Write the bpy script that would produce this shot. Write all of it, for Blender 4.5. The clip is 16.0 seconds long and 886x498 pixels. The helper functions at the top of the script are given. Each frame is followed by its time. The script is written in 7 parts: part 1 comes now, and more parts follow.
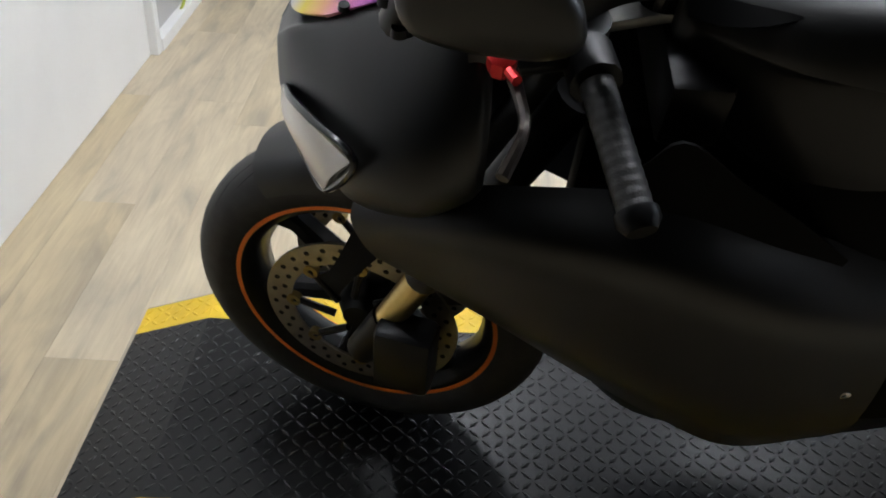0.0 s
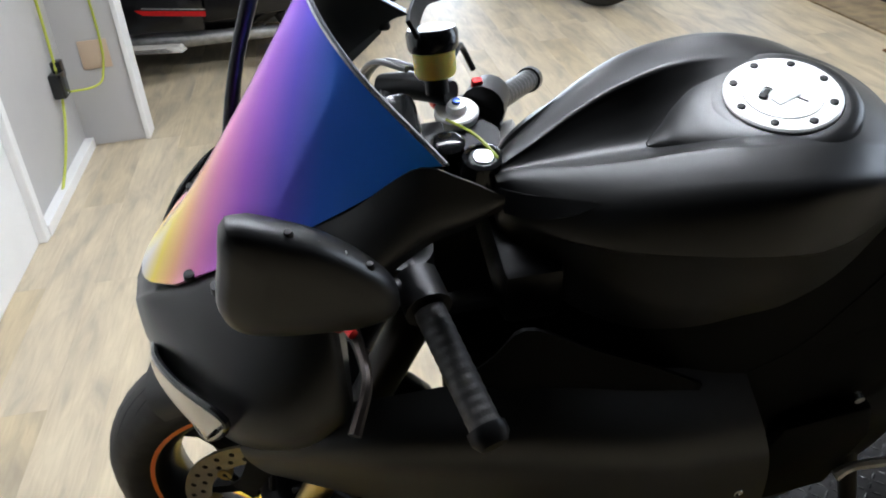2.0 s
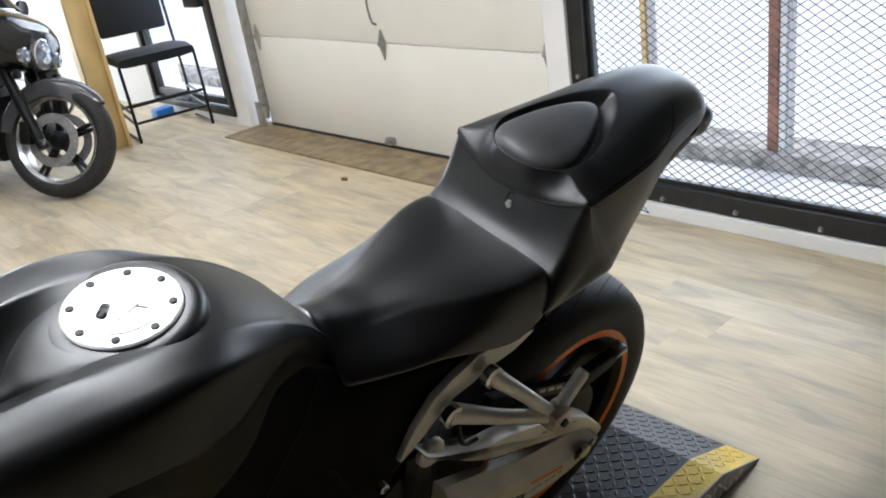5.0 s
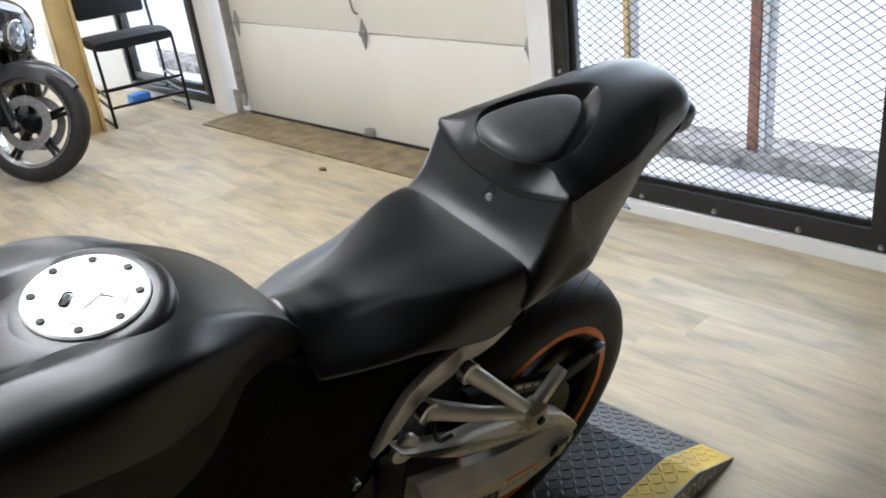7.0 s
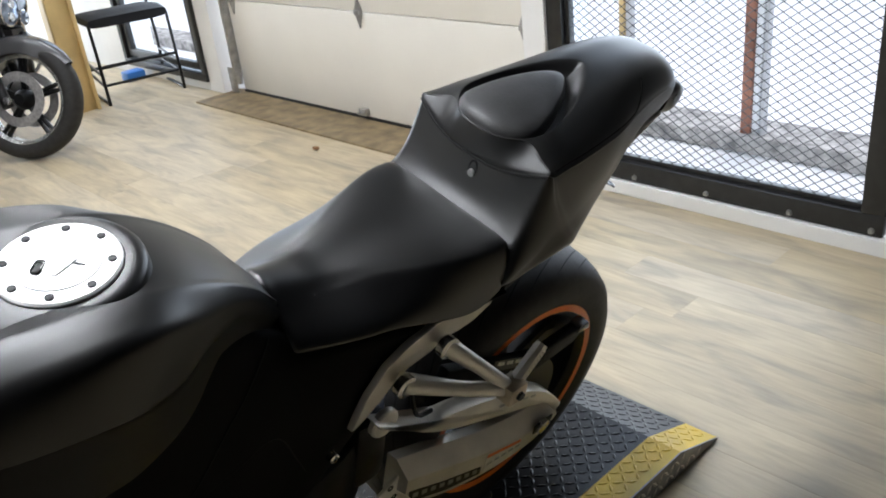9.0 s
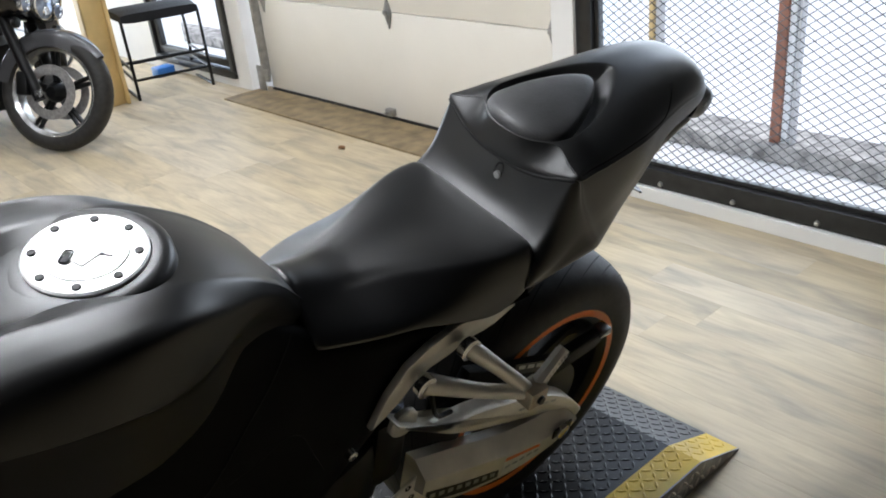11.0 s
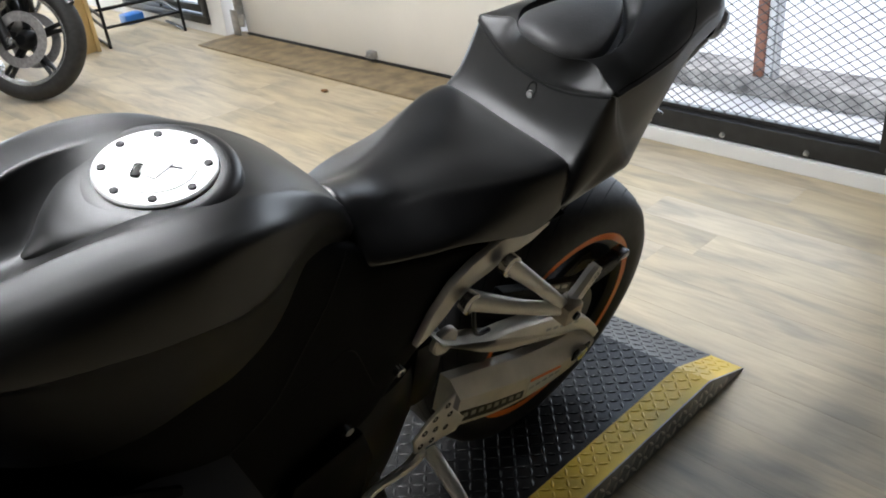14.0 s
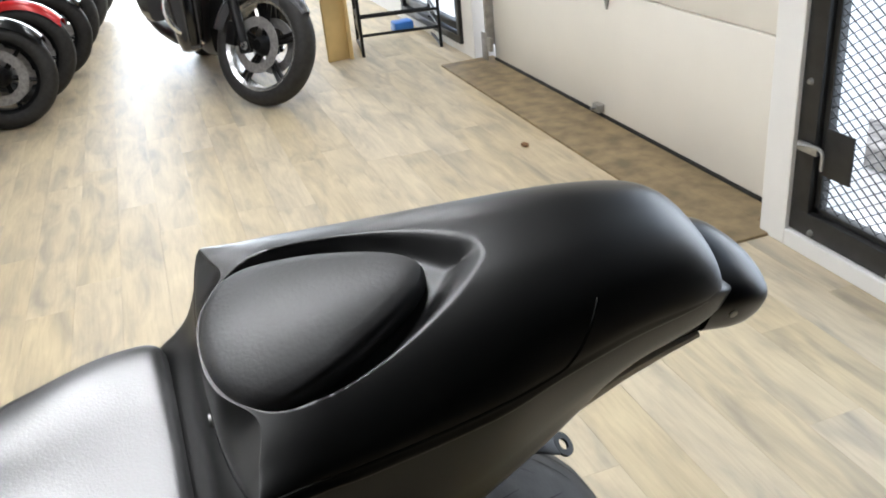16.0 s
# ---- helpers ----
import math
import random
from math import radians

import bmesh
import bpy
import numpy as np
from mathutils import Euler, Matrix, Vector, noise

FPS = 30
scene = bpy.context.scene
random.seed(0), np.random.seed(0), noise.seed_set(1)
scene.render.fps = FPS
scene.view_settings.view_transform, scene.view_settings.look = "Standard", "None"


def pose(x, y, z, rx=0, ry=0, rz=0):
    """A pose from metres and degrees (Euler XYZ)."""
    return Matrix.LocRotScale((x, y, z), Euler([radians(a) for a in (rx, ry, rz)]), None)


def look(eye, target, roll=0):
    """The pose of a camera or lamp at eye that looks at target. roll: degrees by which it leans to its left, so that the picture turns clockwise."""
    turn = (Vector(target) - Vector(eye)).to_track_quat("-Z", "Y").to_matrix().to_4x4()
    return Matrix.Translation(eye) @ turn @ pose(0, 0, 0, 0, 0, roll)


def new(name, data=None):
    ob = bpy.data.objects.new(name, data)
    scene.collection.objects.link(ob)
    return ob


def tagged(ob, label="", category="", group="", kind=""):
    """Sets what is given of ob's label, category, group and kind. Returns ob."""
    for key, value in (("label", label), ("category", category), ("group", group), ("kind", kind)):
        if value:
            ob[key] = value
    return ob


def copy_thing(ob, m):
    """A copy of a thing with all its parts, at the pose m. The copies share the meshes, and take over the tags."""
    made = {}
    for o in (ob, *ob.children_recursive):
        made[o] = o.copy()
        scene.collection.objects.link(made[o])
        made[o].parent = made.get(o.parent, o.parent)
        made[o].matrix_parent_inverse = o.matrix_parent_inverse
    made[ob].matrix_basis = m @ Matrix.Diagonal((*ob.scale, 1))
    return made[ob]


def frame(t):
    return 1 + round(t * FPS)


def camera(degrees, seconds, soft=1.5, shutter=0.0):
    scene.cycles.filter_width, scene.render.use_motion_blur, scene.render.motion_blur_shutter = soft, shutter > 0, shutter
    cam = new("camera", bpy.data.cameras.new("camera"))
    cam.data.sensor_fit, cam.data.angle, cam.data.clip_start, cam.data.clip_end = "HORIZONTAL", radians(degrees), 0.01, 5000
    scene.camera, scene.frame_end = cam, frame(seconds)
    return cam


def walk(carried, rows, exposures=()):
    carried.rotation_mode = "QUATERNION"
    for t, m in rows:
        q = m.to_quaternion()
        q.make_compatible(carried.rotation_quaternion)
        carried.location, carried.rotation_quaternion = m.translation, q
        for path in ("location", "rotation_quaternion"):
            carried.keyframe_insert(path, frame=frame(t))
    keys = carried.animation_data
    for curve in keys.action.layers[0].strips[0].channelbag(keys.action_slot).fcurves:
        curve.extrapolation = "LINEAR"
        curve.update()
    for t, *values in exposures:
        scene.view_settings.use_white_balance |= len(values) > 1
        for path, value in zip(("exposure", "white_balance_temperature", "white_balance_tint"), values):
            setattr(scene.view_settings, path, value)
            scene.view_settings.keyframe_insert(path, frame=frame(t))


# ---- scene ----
cam = camera(55.0, 16.0, soft=1.9)
PATH = [
    (0, (0.786, -1.209, 1.218), (-0.854, -1.174, 0.074), 4.1),
    (0.5, (0.783, -1.245, 1.23), (-0.853, -1.378, 0.087), 3.8),
    (1, (0.779, -1.232, 1.282), (-0.931, -1.375, 0.253), 1.8),
    (1.5, (0.775, -1.192, 1.346), (-0.94, -1.21, 0.318), -2.6),
    (2, (0.764, -1.131, 1.376), (-0.953, -0.931, 0.37), -5.4),
    (2.5, (0.729, -1.063, 1.377), (-0.931, -0.522, 0.402), -5.2),
    (3, (0.729, -1.017, 1.382), (-0.882, -0.294, 0.444), -6.7),
    (3.5, (0.728, -0.97, 1.387), (-0.81, -0.051, 0.499), -7.8),
    (4, (0.75, -0.941, 1.386), (-0.726, 0.098, 0.527), -8.0),
    (4.5, (0.775, -0.923, 1.391), (-0.649, 0.21, 0.562), -8.5),
    (5, (0.8, -0.907, 1.396), (-0.612, 0.257, 0.587), -9.0),
    (7.5, (0.779, -0.882, 1.377), (-0.568, 0.33, 0.532), -6.0),
    (8, (0.784, -0.833, 1.37), (-0.574, 0.358, 0.512), -3.4),
    (8.5, (0.799, -0.836, 1.371), (-0.567, 0.342, 0.507), -5.6),
    (9, (0.801, -0.878, 1.372), (-0.558, 0.306, 0.505), -6.7),
    (11.5, (0.797, -0.88, 1.369), (-0.608, 0.256, 0.512), -5.7),
    (12, (0.795, -0.881, 1.365), (-0.614, 0.238, 0.492), -5.9),
    (12.5, (0.784, -0.877, 1.349), (-0.587, 0.235, 0.408), -5.5),
    (13, (0.771, -0.907, 1.35), (-0.623, 0.179, 0.415), -5.7),
    (13.5, (0.771, -0.98, 1.349), (-0.617, 0.11, 0.409), -5.8),
    (14, (0.748, -0.982, 1.345), (-0.562, 0.18, 0.379), -6.3),
    (14.5, (0.708, -0.746, 1.337), (-0.782, 0.22, 0.417), -3.9),
    (15, (0.701, -0.562, 1.385), (-0.847, 0.273, 0.434), -6.2),
    (15.5, (0.551, -0.299, 1.344), (-0.984, 0.523, 0.36), -2.8),
    (16, (0.535, -0.011, 1.341), (-1.169, 0.517, 0.436), -5.9),
]
walk(cam, [(t, look(eye, target, roll)) for t, eye, target, roll in PATH], [(0.0, -0.42, 6150, 10), (0.5, -0.32, 6100, 10), (2.0, -0.14, 6000, 10), (2.6, 0.05, 6100, 10), (3.5, 0.0, 6200, 10), (5.0, -0.1, 6200, 10), (12.0, -0.1, 6250, 10), (12.5, -0.1, 6300, 10), (13.5, 0.0, 6300, 10), (14.0, -0.08, 6320, 10), (15.0, -0.22, 6350, 10), (16.0, -0.06, 6350, 10)])


# ---- light ----
world = bpy.data.worlds.new("world")
scene.world = world
world.use_nodes = True
_wn = world.node_tree
_sky = _wn.nodes.new("ShaderNodeTexSky")
_sky.sky_type = "NISHITA"
_sky.sun_disc = False
_sky.sun_elevation = radians(75)
_sky.sun_rotation = radians(0)
_bg = _wn.nodes["Background"]
_bg.inputs["Strength"].default_value = 0.15
_wn.links.new(_sky.outputs["Color"], _bg.inputs["Color"])


def area_lamp(name, place, target, sx, sy, watts, colour=(1, 1, 1)):
    data = bpy.data.lights.new(name, "AREA")
    data.shape, data.size, data.size_y, data.energy, data.color = "RECTANGLE", sx, sy, watts, colour
    ob = new(name, data)
    ob.matrix_world = look(place, target)
    return ob


# daylight that falls in through the two glazed openings of the long wall
area_lamp("daylight_right_window", (-0.78, 1.98, 1.10), (-0.78, 0.0, 0.55), 1.25, 1.9, 24, (0.72, 0.85, 1.0))
area_lamp("daylight_exit_door", (-5.05, 1.98, 1.05), (-5.05, 0.0, 0.6), 1.0, 1.9, 20, (0.72, 0.85, 1.0))
area_lamp("daylight_shop_window", (-9.52, 0.15, 1.30), (-4.0, 0.15, 0.7), 2.2, 2.0, 205, (0.86, 0.93, 1.0))
sun = bpy.data.lights.new("overcast_sun", "SUN")
sun.energy, sun.angle, sun.color = 2.5, radians(25), (1.0, 0.98, 0.95)
new("overcast_sun", sun).matrix_world = look((0, 3, 10), (0, 0.5, 0))


# ---- materials ----
def mat(name, colour, rough=0.5, metal=0.0, noise_scale=0.0, spread=0.0, bump=0.0, bump_scale=60.0, coat=0.0, rough_spread=0.0):
    m = bpy.data.materials.new(name)
    m.use_nodes = True
    nt = m.node_tree
    b = nt.nodes["Principled BSDF"]
    b.inputs["Base Color"].default_value = (*colour, 1)
    b.inputs["Roughness"].default_value = rough
    b.inputs["Metallic"].default_value = metal
    b.inputs["Coat Weight"].default_value = coat
    tc = nt.nodes.new("ShaderNodeTexCoord")
    if noise_scale:
        n = nt.nodes.new("ShaderNodeTexNoise")
        n.inputs["Scale"].default_value = noise_scale
        n.inputs["Detail"].default_value = 5
        nt.links.new(tc.outputs["Object"], n.inputs["Vector"])
        r = nt.nodes.new("ShaderNodeValToRGB")
        r.color_ramp.elements[0].position, r.color_ramp.elements[1].position = 0.3, 0.7
        r.color_ramp.elements[0].color = (*[c * (1 - spread) for c in colour], 1)
        r.color_ramp.elements[1].color = (*[min(1, c * (1 + spread)) for c in colour], 1)
        nt.links.new(n.outputs["Fac"], r.inputs["Fac"])
        nt.links.new(r.outputs["Color"], b.inputs["Base Color"])
        if rough_spread:
            k = nt.nodes.new("ShaderNodeMapRange")
            k.inputs["To Min"].default_value, k.inputs["To Max"].default_value = rough - rough_spread, rough + rough_spread
            nt.links.new(n.outputs["Fac"], k.inputs["Value"])
            nt.links.new(k.outputs["Result"], b.inputs["Roughness"])
    if bump:
        n2 = nt.nodes.new("ShaderNodeTexNoise")
        n2.inputs["Scale"].default_value = bump_scale
        n2.inputs["Detail"].default_value = 4
        nt.links.new(tc.outputs["Object"], n2.inputs["Vector"])
        bp = nt.nodes.new("ShaderNodeBump")
        bp.inputs["Strength"].default_value = bump
        bp.inputs["Distance"].default_value = 0.002
        nt.links.new(n2.outputs["Fac"], bp.inputs["Height"])
        nt.links.new(bp.outputs["Normal"], b.inputs["Normal"])
    return m


def plank_material():
    m = bpy.data.materials.new("vinyl_plank")
    m.use_nodes = True
    nt = m.node_tree
    b = nt.nodes["Principled BSDF"]
    info = nt.nodes.new("ShaderNodeObjectInfo")
    tc = nt.nodes.new("ShaderNodeTexCoord")
    add = nt.nodes.new("ShaderNodeVectorMath")
    mul = nt.nodes.new("ShaderNodeMath")
    mul.operation = "MULTIPLY"
    mul.inputs[1].default_value = 37.0
    comb = nt.nodes.new("ShaderNodeCombineXYZ")
    nt.links.new(info.outputs["Random"], mul.inputs[0])
    nt.links.new(mul.outputs[0], comb.inputs["X"])
    nt.links.new(mul.outputs[0], comb.inputs["Z"])
    nt.links.new(tc.outputs["Object"], add.inputs[0])
    nt.links.new(comb.outputs[0], add.inputs[1])

    def streak(sx, sy, scale, detail):
        mp = nt.nodes.new("ShaderNodeMapping")
        mp.inputs["Scale"].default_value = (sx, sy, 1)
        n = nt.nodes.new("ShaderNodeTexNoise")
        n.inputs["Scale"].default_value = scale
        n.inputs["Detail"].default_value = detail
        n.inputs["Distortion"].default_value = 0.6
        nt.links.new(add.outputs[0], mp.inputs["Vector"])
        nt.links.new(mp.outputs[0], n.inputs["Vector"])
        return n

    broad, fine = streak(1.4, 5.5, 2.3, 5), streak(2.2, 30.0, 3.0, 6)
    ramp = nt.nodes.new("ShaderNodeValToRGB")
    e = ramp.color_ramp.elements
    e[0].position, e[0].color = 0.26, (0.335, 0.288, 0.215, 1)
    e[1].position, e[1].color = 0.76, (0.62, 0.522, 0.345, 1)
    e.new(0.50).color = (0.50, 0.416, 0.280, 1)
    nt.links.new(broad.outputs["Fac"], ramp.inputs["Fac"])
    mix = nt.nodes.new("ShaderNodeMixRGB")
    mix.blend_type = "MULTIPLY"
    mix.inputs["Fac"].default_value = 0.28
    r2 = nt.nodes.new("ShaderNodeValToRGB")
    r2.color_ramp.elements[0].position, r2.color_ramp.elements[0].color = 0.32, (0.60, 0.57, 0.55, 1)
    r2.color_ramp.elements[1].position, r2.color_ramp.elements[1].color = 0.60, (1, 1, 1, 1)
    nt.links.new(fine.outputs["Fac"], r2.inputs["Fac"])
    nt.links.new(ramp.outputs["Color"], mix.inputs["Color1"])
    nt.links.new(r2.outputs["Color"], mix.inputs["Color2"])
    hsv = nt.nodes.new("ShaderNodeHueSaturation")
    val = nt.nodes.new("ShaderNodeMapRange")
    val.inputs["To Min"].default_value, val.inputs["To Max"].default_value = 0.95, 1.06
    sat = nt.nodes.new("ShaderNodeMapRange")
    sat.inputs["To Min"].default_value, sat.inputs["To Max"].default_value = 1.08, 0.88
    nt.links.new(info.outputs["Random"], val.inputs["Value"])
    nt.links.new(info.outputs["Random"], sat.inputs["Value"])
    nt.links.new(val.outputs["Result"], hsv.inputs["Value"])
    nt.links.new(sat.outputs["Result"], hsv.inputs["Saturation"])
    nt.links.new(mix.outputs["Color"], hsv.inputs["Color"])
    nt.links.new(hsv.outputs["Color"], b.inputs["Base Color"])
    rr = nt.nodes.new("ShaderNodeMapRange")
    rr.inputs["To Min"].default_value, rr.inputs["To Max"].default_value = 0.42, 0.58
    nt.links.new(fine.outputs["Fac"], rr.inputs["Value"])
    nt.links.new(rr.outputs["Result"], b.inputs["Roughness"])
    bp = nt.nodes.new("ShaderNodeBump")
    bp.inputs["Strength"].default_value = 0.12
    bp.inputs["Distance"].default_value = 0.001
    nt.links.new(fine.outputs["Fac"], bp.inputs["Height"])
    nt.links.new(bp.outputs["Normal"], b.inputs["Normal"])
    return m


def iridium_material():
    m = bpy.data.materials.new("iridium_screen")
    m.use_nodes = True
    nt = m.node_tree
    b = nt.nodes["Principled BSDF"]
    tc = nt.nodes.new("ShaderNodeTexCoord")
    mp = nt.nodes.new("ShaderNodeSeparateXYZ")
    nt.links.new(tc.outputs["Object"], mp.inputs[0])

    def math_node(op, a, k):
        n = nt.nodes.new("ShaderNodeMath")
        n.operation = op
        nt.links.new(a, n.inputs[0])
        if hasattr(k, "links"):
            nt.links.new(k, n.inputs[1])
        else:
            n.inputs[1].default_value = k
        return n.outputs[0]

    # the coating's angle-dependent sheen is fixed into the base colour by position
    across = math_node("MULTIPLY", math_node("ABSOLUTE", mp.outputs["X"], 0.0), 2.2)
    back = math_node("MULTIPLY", math_node("ADD", mp.outputs["Y"], 1.478), 2.1)
    blend = math_node("ADD", across, back)
    ramp = nt.nodes.new("ShaderNodeValToRGB")
    e = ramp.color_ramp.elements
    e[0].position, e[0].color = 0.0, (0.75, 0.72, 0.70, 1)
    e[1].position, e[1].color = 1.0, (0.03, 0.34, 1.0, 1)
    for pos, col in ((0.09, (0.92, 0.74, 0.12)), (0.17, (0.92, 0.50, 0.24)), (0.28, (0.85, 0.26, 0.60)), (0.40, (0.50, 0.14, 0.85)), (0.52, (0.20, 0.14, 1.0)), (0.64, (0.06, 0.22, 1.0)), (0.80, (0.04, 0.24, 1.0))):
        e.new(pos).color = (*col, 1)
    nt.links.new(blend, ramp.inputs["Fac"])
    nt.links.new(ramp.outputs["Color"], b.inputs["Base Color"])
    b.inputs["Metallic"].default_value = 0.20
    b.inputs["Roughness"].default_value = 0.13
    return m


MATTE = mat("matte_black_paint", (0.0010, 0.0010, 0.0010), 0.37, 0.0, 9, 0.15, 0.05, 900, rough_spread=0.03)
MATTE.node_tree.nodes["Principled BSDF"].inputs["Specular IOR Level"].default_value = 0.58
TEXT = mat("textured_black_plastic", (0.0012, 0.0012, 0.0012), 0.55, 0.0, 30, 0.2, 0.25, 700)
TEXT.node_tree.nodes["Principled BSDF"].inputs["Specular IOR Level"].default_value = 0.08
SATIN = mat("satin_black_cover", (0.0010, 0.0010, 0.0010), 0.55, 0.0, 30, 0.2, 0.12, 900)
SATIN.node_tree.nodes["Principled BSDF"].inputs["Specular IOR Level"].default_value = 0.07
VINYL = mat("black_seat_vinyl", (0.0025, 0.0025, 0.0028), 0.34, 0.0, 9, 0.5, 0.12, 420, rough_spread=0.09)
VINYL.node_tree.nodes["Principled BSDF"].inputs["Specular IOR Level"].default_value = 0.85
PAD = mat("worn_rubber_pad", (0.026, 0.026, 0.0265), 0.46, 0.0, 14, 0.5, 0.2, 260, rough_spread=0.12)
GLOSS = mat("gloss_black", (0.006, 0.006, 0.0065), 0.16)
SMOKE = mat("smoked_black_lens", (0.003, 0.003, 0.0035), 0.30)
SMOKE.node_tree.nodes["Principled BSDF"].inputs["Specular IOR Level"].default_value = 0.2
RUBBER = mat("tyre_rubber", (0.024, 0.023, 0.022), 0.62, 0.0, 40, 0.25, 0.15, 200)
RUBBER.node_tree.nodes["Principled BSDF"].inputs["Specular IOR Level"].default_value = 0.32
BLACKM = mat("black_metal", (0.009, 0.009, 0.0095), 0.38, 0.6, 25, 0.2)
ALLOY = mat("worn_alloy", (0.72, 0.68, 0.61), 0.40, 0.35, 14, 0.12, 0.06, 300, rough_spread=0.06)
STEEL = mat("bright_steel", (0.62, 0.62, 0.62), 0.22, 1.0, 30, 0.1)
MIRROR = mat("mirror_glass", (0.85, 0.85, 0.85), 0.04, 1.0)
CHROME = mat("chrome", (0.75, 0.75, 0.75), 0.12, 0.8)
CAPM = mat("brushed_fuel_cap", (0.84, 0.84, 0.83), 0.45, 0.35, 160, 0.06, 0.05, 500)
ORANGE = mat("orange_rim_tape", (0.97, 0.22, 0.02), 0.42, 0, 20, 0.08)
REDA = mat("red_anodised", (0.62, 0.02, 0.02), 0.28, 0.5)
GOLD = mat("gold_fork_tube", (0.62, 0.48, 0.20), 0.28, 0.9, 20, 0.1)
PEGM = mat("worn_beige_metal", (0.50, 0.42, 0.31), 0.45, 0.3, 30, 0.3)
BRASS = mat("brass_disc_carrier", (0.36, 0.27, 0.10), 0.4, 0.8, 20, 0.15)
DISC = mat("brake_disc_steel", (0.34, 0.31, 0.26), 0.34, 0.9, 40, 0.15)
FLUID = mat("amber_fluid_bottle", (1.0, 0.74, 0.20), 0.35, 0, 12, 0.03)
FLUID.node_tree.nodes["Principled BSDF"].inputs["Subsurface Weight"].default_value = 1.0
FLUID.node_tree.nodes["Principled BSDF"].inputs["Subsurface Radius"].default_value = (0.10, 0.07, 0.02)
LENS = mat("clear_headlight_lens", (0.72, 0.68, 0.62), 0.15, 0.25, 12, 0.1)
PLATE = mat("black_tread_steel", (0.012, 0.012, 0.0125), 0.34, 0.35, 7, 0.5, 0.1, 120, rough_spread=0.1)
PLATEW = mat("worn_tread_edge", (0.27, 0.26, 0.235), 0.42, 0.15, 12, 0.4)
YELLOW = mat("safety_yellow_paint", (0.66, 0.44, 0.02), 0.5, 0, 9, 0.22, 0.1, 120, rough_spread=0.1)
WHITE = mat("white_wall_paint", (0.78, 0.775, 0.76), 0.55, 0, 3, 0.04, 0.12, 180)
GREYWALL = mat("grey_wall_tone", (0.46, 0.45, 0.44), 0.6, 0, 3, 0.05, 0.12, 180)
DOORM = mat("cream_door_panel", (0.80, 0.77, 0.70), 0.42, 0, 2.5, 0.03, 0.06, 90)
GALV = mat("galvanised_steel", (0.42, 0.42, 0.41), 0.42, 0.85, 25, 0.2)
BLKFRAME = mat("black_frame_paint", (0.020, 0.020, 0.020), 0.42, 0.2, 18, 0.3, 0.1, 150)
PINE = mat("plywood_face", (0.62, 0.45, 0.20), 0.5, 0, 5, 0.15, 0.1, 120)
PLY = mat("worn_plywood_strip", (0.225, 0.165, 0.088), 0.5, 0, 11, 0.40, 0.25, 90)
CEIL = mat("dark_ceiling", (0.07, 0.07, 0.07), 0.8, 0, 4, 0.04, 0.1, 200)
GREYP = mat("silver_grey_paint", (0.11, 0.11, 0.115), 0.26, 0.6, 12, 0.06)
FABRIC = mat("black_fabric", (0.003, 0.0035, 0.006), 0.85, 0, 60, 0.25, 0.3, 500)
CONC = mat("pale_concrete", (0.55, 0.55, 0.56), 0.8, 0, 3, 0.15, 0.2, 40)
SNOW = mat("bright_paving", (0.78, 0.79, 0.81), 0.85, 0, 3, 0.06, 0.2, 40)
RUST = mat("red_oxide_post", (0.28, 0.12, 0.075), 0.7, 0, 8, 0.25, 0.1, 80)
CORD = mat("yellow_green_cord", (0.42, 0.46, 0.05), 0.45, 0, 10, 0.05)
STICKER = mat("paper_sticker", (0.75, 0.73, 0.68), 0.5, 0, 40, 0.1)
REDP = mat("red_paint", (0.45, 0.012, 0.012), 0.25, 0.1, 12, 0.08)
TAN = mat("tan_outlet_plate", (0.55, 0.42, 0.30), 0.5, 0, 10, 0.05)
BLUEP = mat("blue_plastic", (0.03, 0.16, 0.50), 0.4, 0, 10, 0.1)
# dark tone for walls out of view, keeps the bike's reflections dim
DARKWALL = mat("dark_grey_wall", (0.06, 0.06, 0.062), 0.6, 0, 3, 0.06, 0.12, 180)
PLANK = plank_material()
IRID = iridium_material()


# ---- mesh helpers ----
def part(name, bm, material, parent, label="", smooth=True):
    me = bpy.data.meshes.new(name)
    bm.normal_update()
    bm.to_mesh(me)
    bm.free()
    me.materials.append(material)
    if smooth:
        for p in me.polygons:
            p.use_smooth = True
        me.set_sharp_from_angle(angle=radians(38))
    ob = new(name, me)
    if parent is not None:
        ob.parent = parent
    if label:
        ob["label"] = label
    return ob


def thing(name, label, category, m=None, group="", kind=""):
    ob = new(name)
    ob.empty_display_size = 0.1
    if m is not None:
        ob.matrix_world = m
    return tagged(ob, label, category, group, kind)


def box(bm, lo, hi, bevel=0.0):
    c = [(a + b) / 2 for a, b in zip(lo, hi)]
    s = [b - a for a, b in zip(lo, hi)]
    r = bmesh.ops.create_cube(bm, size=1, matrix=Matrix.Translation(c) @ Matrix.Diagonal((*s, 1)))
    if bevel:
        ed = list({e for v in r["verts"] for e in v.link_edges})
        bmesh.ops.bevel(bm, geom=ed, offset=bevel, segments=2, affect="EDGES", profile=0.5)
    return bm


def boxes(*specs):
    bm = bmesh.new()
    for lo, hi, *bv in specs:
        box(bm, lo, hi, bv[0] if bv else 0.0)
    return bm


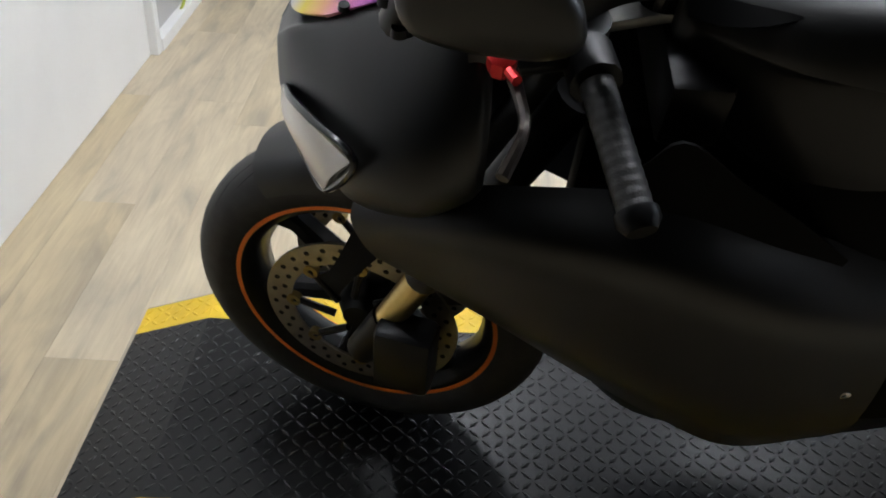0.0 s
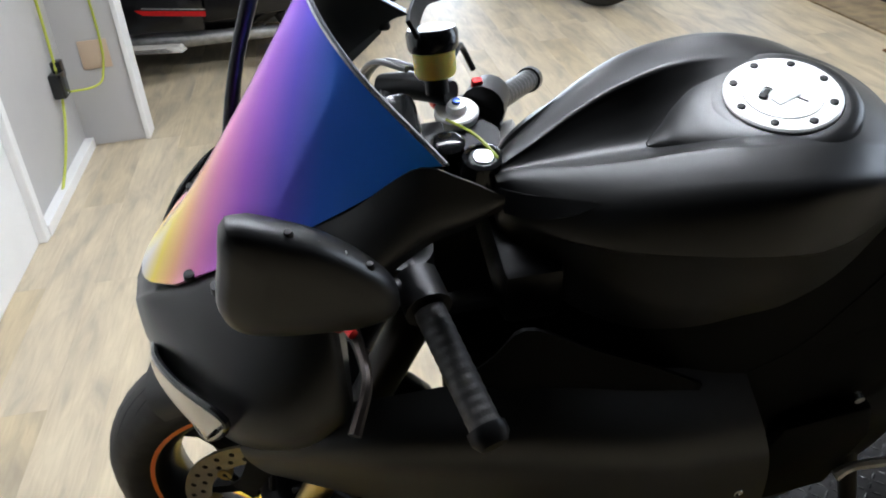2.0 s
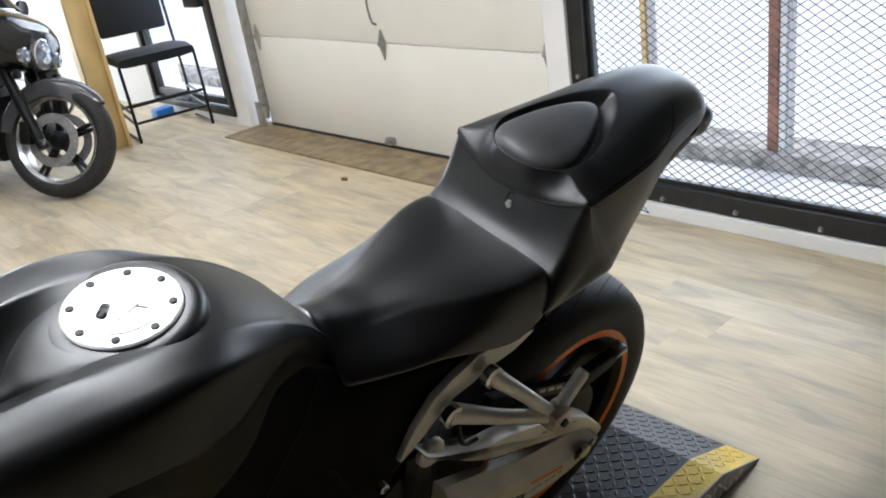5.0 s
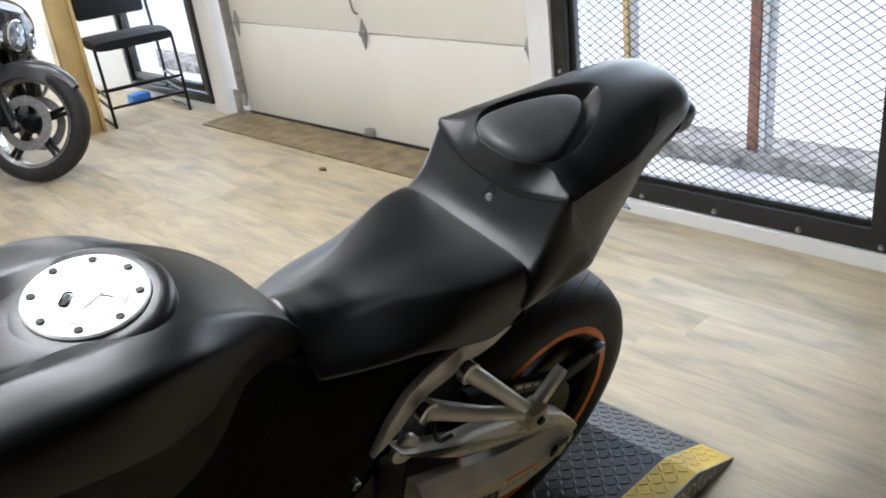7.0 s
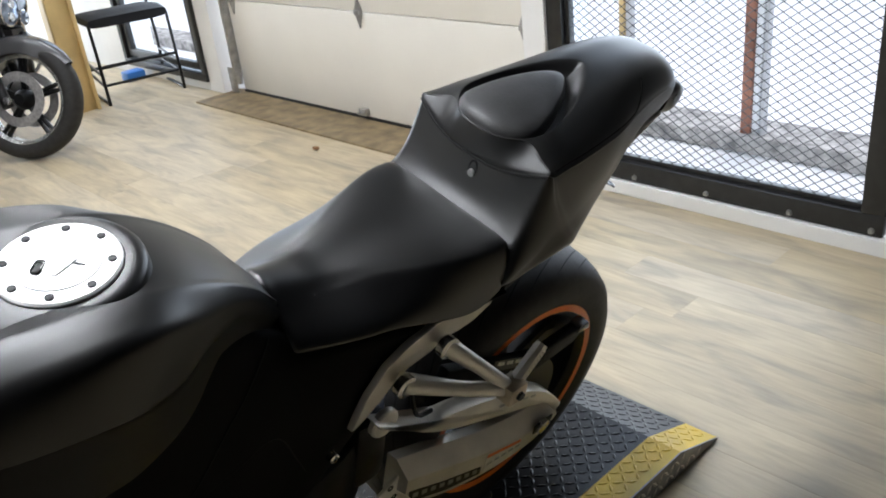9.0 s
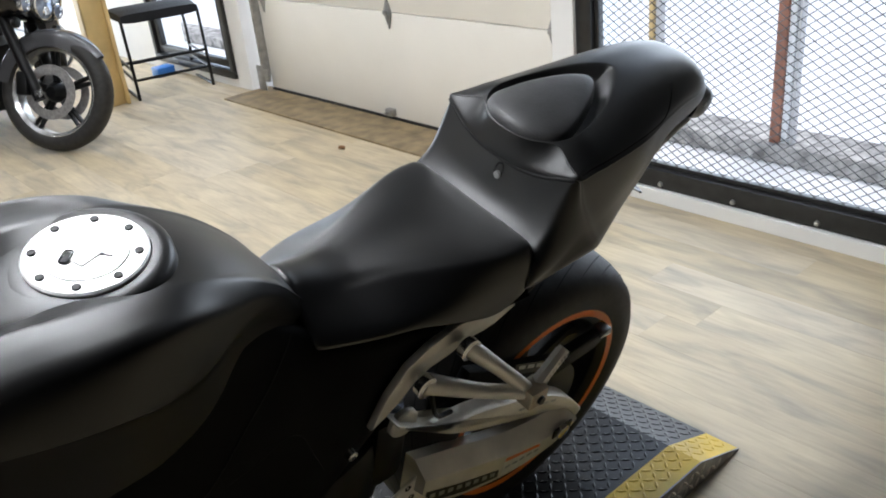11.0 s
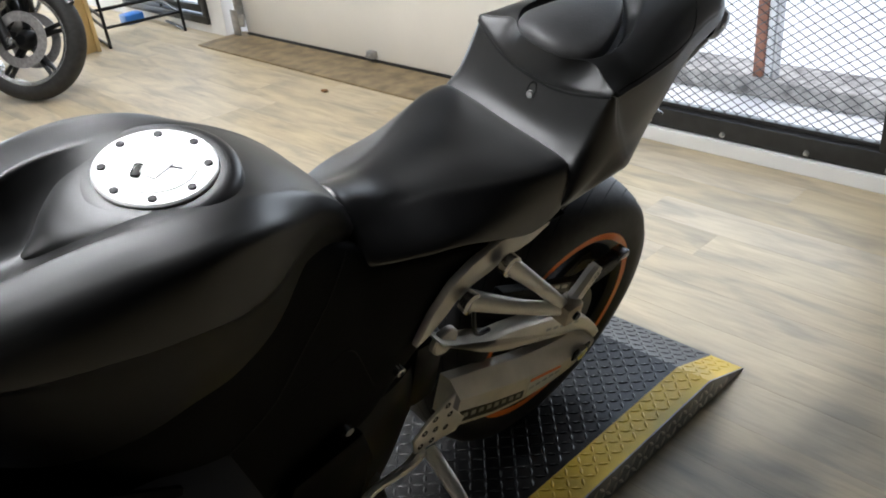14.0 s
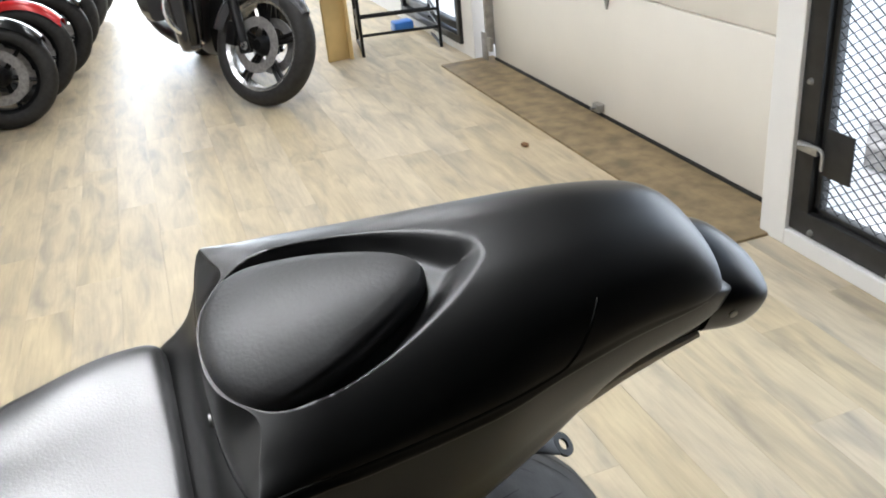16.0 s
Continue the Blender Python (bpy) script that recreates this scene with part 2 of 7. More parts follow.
def catmull(pts, n, closed=False):
    """n points along a smooth curve through pts."""
    p = [np.array(q, float) for q in pts]
    m = len(p)
    segs = m if closed else m - 1
    out = []
    for k in range(n):
        u = k / (n if closed else n - 1) * segs
        i = min(int(u), segs - 1)
        f = u - i
        if closed:
            a, b, c, d = p[(i - 1) % m], p[i % m], p[(i + 1) % m], p[(i + 2) % m]
        else:
            b, c = p[i], p[i + 1]
            a = p[i - 1] if i > 0 else 2 * b - c
            d = p[i + 2] if i + 2 < m else 2 * c - b
        out.append(0.5 * (2 * b + (c - a) * f + (2 * a - 5 * b + 4 * c - d) * f * f + (3 * b - a - 3 * c + d) * f ** 3))
    return out


def skin(bm, rings, closed=True, caps=True):
    vs = [[bm.verts.new(p) for p in r] for r in rings]
    n = len(vs[0])
    for a, b in zip(vs, vs[1:]):
        for k in range(n if closed else n - 1):
            j = (k + 1) % n
            bm.faces.new((a[k], a[j], b[j], b[k]))
    if caps and closed:
        bm.faces.new(vs[0][::-1])
        bm.faces.new(vs[-1])
    bmesh.ops.recalc_face_normals(bm, faces=bm.faces[:])
    return bm


def loft(sections, around=28, along=26):
    """sections: (y, [(x, z) from the top centre round the left side to the bottom centre]); mirrored, smooth both ways."""
    rings = []
    for y, half in sections:
        full = list(half) + [(-x, z) for x, z in half[-2:0:-1]]
        rings.append([(q[0], y, q[1]) for q in catmull(full, around, True)])
    cols = list(zip(*rings))
    smooth = [catmull(c, along) for c in cols]
    return skin(bmesh.new(), [list(r) for r in zip(*smooth)])


def loft_rings(rings, around=40, along=40):
    """rings: half sections of 3D points from the top centre to the bottom centre; mirrored, smooth both ways."""
    full = [catmull(list(h) + [(-x, y, z) for x, y, z in h[-2:0:-1]], around, True) for h in rings]
    smooth = [catmull(c, along) for c in zip(*full)]
    return skin(bmesh.new(), [list(r) for r in zip(*smooth)])


def tube(bm, pts, r, sides=10, smooth_n=0, caps=True):
    p = catmull(pts, smooth_n) if smooth_n else [np.array(q, float) for q in pts]
    rad = r if isinstance(r, (list, tuple)) else [r] * len(p)
    if smooth_n and isinstance(r, (list, tuple)):
        rad = [float(np.interp(i / (len(p) - 1), np.linspace(0, 1, len(r)), r)) for i in range(len(p))]
    rings = []
    ref = None
    for i, q in enumerate(p):
        d = p[min(i + 1, len(p) - 1)] - p[max(i - 1, 0)]
        d = d / (np.linalg.norm(d) + 1e-9)
        if ref is None:
            ref = np.cross(d, (0, 0, 1.0) if abs(d[2]) < 0.9 else (1.0, 0, 0))
        u = ref - d * (ref @ d)
        u /= np.linalg.norm(u) + 1e-9
        ref = u
        v = np.cross(d, u)
        rings.append([tuple(q + rad[i] * (math.cos(a) * u + math.sin(a) * v)) for a in np.linspace(0, 2 * math.pi, sides, endpoint=False)])
    skin(bm, rings, True, caps)
    return bm


def rod(a, b, r, sides=14):
    return tube(bmesh.new(), [a, b], r, sides)


def lathe(profile, axis_at, axis="x", steps=48, bm=None):
    """profile: (offset along the axis, radius), revolved round an axis through axis_at."""
    bm = bm or bmesh.new()
    rings = []
    for k in range(steps):
        a = 2 * math.pi * k / steps
        ring = []
        for o, r in profile:
            c, s = r * math.cos(a), r * math.sin(a)
            q = (o, c, s) if axis == "x" else ((c, o, s) if axis == "y" else (c, s, o))
            ring.append(tuple(np.add(q, axis_at)))
        rings.append(ring)
    vs = [[bm.verts.new(p) for p in r] for r in rings]
    n = len(profile)
    for k in range(steps):
        a, b = vs[k], vs[(k + 1) % steps]
        for j in range(n - 1):
            f = [a[j], a[j + 1], b[j + 1], b[j]]
            try:
                bm.faces.new(f)
            except ValueError:
                pass
    bmesh.ops.remove_doubles(bm, verts=bm.verts[:], dist=1e-6)
    bmesh.ops.recalc_face_normals(bm, faces=bm.faces[:])
    return bm


def shell(rows, thick, along=0, across=0):
    """A curved panel through rows of points, with thickness along its normals."""
    if across:
        rows = [catmull(r, across) for r in rows]
    if along:
        cols = [catmull(c, along) for c in zip(*rows)]
        rows = list(zip(*cols))
    g = np.array([[np.array(p) for p in r] for r in rows])
    du = np.gradient(g, axis=0)
    dv = np.gradient(g, axis=1)
    n = np.cross(du, dv)
    n /= np.linalg.norm(n, axis=2, keepdims=True) + 1e-9
    top, low = g + n * thick / 2, g - n * thick / 2
    bm = bmesh.new()
    a = [[bm.verts.new(p) for p in r] for r in top]
    b = [[bm.verts.new(p) for p in r] for r in low]
    nr, nc = g.shape[:2]
    for i in range(nr - 1):
        for j in range(nc - 1):
            bm.faces.new((a[i][j], a[i + 1][j], a[i + 1][j + 1], a[i][j + 1]))
            bm.faces.new((b[i][j], b[i][j + 1], b[i + 1][j + 1], b[i + 1][j]))
    edge = [(0, j) for j in range(nc)] + [(i, nc - 1) for i in range(1, nr)] + [(nr - 1, j) for j in range(nc - 2, -1, -1)] + [(i, 0) for i in range(nr - 2, 0, -1)]
    for p, q in zip(edge, edge[1:] + edge[:1]):
        bm.faces.new((a[p[0]][p[1]], b[p[0]][p[1]], b[q[0]][q[1]], a[q[0]][q[1]]))
    bmesh.ops.recalc_face_normals(bm, faces=bm.faces[:])
    return bm


def slab(outline, x0, x1, bevel=0.0):
    """A plate with the outline given as (y, z), from x0 to x1."""
    bm = bmesh.new()
    a = [bm.verts.new((x0, y, z)) for y, z in outline]
    b = [bm.verts.new((x1, y, z)) for y, z in outline]
    bm.faces.new(a)
    bm.faces.new(b[::-1])
    n = len(a)
    for k in range(n):
        j = (k + 1) % n
        bm.faces.new((a[k], b[k], b[j], a[j]))
    bmesh.ops.recalc_face_normals(bm, faces=bm.faces[:])
    if bevel:
        bmesh.ops.bevel(bm, geom=bm.edges[:], offset=bevel, segments=2, affect="EDGES", profile=0.5)
    return bm


def mirrored(bm):
    out = bm.copy()
    bmesh.ops.scale(out, vec=(-1, 1, 1), verts=out.verts[:])
    bmesh.ops.reverse_faces(out, faces=out.faces[:])
    return out


def moved(bm, m):
    bmesh.ops.transform(bm, matrix=m, verts=bm.verts[:])
    return bm


# ---- structure ----
WALL_Y, DOOR_Y, CEIL_Z = 1.81, 1.90, 3.0


def setting(name, bm, material, label, parent=None, smooth=False):
    ob = part(name, bm, material, parent, "", smooth)
    if parent is None:
        tagged(ob, label, name.split("_")[0], kind="structure")
    elif label:
        ob["label"] = label
    return ob


floor = setting("floor", boxes(((-9.6, -6.0, -0.20), (7.15, 1.795, -0.006)), ((-6.2, 1.795, -0.20), (7.15, 2.0, -0.007))), CONC, "wood-look vinyl plank floor in tan and grey")
ceiling = setting("ceiling", boxes(((-9.6, -6.0, CEIL_Z), (7.15, 2.0, CEIL_Z + 0.12))), CEIL, "plain dark showroom ceiling")

# the long outside wall with the exit door, the overhead door and the caged window
wall_north = setting("wall_north", boxes(
    ((-9.6, WALL_Y, 0), (-5.70, 2.05, CEIL_Z)),
    ((-5.70, WALL_Y, 0), (-4.46, 2.05, 0.055)),
    ((-4.46, WALL_Y, 0), (-4.28, 2.05, CEIL_Z), 0.004),
    ((-1.62, WALL_Y, 0), (-1.455, 2.05, CEIL_Z), 0.004),
    ((-1.455, WALL_Y, 0), (-0.09, 2.05, 0.055)),
    ((-0.09, WALL_Y, 0), (0.30, 2.05, CEIL_Z))), WHITE, "white painted block wall with door and window openings")
# unseen stretches of wall, darkened so the bike's black paint reflects less
wall_header = setting("wall_header", boxes(((-5.699, WALL_Y + 0.002, 2.15), (-4.461, 2.05, CEIL_Z)), ((-4.279, WALL_Y + 0.002, 2.40), (-1.621, 2.05, CEIL_Z)), ((-1.454, WALL_Y + 0.002, 2.30), (-0.091, 2.05, CEIL_Z))), DARKWALL, "wall over the openings, out of view, darkened to dim reflections")
wall_north_east = setting("wall_north_east", boxes(((0.3002, WALL_Y, 0), (7.15, 2.05, CEIL_Z))), DARKWALL, "plain unseen wall past the window, darkened to dim reflections")
wall_east = setting("wall_east", boxes(((7.0, -6.0, 0), (7.15, WALL_Y, CEIL_Z))), DARKWALL, "plain unseen end wall, darkened to dim reflections")
wall_west = setting("wall_west", boxes(((-9.6, -6.0, 0), (-9.45, -1.0, CEIL_Z)), ((-9.6, 1.3, 0), (-9.45, WALL_Y, CEIL_Z)), ((-9.6, -1.0, 2.35), (-9.45, 1.3, CEIL_Z)), ((-9.6, -1.0, 0), (-9.45, 1.3, 0.25))), WHITE, "white painted wall with a shop window")
wall_far_south = setting("wall_far_south", boxes(((-9.45, -6.0, 0), (7.0, -5.85, CEIL_Z))), WHITE, "plain white painted wall")
# white partition beside the platform
wall_south = setting("wall_south", boxes(((-2.045, -2.38, 0), (0.6, -2.225, CEIL_Z), 0.003)), WHITE, "bright white painted partition wall")
corner_trim = setting("trim_corner", boxes(((-2.09, -2.38, 0), (-2.0452, -2.195, CEIL_Z), 0.004)), WHITE, "white wall end trim")
# this wall lies in shadow; the grey tone carries that shade
wall_alcove = setting("wall_alcove", boxes(((-2.99, -2.40, 0), (-2.0902, -2.23, CEIL_Z))), GREYWALL, "grey wall behind the partition, its shade put into the colour")
baseboard = setting("baseboard", boxes(((-2.93, -2.2298, 0), (-2.0902, -2.19, 0.045), 0.003)), WHITE, "narrow white baseboard on the floor")
wall_stub = setting("wall_stub", boxes(((-3.05, -2.40, 0), (-2.95, -1.975, CEIL_Z), 0.003)), GREYWALL, "grey wall return")
stub_trim = setting("trim_stub", boxes(((-3.06, -1.9748, 0), (-2.935, -1.955, CEIL_Z), 0.003)), WHITE, "white end trim of the wall return")

sill_trim = setting("trim_sill", boxes(((-1.4568, 1.760, 0), (-0.05, 1.8095, 0.058), 0.004), ((-1.575, 1.760, 0), (-1.457, 1.8095, 2.45), 0.004)), WHITE, "white painted sill and jamb of the caged window")

# plywood strip before the overhead door
strip = setting("threshold_strip", boxes(((-4.27, 1.585, -0.004), (-1.53, 1.7948, 0.010), 0.003), ((-4.27, 1.795, -0.004), (-1.63, 1.92, 0.009))), PLY, "worn brown plywood threshold strip")


def garage_door():
    d = thing("overhead_door", "cream sectional overhead garage door, closed", "garage door")
    hs = (0.02, 0.60, 1.18, 1.76, 2.34)
    for a, b in zip(hs, hs[1:]):
        part("panel", boxes(((-4.17, DOOR_Y, a + 0.003), (-1.60, DOOR_Y + 0.045, b - 0.003), 0.006)), DOORM, d, smooth=True)
    part("bottom_seal", boxes(((-4.17, DOOR_Y - 0.004, 0.004), (-1.60, DOOR_Y + 0.05, 0.022), 0.004)), RUBBER, d)
    for x in (-4.10, -2.83, -1.68):
        for z in (0.60, 1.18):
            bm = bmesh.new()
            q = [(0, 0.075), (0.024, 0.02), (0.03, 0), (0.024, -0.02), (0, -0.085), (-0.024, -0.02), (-0.03, 0), (-0.024, 0.02)]
            a = [bm.verts.new((x + u, DOOR_Y - 0.002, z + v)) for u, v in q]
            b = [bm.verts.new((x + u, DOOR_Y - 0.010, z + v)) for u, v in q]
            bm.faces.new(a), bm.faces.new(b[::-1])
            for k in range(8):
                bm.faces.new((a[k], b[k], b[(k + 1) % 8], a[(k + 1) % 8]))
            bmesh.ops.recalc_face_normals(bm, faces=bm.faces[:])
            box(bm, (x - 0.022, DOOR_Y - 0.024, z - 0.012), (x + 0.022, DOOR_Y - 0.008, z + 0.012), 0.003)
            part("hinge", bm, GALV, d, "galvanised steel hinge")
    bm = bmesh.new()
    tube(bm, [(-2.86, DOOR_Y - 0.004, 0.70), (-2.86, DOOR_Y - 0.03, 0.72), (-2.875, DOOR_Y - 0.03, 0.80), (-2.86, DOOR_Y - 0.03, 0.87), (-2.86, DOOR_Y - 0.004, 0.88)], 0.006, 8, 18)
    part("pull_handle", bm, GALV, d)
    bm = boxes(((-2.92, DOOR_Y - 0.035, 0.035), (-2.86, DOOR_Y - 0.001, 0.075), 0.004))
    tube(bm, [(-2.89, DOOR_Y - 0.03, 0.055), (-2.89, DOOR_Y - 0.06, 0.055)], 0.008, 8)
    part("step_plate", bm, GALV, d, "small steel lift bracket")
    bm = boxes(((-4.205, DOOR_Y - 0.045, 0.10), (-4.175, DOOR_Y + 0.03, 2.40), 0.003), ((-4.26, DOOR_Y - 0.05, 0.0), (-4.17, DOOR_Y - 0.042, 0.17), 0.003), ((-4.17, DOOR_Y - 0.05, 0.07), (-4.12, DOOR_Y - 0.03, 0.15), 0.004))
    part("roller_track", bm, GALV, d, "galvanised vertical roller track")
    part("roller_track", boxes(((-1.66, DOOR_Y - 0.045, 0.0), (-1.625, DOOR_Y - 0.004, 2.40), 0.003)), GALV, d)
    return d


garage_door()


def expanded_mesh(bm, x0, x1, z0, z1, y, pitch=0.050, rise=0.0165, r=0.0020):
    """Diamond mesh: zigzag strands that touch at their peaks."""
    rows = int((z1 - z0) / rise)
    n = int((x1 - x0) / (pitch / 2))
    for j in range(rows):
        base = z0 + rise * (j + 0.5)
        up, low = [], []
        for i in range(n + 1):
            x = x0 + i * pitch / 2
            s = rise / 2 * (1 if (i + j) % 2 else -1)
            up.append((x, y, base + s))
        prev = None
        for x, yy, z in up:
            q = [bm.verts.new((x, yy - r * 1.6, z)), bm.verts.new((x, yy, z + r)), bm.verts.new((x, yy + r * 1.6, z)), bm.verts.new((x, yy, z - r))]
            if prev:
                for k in range(4):
                    bm.faces.new((prev[k], prev[(k + 1) % 4], q[(k + 1) % 4], q[k]))
            prev = q
    return bm


def caged_window():
    w = thing("window_1", "black framed expanded-metal security gate over the window", "window", kind="structure")
    x0, x1, z0, z1, y = -1.455, -0.095, 0.062, 2.28, WALL_Y - 0.002
    f, d = 0.075, 0.035
    for lo, hi in (((x0, y - d, z0), (x1, y, z0 + f)), ((x0, y - d, z1 - f), (x1, y, z1)), ((x0, y - d, z0 + f), (x0 + f, y, z1 - f)), ((x1 - f, y - d, z0 + f), (x1, y, z1 - f))):
        part("gate_frame", boxes((lo, hi, 0.003)), BLKFRAME, w)
    part("inner_angle", boxes(((x0 + f + 0.001, y - 0.012, z0 + f), (x0 + f + 0.022, y + 0.02, z1 - f), 0.002)), BLKFRAME, w)
    part("inner_angle", boxes(((x0 + f, y - 0.012, z0 + f + 0.001), (x1 - f, y + 0.02, z0 + f + 0.02), 0.002)), BLKFRAME, w)
    me = part("expanded_mesh", expanded_mesh(bmesh.new(), x0 + f - 0.01, x1 - f + 0.01, z0 + f - 0.01, 1.75, y - 0.004), BLKFRAME, w, "black expanded metal mesh", False)
    me["kind"] = "stuff"
    for x in (-1.355, -1.04, -0.725, -0.405, -0.13):
        part("bolt", lathe([(-0.012, 0), (-0.010, 0.008), (0, 0.011)], (x, y - d - 0.001, z0 + f * 0.26), "y", 10), GALV, w, "bare steel bolt head")
    for z in (0.55, 0.9, 1.3):
        part("bolt", lathe([(-0.012, 0), (-0.010, 0.008), (0, 0.011)], (x0 + 0.035, y - d - 0.001, z), "y", 10), GALV, w)
    # latch and its guard plate
    part("guard_plate", boxes(((x0 + f + 0.024, y - 0.020, 0.27), (x0 + f + 0.135, y - 0.012, 0.42), 0.003)), BLKFRAME, w, "black perforated guard plate")
    bm = boxes(((x0 + 0.015, y - d - 0.014, 0.335), (x0 + 0.10, y - d - 0.002, 0.365), 0.003))
    tube(bm, [(x0 + 0.02, y - d - 0.012, 0.35), (x0 + 0.06, y - d - 0.018, 0.36), (x0 + 0.12, y - d - 0.014, 0.36), (x0 + 0.125, y - d - 0.012, 0.30)], 0.006, 8, 14)
    part("latch", bm, GALV, w, "galvanised slide latch")
    return w


caged_window()


def exit_door():
    w = thing("door_1", "glazed exit door in a black steel frame", "door", kind="structure")
    x0, x1, z0, z1, y = -5.70, -4.46, 0.06, 2.13, WALL_Y - 0.001
    f = 0.05
    for lo, hi in (((x0, y - 0.02, z0), (x1, y + 0.06, z0 + f)), ((x0, y - 0.02, z1 - f), (x1, y + 0.06, z1)), ((x0, y - 0.02, z0 + f), (x0 + f, y + 0.06, z1 - f)), ((x1 - f, y - 0.02, z0 + f), (x1, y + 0.06, z1 - f))):
        part("door_frame", boxes((lo, hi, 0.003)), BLKFRAME, w)
    a0, a1, b0, b1 = x0 + f + 0.02, x1 - f - 0.025, z0 + f + 0.02, z1 - f - 0.02
    for lo, hi in (((a0, y, b0), (a1, y + 0.04, b0 + 0.05)), ((a0, y, b1 - 0.05), (a1, y + 0.04, b1)), ((a0, y, b0 + 0.05), (a0 + 0.05, y + 0.04, b1 - 0.05)), ((a1 - 0.04, y, b0 + 0.05), (a1, y + 0.04, b1 - 0.05))):
        part("stile", boxes((lo, hi, 0.002)), BLKFRAME, w)
    part("lock_box", boxes(((a1 - 0.20, y - 0.05, 0.80), (a1 - 0.005, y - 0.001, 1.06), 0.006)), BLKFRAME, w, "black lock guard box")
    bm = boxes(((a1 - 0.13, y - 0.075, 0.93), (a1 - 0.03, y - 0.051, 0.97), 0.004))
    part("latch", bm, GALV, w, "galvanised latch")
    return w


exit_door()

# outside: pale paving, a low kerb of stones, posts and the bright overcast distance
ground = setting("ground", boxes(((-60, 2.05, -0.40), (60, 90, -0.05))), SNOW, "pale paving outside the windows")
kerb = setting("kerb", boxes(((-60, 2.52, -0.05), (60, 2.78, 0.035), 0.012)), mat("grey_stone_kerb", (0.34, 0.33, 0.32), 0.85, 0, 16, 0.6, 0.5, 30), "rough grey stone kerb outside")
post = thing("porch_post", "red-brown wooden porch post with pale strips outside the window", "post")
part("timber", boxes(((-1.015, 2.55, 0.034), (-0.968, 2.61, 2.9), 0.004)), RUST, post)
part("pale_strip", boxes(((-0.966, 2.56, 0.034), (-0.935, 2.60, 2.9), 0.003)), SNOW, post, "pale painted strip")
part("pale_strip", boxes(((-0.928, 2.56, 0.034), (-0.912, 2.60, 2.9), 0.003)), CONC, post, "pale grey strip")
post = thing("porch_post", "pale painted porch post outside the window", "post")
part("timber", boxes(((-1.665, 2.55, 0.034), (-1.635, 2.61, 2.9), 0.004)), PINE, post)
part("pale_strip", boxes(((-1.632, 2.56, 0.034), (-1.605, 2.60, 2.9), 0.003)), CONC, post, "pale grey strip")


# self-lit sheet stands in for the bright outside and also lights the paving
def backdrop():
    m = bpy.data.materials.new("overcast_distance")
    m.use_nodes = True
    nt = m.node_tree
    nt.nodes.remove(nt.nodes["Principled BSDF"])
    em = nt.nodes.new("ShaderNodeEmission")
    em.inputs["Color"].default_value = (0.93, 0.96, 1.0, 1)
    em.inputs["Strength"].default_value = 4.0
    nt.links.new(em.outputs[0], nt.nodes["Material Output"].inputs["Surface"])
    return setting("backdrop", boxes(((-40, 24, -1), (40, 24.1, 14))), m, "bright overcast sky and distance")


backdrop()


# ---- ceiling lamps ----
def ceiling_light(x, y, watts, turn):
    c = thing("ceiling_light", "white ceiling light with a frosted tube cover", "ceiling light", pose(x, y, CEIL_Z, 0, 0, turn), "ceiling lights")
    part("housing", boxes(((-0.62, -0.08, -0.05), (0.62, 0.08, -0.001), 0.006)), WHITE, c)
    m = bpy.data.materials.new("tube_cover")
    m.use_nodes = True
    b = m.node_tree.nodes["Principled BSDF"]
    b.inputs["Base Color"].default_value = (0.9, 0.9, 0.9, 1)
    b.inputs["Emission Color"].default_value = (0.97, 0.98, 1.0, 1)
    b.inputs["Emission Strength"].default_value = 3.0
    part("diffuser", boxes(((-0.60, -0.06, -0.075), (0.60, 0.06, -0.0505), 0.01)), m, c)
    sx, sy = (0.12, 1.2) if turn else (1.2, 0.12)
    area_lamp("tube_light", (x, y, CEIL_Z - 0.085), (x, y, 0), sx, sy, watts, (0.985, 0.99, 1.0))


for lx, ly, watts, turn in ((-3.3, -0.9, 30, 0), (-3.3, 0.9, 30, 0), (-6.0, -0.4, 32, 0), (-6.0, 1.0, 32, 0), (-0.85, -0.35, 62, 90), (-0.70, -1.62, 30, 90)):
    ceiling_light(lx, ly, watts, turn)


# ---- platform ----
PX0, PX1, PY0, PY1, PZ, RAMP = -0.66, -0.025, -1.815, 0.645, 0.062, 0.16


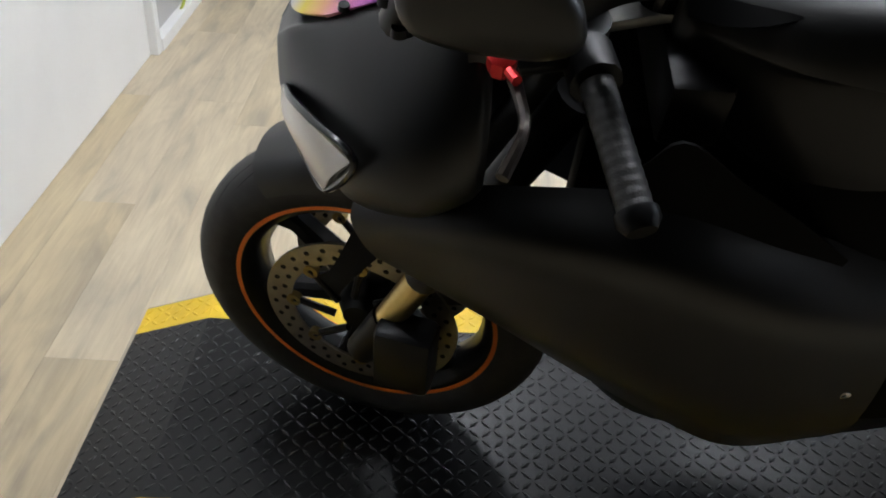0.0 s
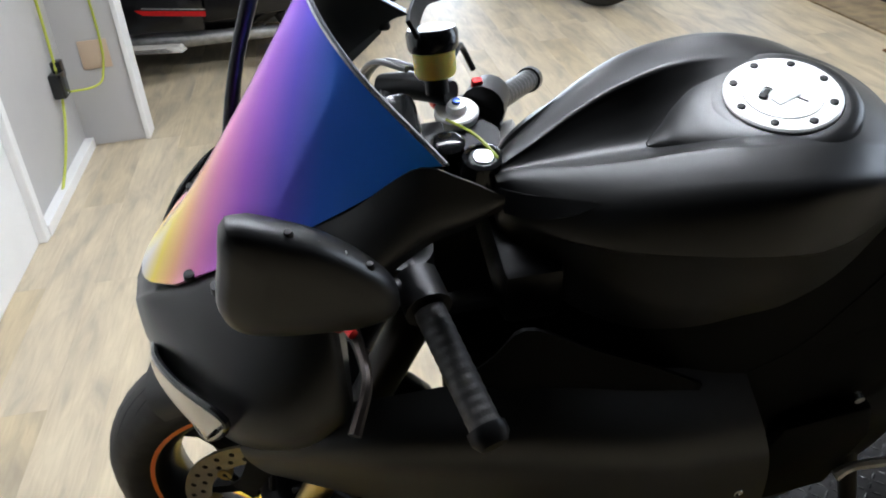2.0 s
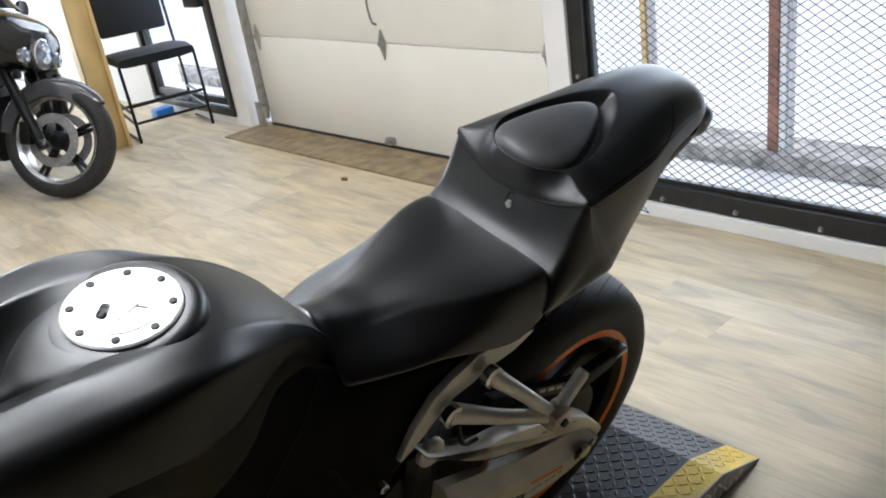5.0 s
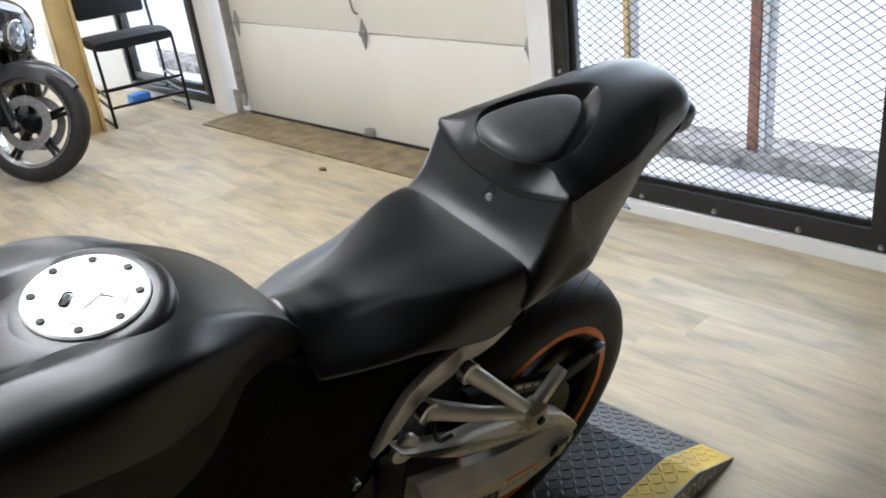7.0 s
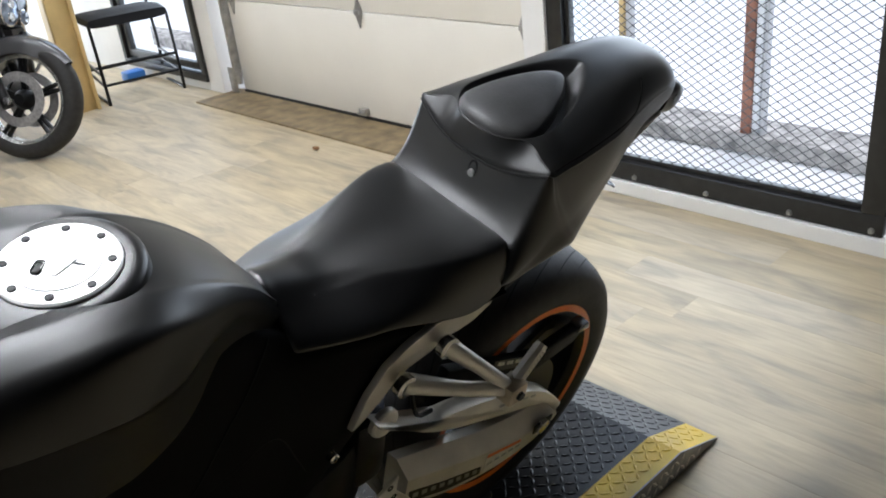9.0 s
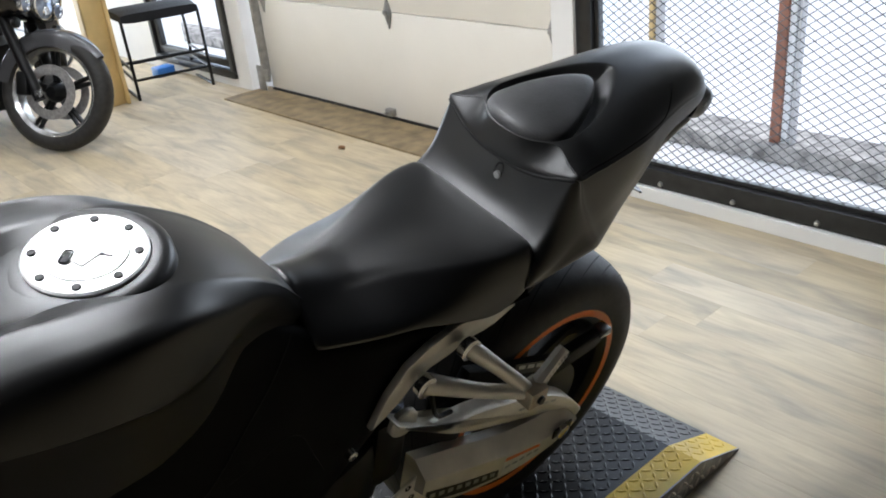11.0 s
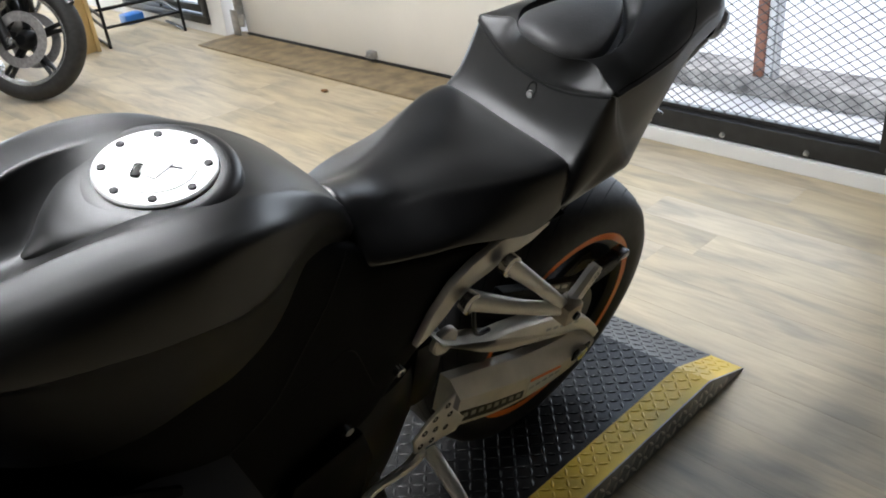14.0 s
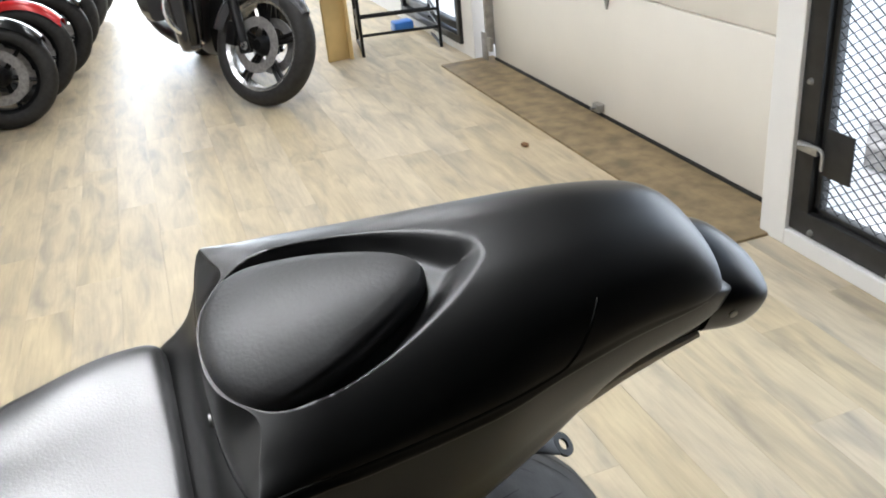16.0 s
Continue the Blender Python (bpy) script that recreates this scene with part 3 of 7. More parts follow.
def platform():
    d = thing("lift_platform", "low black tread-plate platform with yellow painted edges and sloping ends", "platform")

    def z_at(y):
        if y < PY0 + RAMP:
            return 0.004 + (PZ - 0.004) * (y - PY0) / RAMP
        if y > PY1 - RAMP:
            return 0.004 + (PZ - 0.004) * (PY1 - y) / RAMP
        return PZ

    def strip_of(x0, x1):
        bm = bmesh.new()
        prof = [(PY0, 0), (PY0, z_at(PY0)), (PY0 + RAMP, PZ), (PY1 - RAMP, PZ), (PY1, z_at(PY1)), (PY1, 0)]
        a = [bm.verts.new((x0, y, z)) for y, z in prof]
        b = [bm.verts.new((x1, y, z)) for y, z in prof]
        bm.faces.new(a), bm.faces.new(b[::-1])
        for k in range(6):
            bm.faces.new((a[k], b[k], b[(k + 1) % 6], a[(k + 1) % 6]))
        bmesh.ops.recalc_face_normals(bm, faces=bm.faces[:])
        return bm

    yw = 0.088
    part("deck", strip_of(PX0 + yw, PX1 - yw), PLATE, d, "black tread plate", False)
    part("edge_strip", strip_of(PX1 - yw + 0.0003, PX1 - 0.003), YELLOW, d, "yellow painted edge", False)
    part("edge_strip", strip_of(PX0 + 0.003, PX0 + yw - 0.0003), YELLOW, d, "yellow painted edge", False)
    side = []
    for x0, x1 in ((PX1 - 0.0028, PX1), (PX0, PX0 + 0.0028)):
        part("side_plate", strip_of(x0, x1), PLATEW, d, "worn bare tread-plate side", False)

    def lozenges(xa, xb, on_side=False):
        verts, faces = [], []
        p = 0.0225
        ni = int((xb - xa) / p)
        nj = int((PY1 - PY0) / p)
        for i in range(ni):
            for j in range(nj):
                x, y = xa + (i + 0.5) * p, PY0 + (j + 0.5) * p
                a = math.pi / 4 if (i + j) % 2 else -math.pi / 4
                l, w, h = 0.0125, 0.0042, 0.0017
                z = z_at(y)
                sl = (z_at(y + 0.002) - z_at(y - 0.002)) / 0.004
                ca, sa = math.cos(a), math.sin(a)
                k = len(verts)
                for u, v, hh in ((-l, 0, 0), (0, -w, 0), (l, 0, 0), (0, w, 0), (-l * 0.45, 0, h), (l * 0.45, 0, h)):
                    dx, dy = u * ca - v * sa, u * sa + v * ca
                    verts.append((x + dx, y + dy, z + sl * dy + hh + 0.0002))
                faces += [(k, k + 1, k + 4), (k + 1, k + 5, k + 4), (k + 1, k + 2, k + 5), (k + 2, k + 3, k + 5), (k + 3, k + 4, k + 5), (k + 3, k, k + 4)]
        me = bpy.data.meshes.new("tread_pattern")
        me.from_pydata(verts, [], faces)
        return me

    for xa, xb, m in ((PX0 + yw, PX1 - yw, PLATE), (PX1 - yw + 0.002, PX1 - 0.006, YELLOW), (PX0 + 0.006, PX0 + yw - 0.002, YELLOW)):
        me = lozenges(xa, xb)
        me.materials.append(m)
        ob = new("tread_pattern", me)
        ob.parent = d
        ob["kind"] = "stuff"
    # raised bars on the near side plate
    verts, faces = [], []
    for j in range(int((PY1 - PY0) / 0.0225)):
        y = PY0 + (j + 0.5) * 0.0225
        top = z_at(y)
        for r in range(2):
            zc = 0.016 + r * 0.024
            if zc + 0.012 > top:
                continue
            k = len(verts)
            s = 1 if (j + r) % 2 else -1
            for u, v, h in ((-0.0105, -0.0105 * s, 0), (0.003, -0.004 * s, 0), (0.0105, 0.0105 * s, 0), (-0.003, 0.004 * s, 0), (0, 0, 0.0030)):
                verts.append((PX1 + 0.0001 + h, y + u, zc + v))
            faces += [(k, k + 1, k + 4), (k + 1, k + 2, k + 4), (k + 2, k + 3, k + 4), (k + 3, k, k + 4)]
    me = bpy.data.meshes.new("side_tread")
    me.from_pydata(verts, [], faces)
    me.materials.append(ALLOY)
    ob = new("side_tread", me)
    ob.parent = d
    ob["kind"] = "stuff"


platform()


from mathutils.bvhtree import BVHTree

# ---- the black sport bike ----
LEAN = 0.32
BIKE = Matrix.Translation((-0.364, 0.12, 0.075)) @ Matrix.Rotation(LEAN, 4, "Y")
REAR, FRONT, RR, FR = (0, 0, 0.316), (0, -1.415, 0.280), 0.318, 0.298
RAKE, STEER = radians(23.5), radians(-15.5)
HEAD = Vector((0, -1.12, 0.90))
AXIS = Vector((0, math.sin(RAKE), math.cos(RAKE)))
TURN = Matrix.Translation((-0.046, 0, 0)) @ Matrix.Translation(HEAD) @ Matrix.Rotation(STEER, 4, AXIS) @ Matrix.Translation(-HEAD)


def tyre_profile(r, w, rim):
    out = [(-w * 0.36, rim), (-w * 0.46, rim + 0.012), (-w * 0.50, rim + 0.034), (-w * 0.475, r - 0.034), (-w * 0.40, r - 0.017), (-w * 0.28, r - 0.007), (-w * 0.14, r - 0.0015), (0, r)]
    return out + [(-a, b) for a, b in out[-2::-1]]


def tread_grooves(r, w, centre, slant, count):
    """Thin dark grooves across the tyre's shoulders."""
    bm = bmesh.new()
    for k in range(count):
        for side in (1, -1):
            pts = []
            for i in range(7):
                u = i / 6
                a = 2 * math.pi * (k + (0.5 if side > 0 else 0)) / count + slant * u
                off = side * w * (0.06 + 0.34 * u)
                rad = float(np.interp(abs(off) / w, [0, 0.14, 0.28, 0.40, 0.475], [r, r - 0.0015, r - 0.007, r - 0.017, r - 0.034])) + 0.0010
                pts.append((centre[0] + off, centre[1] + rad * math.cos(a), centre[2] + rad * math.sin(a)))
            prev = None
            for i, p in enumerate(pts):
                t = 0.0036 * (1 - abs(2 * i / 6 - 1) ** 3) + 0.0004
                rad = math.hypot(p[1] - centre[1], p[2] - centre[2])
                tang = np.array((0, -(p[2] - centre[2]) / rad, (p[1] - centre[1]) / rad))
                q = [bm.verts.new(np.array(p) + tang * t), bm.verts.new(np.array(p) - tang * t)]
                if prev:
                    bm.faces.new((prev[0], prev[1], q[1], q[0]))
                prev = q
    bmesh.ops.recalc_face_normals(bm, faces=bm.faces[:])
    return bm


GROOVE = mat("tyre_groove", (0.004, 0.004, 0.004), 0.9)


def wheel(parent, name, c, r, w, rim_r, rim_w, m, tyre_label, spokes=6):
    tyre = part(name, moved(lathe(tyre_profile(r, w, rim_r - 0.004), c, "x", 72), m), RUBBER, parent, tyre_label)
    part("tread_groove", moved(tread_grooves(r, w, c, 0.55, 26), m), GROOVE, tyre)
    h = rim_w / 2
    prof = [(-h, rim_r + 0.008), (-h, rim_r - 0.006), (-h + 0.012, rim_r - 0.022), (0, rim_r - 0.034), (h - 0.012, rim_r - 0.022), (h, rim_r - 0.006), (h, rim_r + 0.008)]
    rim = part("rim", moved(lathe(prof + [(0, rim_r - 0.012), (-h, rim_r + 0.008)], c, "x", 64), m), BLACKM, parent, "black cast alloy rim")
    for s in (1, -1):
        part("rim_stripe", moved(lathe([(s * (h + 0.0012), rim_r - 0.0065), (s * (h + 0.0020), rim_r + 0.0105), (s * (h + 0.0004), rim_r + 0.0105), (s * (h + 0.0004), rim_r - 0.0065), (s * (h + 0.0012), rim_r - 0.0065)], c, "x", 64), m), ORANGE, rim, "orange rim tape stripe")
    for k in range(spokes):
        a = 2 * math.pi * k / spokes + 0.3
        bm = bmesh.new()
        d = np.array((0, math.cos(a), math.sin(a)))
        t = np.array((0, -math.sin(a), math.cos(a)))
        rings = []
        for u, ww, tt in ((0.035, 0.026, 0.028), (0.09, 0.017, 0.022), (rim_r - 0.05, 0.016, 0.018), (rim_r - 0.018, 0.026, 0.028)):
            p = np.array(c) + d * u
            rings.append([tuple(p + t * ww * sx + np.array((tt * sy, 0, 0))) for sx, sy in ((1, 0.6), (0.6, 1), (-0.6, 1), (-1, 0.6), (-1, -0.6), (-0.6, -1), (0.6, -1), (1, -0.6))])
        part("spoke", moved(skin(bm, rings), m), BLACKM, rim)
    part("hub", moved(lathe([(-0.07, 0), (-0.07, 0.028), (-0.045, 0.045), (0.045, 0.045), (0.07, 0.028), (0.07, 0)], c, "x", 28), m), BLACKM, rim)
    return tyre


def brake_disc(parent, c, x, r_out, r_in, m, bolts=8):
    d = part("brake_disc", moved(lathe([(x - 0.0025, r_in), (x - 0.0025, r_out), (x + 0.0025, r_out), (x + 0.0025, r_in), (x - 0.0025, r_in)], c, "x", 60), m), DISC, parent, "drilled steel brake disc")
    bm = bmesh.new()
    for k in range(30):
        for q, rr in enumerate((0.30, 0.68)):
            a = 2 * math.pi * (k + 0.5 * q) / 30
            rad = r_in + (r_out - r_in) * rr
            lathe([(-0.0033, 0), (-0.0033, 0.0046), (0.0033, 0.0046), (0.0033, 0)], (c[0] + x, c[1] + rad * math.cos(a), c[2] + rad * math.sin(a)), "x", 8, bm)
    part("drilling", moved(bm, m), GROOVE, d)
    for k in range(bolts):
        a = 2 * math.pi * k / bolts
        p = (c[0] + x, c[1] + (r_in - 0.004) * math.cos(a), c[2] + (r_in - 0.004) * math.sin(a))
        part("bobbin", moved(lathe([(-0.006, 0.005), (-0.006, 0.012), (0.006, 0.012), (0.006, 0.005), (-0.006, 0.005)], p, "x", 12), m), BRASS, d, "brass floating bobbin")
        bm = rod(p, (c[0] + x, c[1] + 0.045 * math.cos(a + 0.25), c[2] + 0.045 * math.sin(a + 0.25)), 0.0065, 8)
        part("carrier_arm", moved(bm, m), BLACKM, d)
    return d


def recess_cowl(bm):
    """Sinks a teardrop hollow into the top of the cowl, deepest round the pad."""
    half = [(-0.150, 0.0), (-0.144, 0.036), (-0.128, 0.064), (-0.106, 0.080), (-0.08, 0.084), (-0.04, 0.077), (0.02, 0.055), (0.062, 0.030), (0.086, 0.0)]
    ring = np.array(catmull([(x, y) for y, x in half] + [(-x, y) for y, x in half[-2:0:-1]], 90, True))
    nxt = np.roll(ring, -1, axis=0)
    for v in bm.verts:
        if v.co.z < 0.945 or abs(v.co.x) > 0.09 or v.co.y > 0.08:
            continue
        p = np.array((v.co.x, v.co.y))
        seg = nxt - ring
        u = np.clip(((p - ring) * seg).sum(1) / (seg * seg).sum(1), 0, 1)
        d = np.sqrt((((ring + seg * u[:, None]) - p) ** 2).sum(1)).min()
        cross = ((ring[:, 1] > p[1]) != (nxt[:, 1] > p[1])) & (p[0] < (nxt[:, 0] - ring[:, 0]) * (p[1] - ring[:, 1]) / (nxt[:, 1] - ring[:, 1] + 1e-12) + ring[:, 0])
        if cross.sum() % 2:
            w = min(1.0, d / (0.009 + 0.024 * max(0.0, min(1.0, (p[1] + 0.02) / 0.08))))
            v.co.z -= 0.017 * w * w * (3 - 2 * w)


def seam(target, pts, name="panel_seam", r=0.0015, flip=False):
    """A thin dark joint line laid on a part's side along points given as (y, z)."""
    me = target.data
    tree = BVHTree.FromPolygons([v.co.copy() for v in me.vertices], [tuple(p.vertices) for p in me.polygons])
    sx = -1 if flip else 1
    out = []
    for y, z in catmull(pts, 40):
        hit = tree.ray_cast(Vector((0.5 * sx, y, z)), Vector((-sx, 0, 0)))[0]
        if hit is not None:
            out.append((hit.x - 0.0008 * sx, y, z))
    if len(out) > 4:
        part(name, tube(bmesh.new(), out, r, 6), GROOVE, target)


def sport_bike():
    b = thing("sport_motorcycle", "matte black sport motorcycle with a rainbow windscreen on its side stand", "motorcycle", BIKE)
    I = Matrix.Identity(4)
    # wheels
    wheel(b, "rear_tyre", REAR, RR, 0.19, 0.220, 0.172, I, "black sport rear tyre")
    wheel(b, "front_tyre", FRONT, FR, 0.122, 0.220, 0.095, TURN, "black sport front tyre")
    brake_disc(b, FRONT, 0.062, 0.160, 0.118, TURN)
    brake_disc(b, FRONT, -0.062, 0.160, 0.118, TURN)
    brake_disc(b, REAR, -0.085, 0.110, 0.075, I, 5)

    # fuel tank: two ridges round a V-shaped hollow that runs up to the filler, and a crease above the knee panels
    def tank_ring(y, zc, xr, zr, xs, zs, xf, zf, xl, zl):
        return [(0, y, zc), (xr * 0.55, y, zc + (zr - zc) * 0.34), (xr * 0.88, y, zc + (zr - zc) * 0.80), (xr, y, zr), (xr + 0.010, y, zr + (zs - zr) * 0.10 + 0.001), ((xr + xs) / 2 + 0.004, y, (zr + zs) / 2 + 0.002), (xs, y, zs), (xs + (xf - xs) * 0.55, y, zs - (zs - zf) * 0.32), (xf, y, zf), (xf - 0.004, y, zf - 0.022), (xl, y, zl), (xl * 0.6, y, zl - 0.02), (0, y, zl - 0.02)]

    tank = part("fuel_tank", loft_rings([tank_ring(*r) for r in (
        (-1.090, 0.946, 0.004, 0.947, 0.016, 0.940, 0.026, 0.922, 0.024, 0.880),
        (-1.075, 0.951, 0.008, 0.956, 0.036, 0.947, 0.052, 0.922, 0.046, 0.850),
        (-1.045, 0.953, 0.019, 0.965, 0.058, 0.955, 0.080, 0.924, 0.072, 0.810),
        (-1.005, 0.954, 0.037, 0.976, 0.082, 0.966, 0.108, 0.928, 0.096, 0.780),
        (-0.960, 0.955, 0.053, 0.989, 0.103, 0.981, 0.132, 0.935, 0.115, 0.760),
        (-0.915, 0.957, 0.063, 1.000, 0.119, 0.992, 0.149, 0.940, 0.125, 0.750),
        (-0.870, 0.976, 0.071, 1.006, 0.129, 0.997, 0.158, 0.938, 0.130, 0.750),
        (-0.820, 0.992, 0.076, 1.004, 0.135, 0.997, 0.160, 0.932, 0.128, 0.750),
        (-0.770, 0.995, 0.076, 1.000, 0.133, 0.992, 0.150, 0.916, 0.122, 0.750),
        (-0.720, 0.992, 0.074, 0.992, 0.124, 0.978, 0.133, 0.906, 0.112, 0.760),
        (-0.670, 0.976, 0.068, 0.973, 0.106, 0.953, 0.110, 0.912, 0.098, 0.780),
        (-0.620, 0.947, 0.057, 0.943, 0.083, 0.930, 0.087, 0.905, 0.078, 0.790),
        (-0.575, 0.906, 0.045, 0.902, 0.064, 0.891, 0.069, 0.868, 0.062, 0.800),
        (-0.545, 0.868, 0.034, 0.862, 0.048, 0.852, 0.054, 0.840, 0.050, 0.800),
        (-0.528, 0.842, 0.026, 0.838, 0.036, 0.832, 0.042, 0.825, 0.040, 0.805))], 84, 84), MATTE, b, "matte black fuel tank")
    part("filler_pylon", loft([
        (-0.918, [(0, 0.9585), (0.003, 0.958), (0.004, 0.953), (0, 0.94)]),
        (-0.900, [(0, 0.971), (0.014, 0.968), (0.022, 0.957), (0, 0.94)]),
        (-0.880, [(0, 0.985), (0.030, 0.981), (0.041, 0.965), (0, 0.94)]),
        (-0.850, [(0, 0.995), (0.050, 0.992), (0.063, 0.975), (0, 0.94)]),
        (-0.80, [(0, 0.999), (0.070, 0.998), (0.082, 0.980), (0, 0.94)]),
        (-0.74, [(0, 0.997), (0.066, 0.995), (0.080, 0.975), (0, 0.94)]),
        (-0.70, [(0, 0.985), (0.03, 0.982), (0.05, 0.97), (0, 0.94)])], 40, 36), MATTE, tank)
    # folded darts on the tank's nose
    for sx in (1, -1):
        bm = shell([[(0.020, -1.088, 0.944), (0.045, -1.062, 0.953), (0.066, -1.030, 0.960), (0.084, -0.998, 0.966)], [(0.040, -1.086, 0.925), (0.066, -1.060, 0.936), (0.082, -1.028, 0.950), (0.086, -0.997, 0.9645)]], 0.006, 6, 14)
        part("tank_nose_dart", bm if sx > 0 else mirrored(bm), MATTE, tank)
    cm = Matrix.Translation((0, -0.772, 0.9995)) @ Matrix.Rotation(radians(3), 4, "X") @ Matrix.Scale(0.96, 4)
    part("cap_collar", moved(lathe([(-0.03, 0.093), (-0.008, 0.0895), (-0.0035, 0.0865), (-0.0005, 0.081), (0.001, 0.074), (0.001, 0.0668), (-0.02, 0.0668)], (0, 0, 0), "z", 56), cm), MATTE, tank, "matte black raised collar")
    cap = part("filler_cap", moved(lathe([(-0.01, 0.0655), (0.004, 0.0655), (0.006, 0.063), (0.006, 0.046), (0.0045, 0.0455), (0.0045, 0.0445), (0.0065, 0.044), (0.0072, 0.03), (0.0072, 0)], (0, 0, 0), "z", 56), cm), CAPM, tank, "bare metal filler cap with bolts")
    for k in range(8):
        a = 2 * math.pi * (k + 0.25) / 8
        part("cap_bolt", moved(lathe([(0, 0.0048), (0.0074, 0.0048), (0.0078, 0.0035), (0.0078, 0)], (0.0545 * math.cos(a), 0.0545 * math.sin(a), 0), "z", 12), cm), BLACKM, cap, "black socket bolt")
    part("key_flap", moved(boxes(((-0.016, -0.020, 0.0070), (0.016, 0.012, 0.0086), 0.001)), cm @ Matrix.Rotation(0.35, 4, "Z")), CAPM, cap, "key flap")
    part("key_slot", moved(boxes(((-0.020, -0.024, 0.0072), (-0.010, -0.004, 0.0092), 0.003)), cm @ Matrix.Rotation(0.75, 4, "Z")), BLACKM, cap, "dark worn key slot")
    part("vent_mark", moved(boxes(((-0.0012, 0.012, 0.0072), (0.0012, 0.030, 0.0078))), cm @ Matrix.Rotation(-0.9, 4, "Z")), BLACKM, cap)

    # rider seat: flat worn top with a crease to its sides, dipping behind a raised nose
    def seat_ring(y, zc, xm, zm, xi, zi, xo, zo, xs, zs, xe, ze, bow=0.0):
        pts = [(0, zc), (xm, zm), (xi, zi), (xo, zo), (xs, zs), (xe, ze), (xe - 0.004, ze - 0.007), (xe * 0.8, ze - 0.012), (0, ze - 0.012)]
        return [(x, y - bow * (x / 0.13) ** 2, z) for x, z in pts]

    part("seat", loft_rings([seat_ring(*r) for r in (
        (-0.550, 0.842, 0.018, 0.841, 0.034, 0.834, 0.044, 0.824, 0.062, 0.812, 0.070, 0.804),
        (-0.541, 0.864, 0.020, 0.861, 0.040, 0.846, 0.052, 0.835, 0.078, 0.816, 0.089, 0.803),
        (-0.520, 0.861, 0.021, 0.857, 0.042, 0.842, 0.055, 0.832, 0.085, 0.814, 0.0975, 0.801),
        (-0.460, 0.846, 0.026, 0.845, 0.045, 0.839, 0.061, 0.834, 0.100, 0.816, 0.117, 0.800),
        (-0.400, 0.844, 0.036, 0.846, 0.058, 0.843, 0.076, 0.837, 0.114, 0.813, 0.129, 0.795),
        (-0.330, 0.844, 0.050, 0.847, 0.086, 0.845, 0.105, 0.838, 0.130, 0.806, 0.140, 0.776),
        (-0.262, 0.843, 0.070, 0.846, 0.114, 0.846, 0.127, 0.837, 0.140, 0.802, 0.144, 0.760, 0.002),
        (-0.214, 0.843, 0.075, 0.846, 0.121, 0.846, 0.133, 0.837, 0.143, 0.807, 0.146, 0.776, 0.003),
        (-0.192, 0.841, 0.073, 0.843, 0.119, 0.843, 0.130, 0.835, 0.139, 0.812, 0.141, 0.794, 0.004),
        (-0.184, 0.830, 0.070, 0.832, 0.112, 0.832, 0.124, 0.825, 0.133, 0.812, 0.135, 0.800, 0.004))], 76, 76), VINYL, b, "black vinyl rider seat, worn on top")

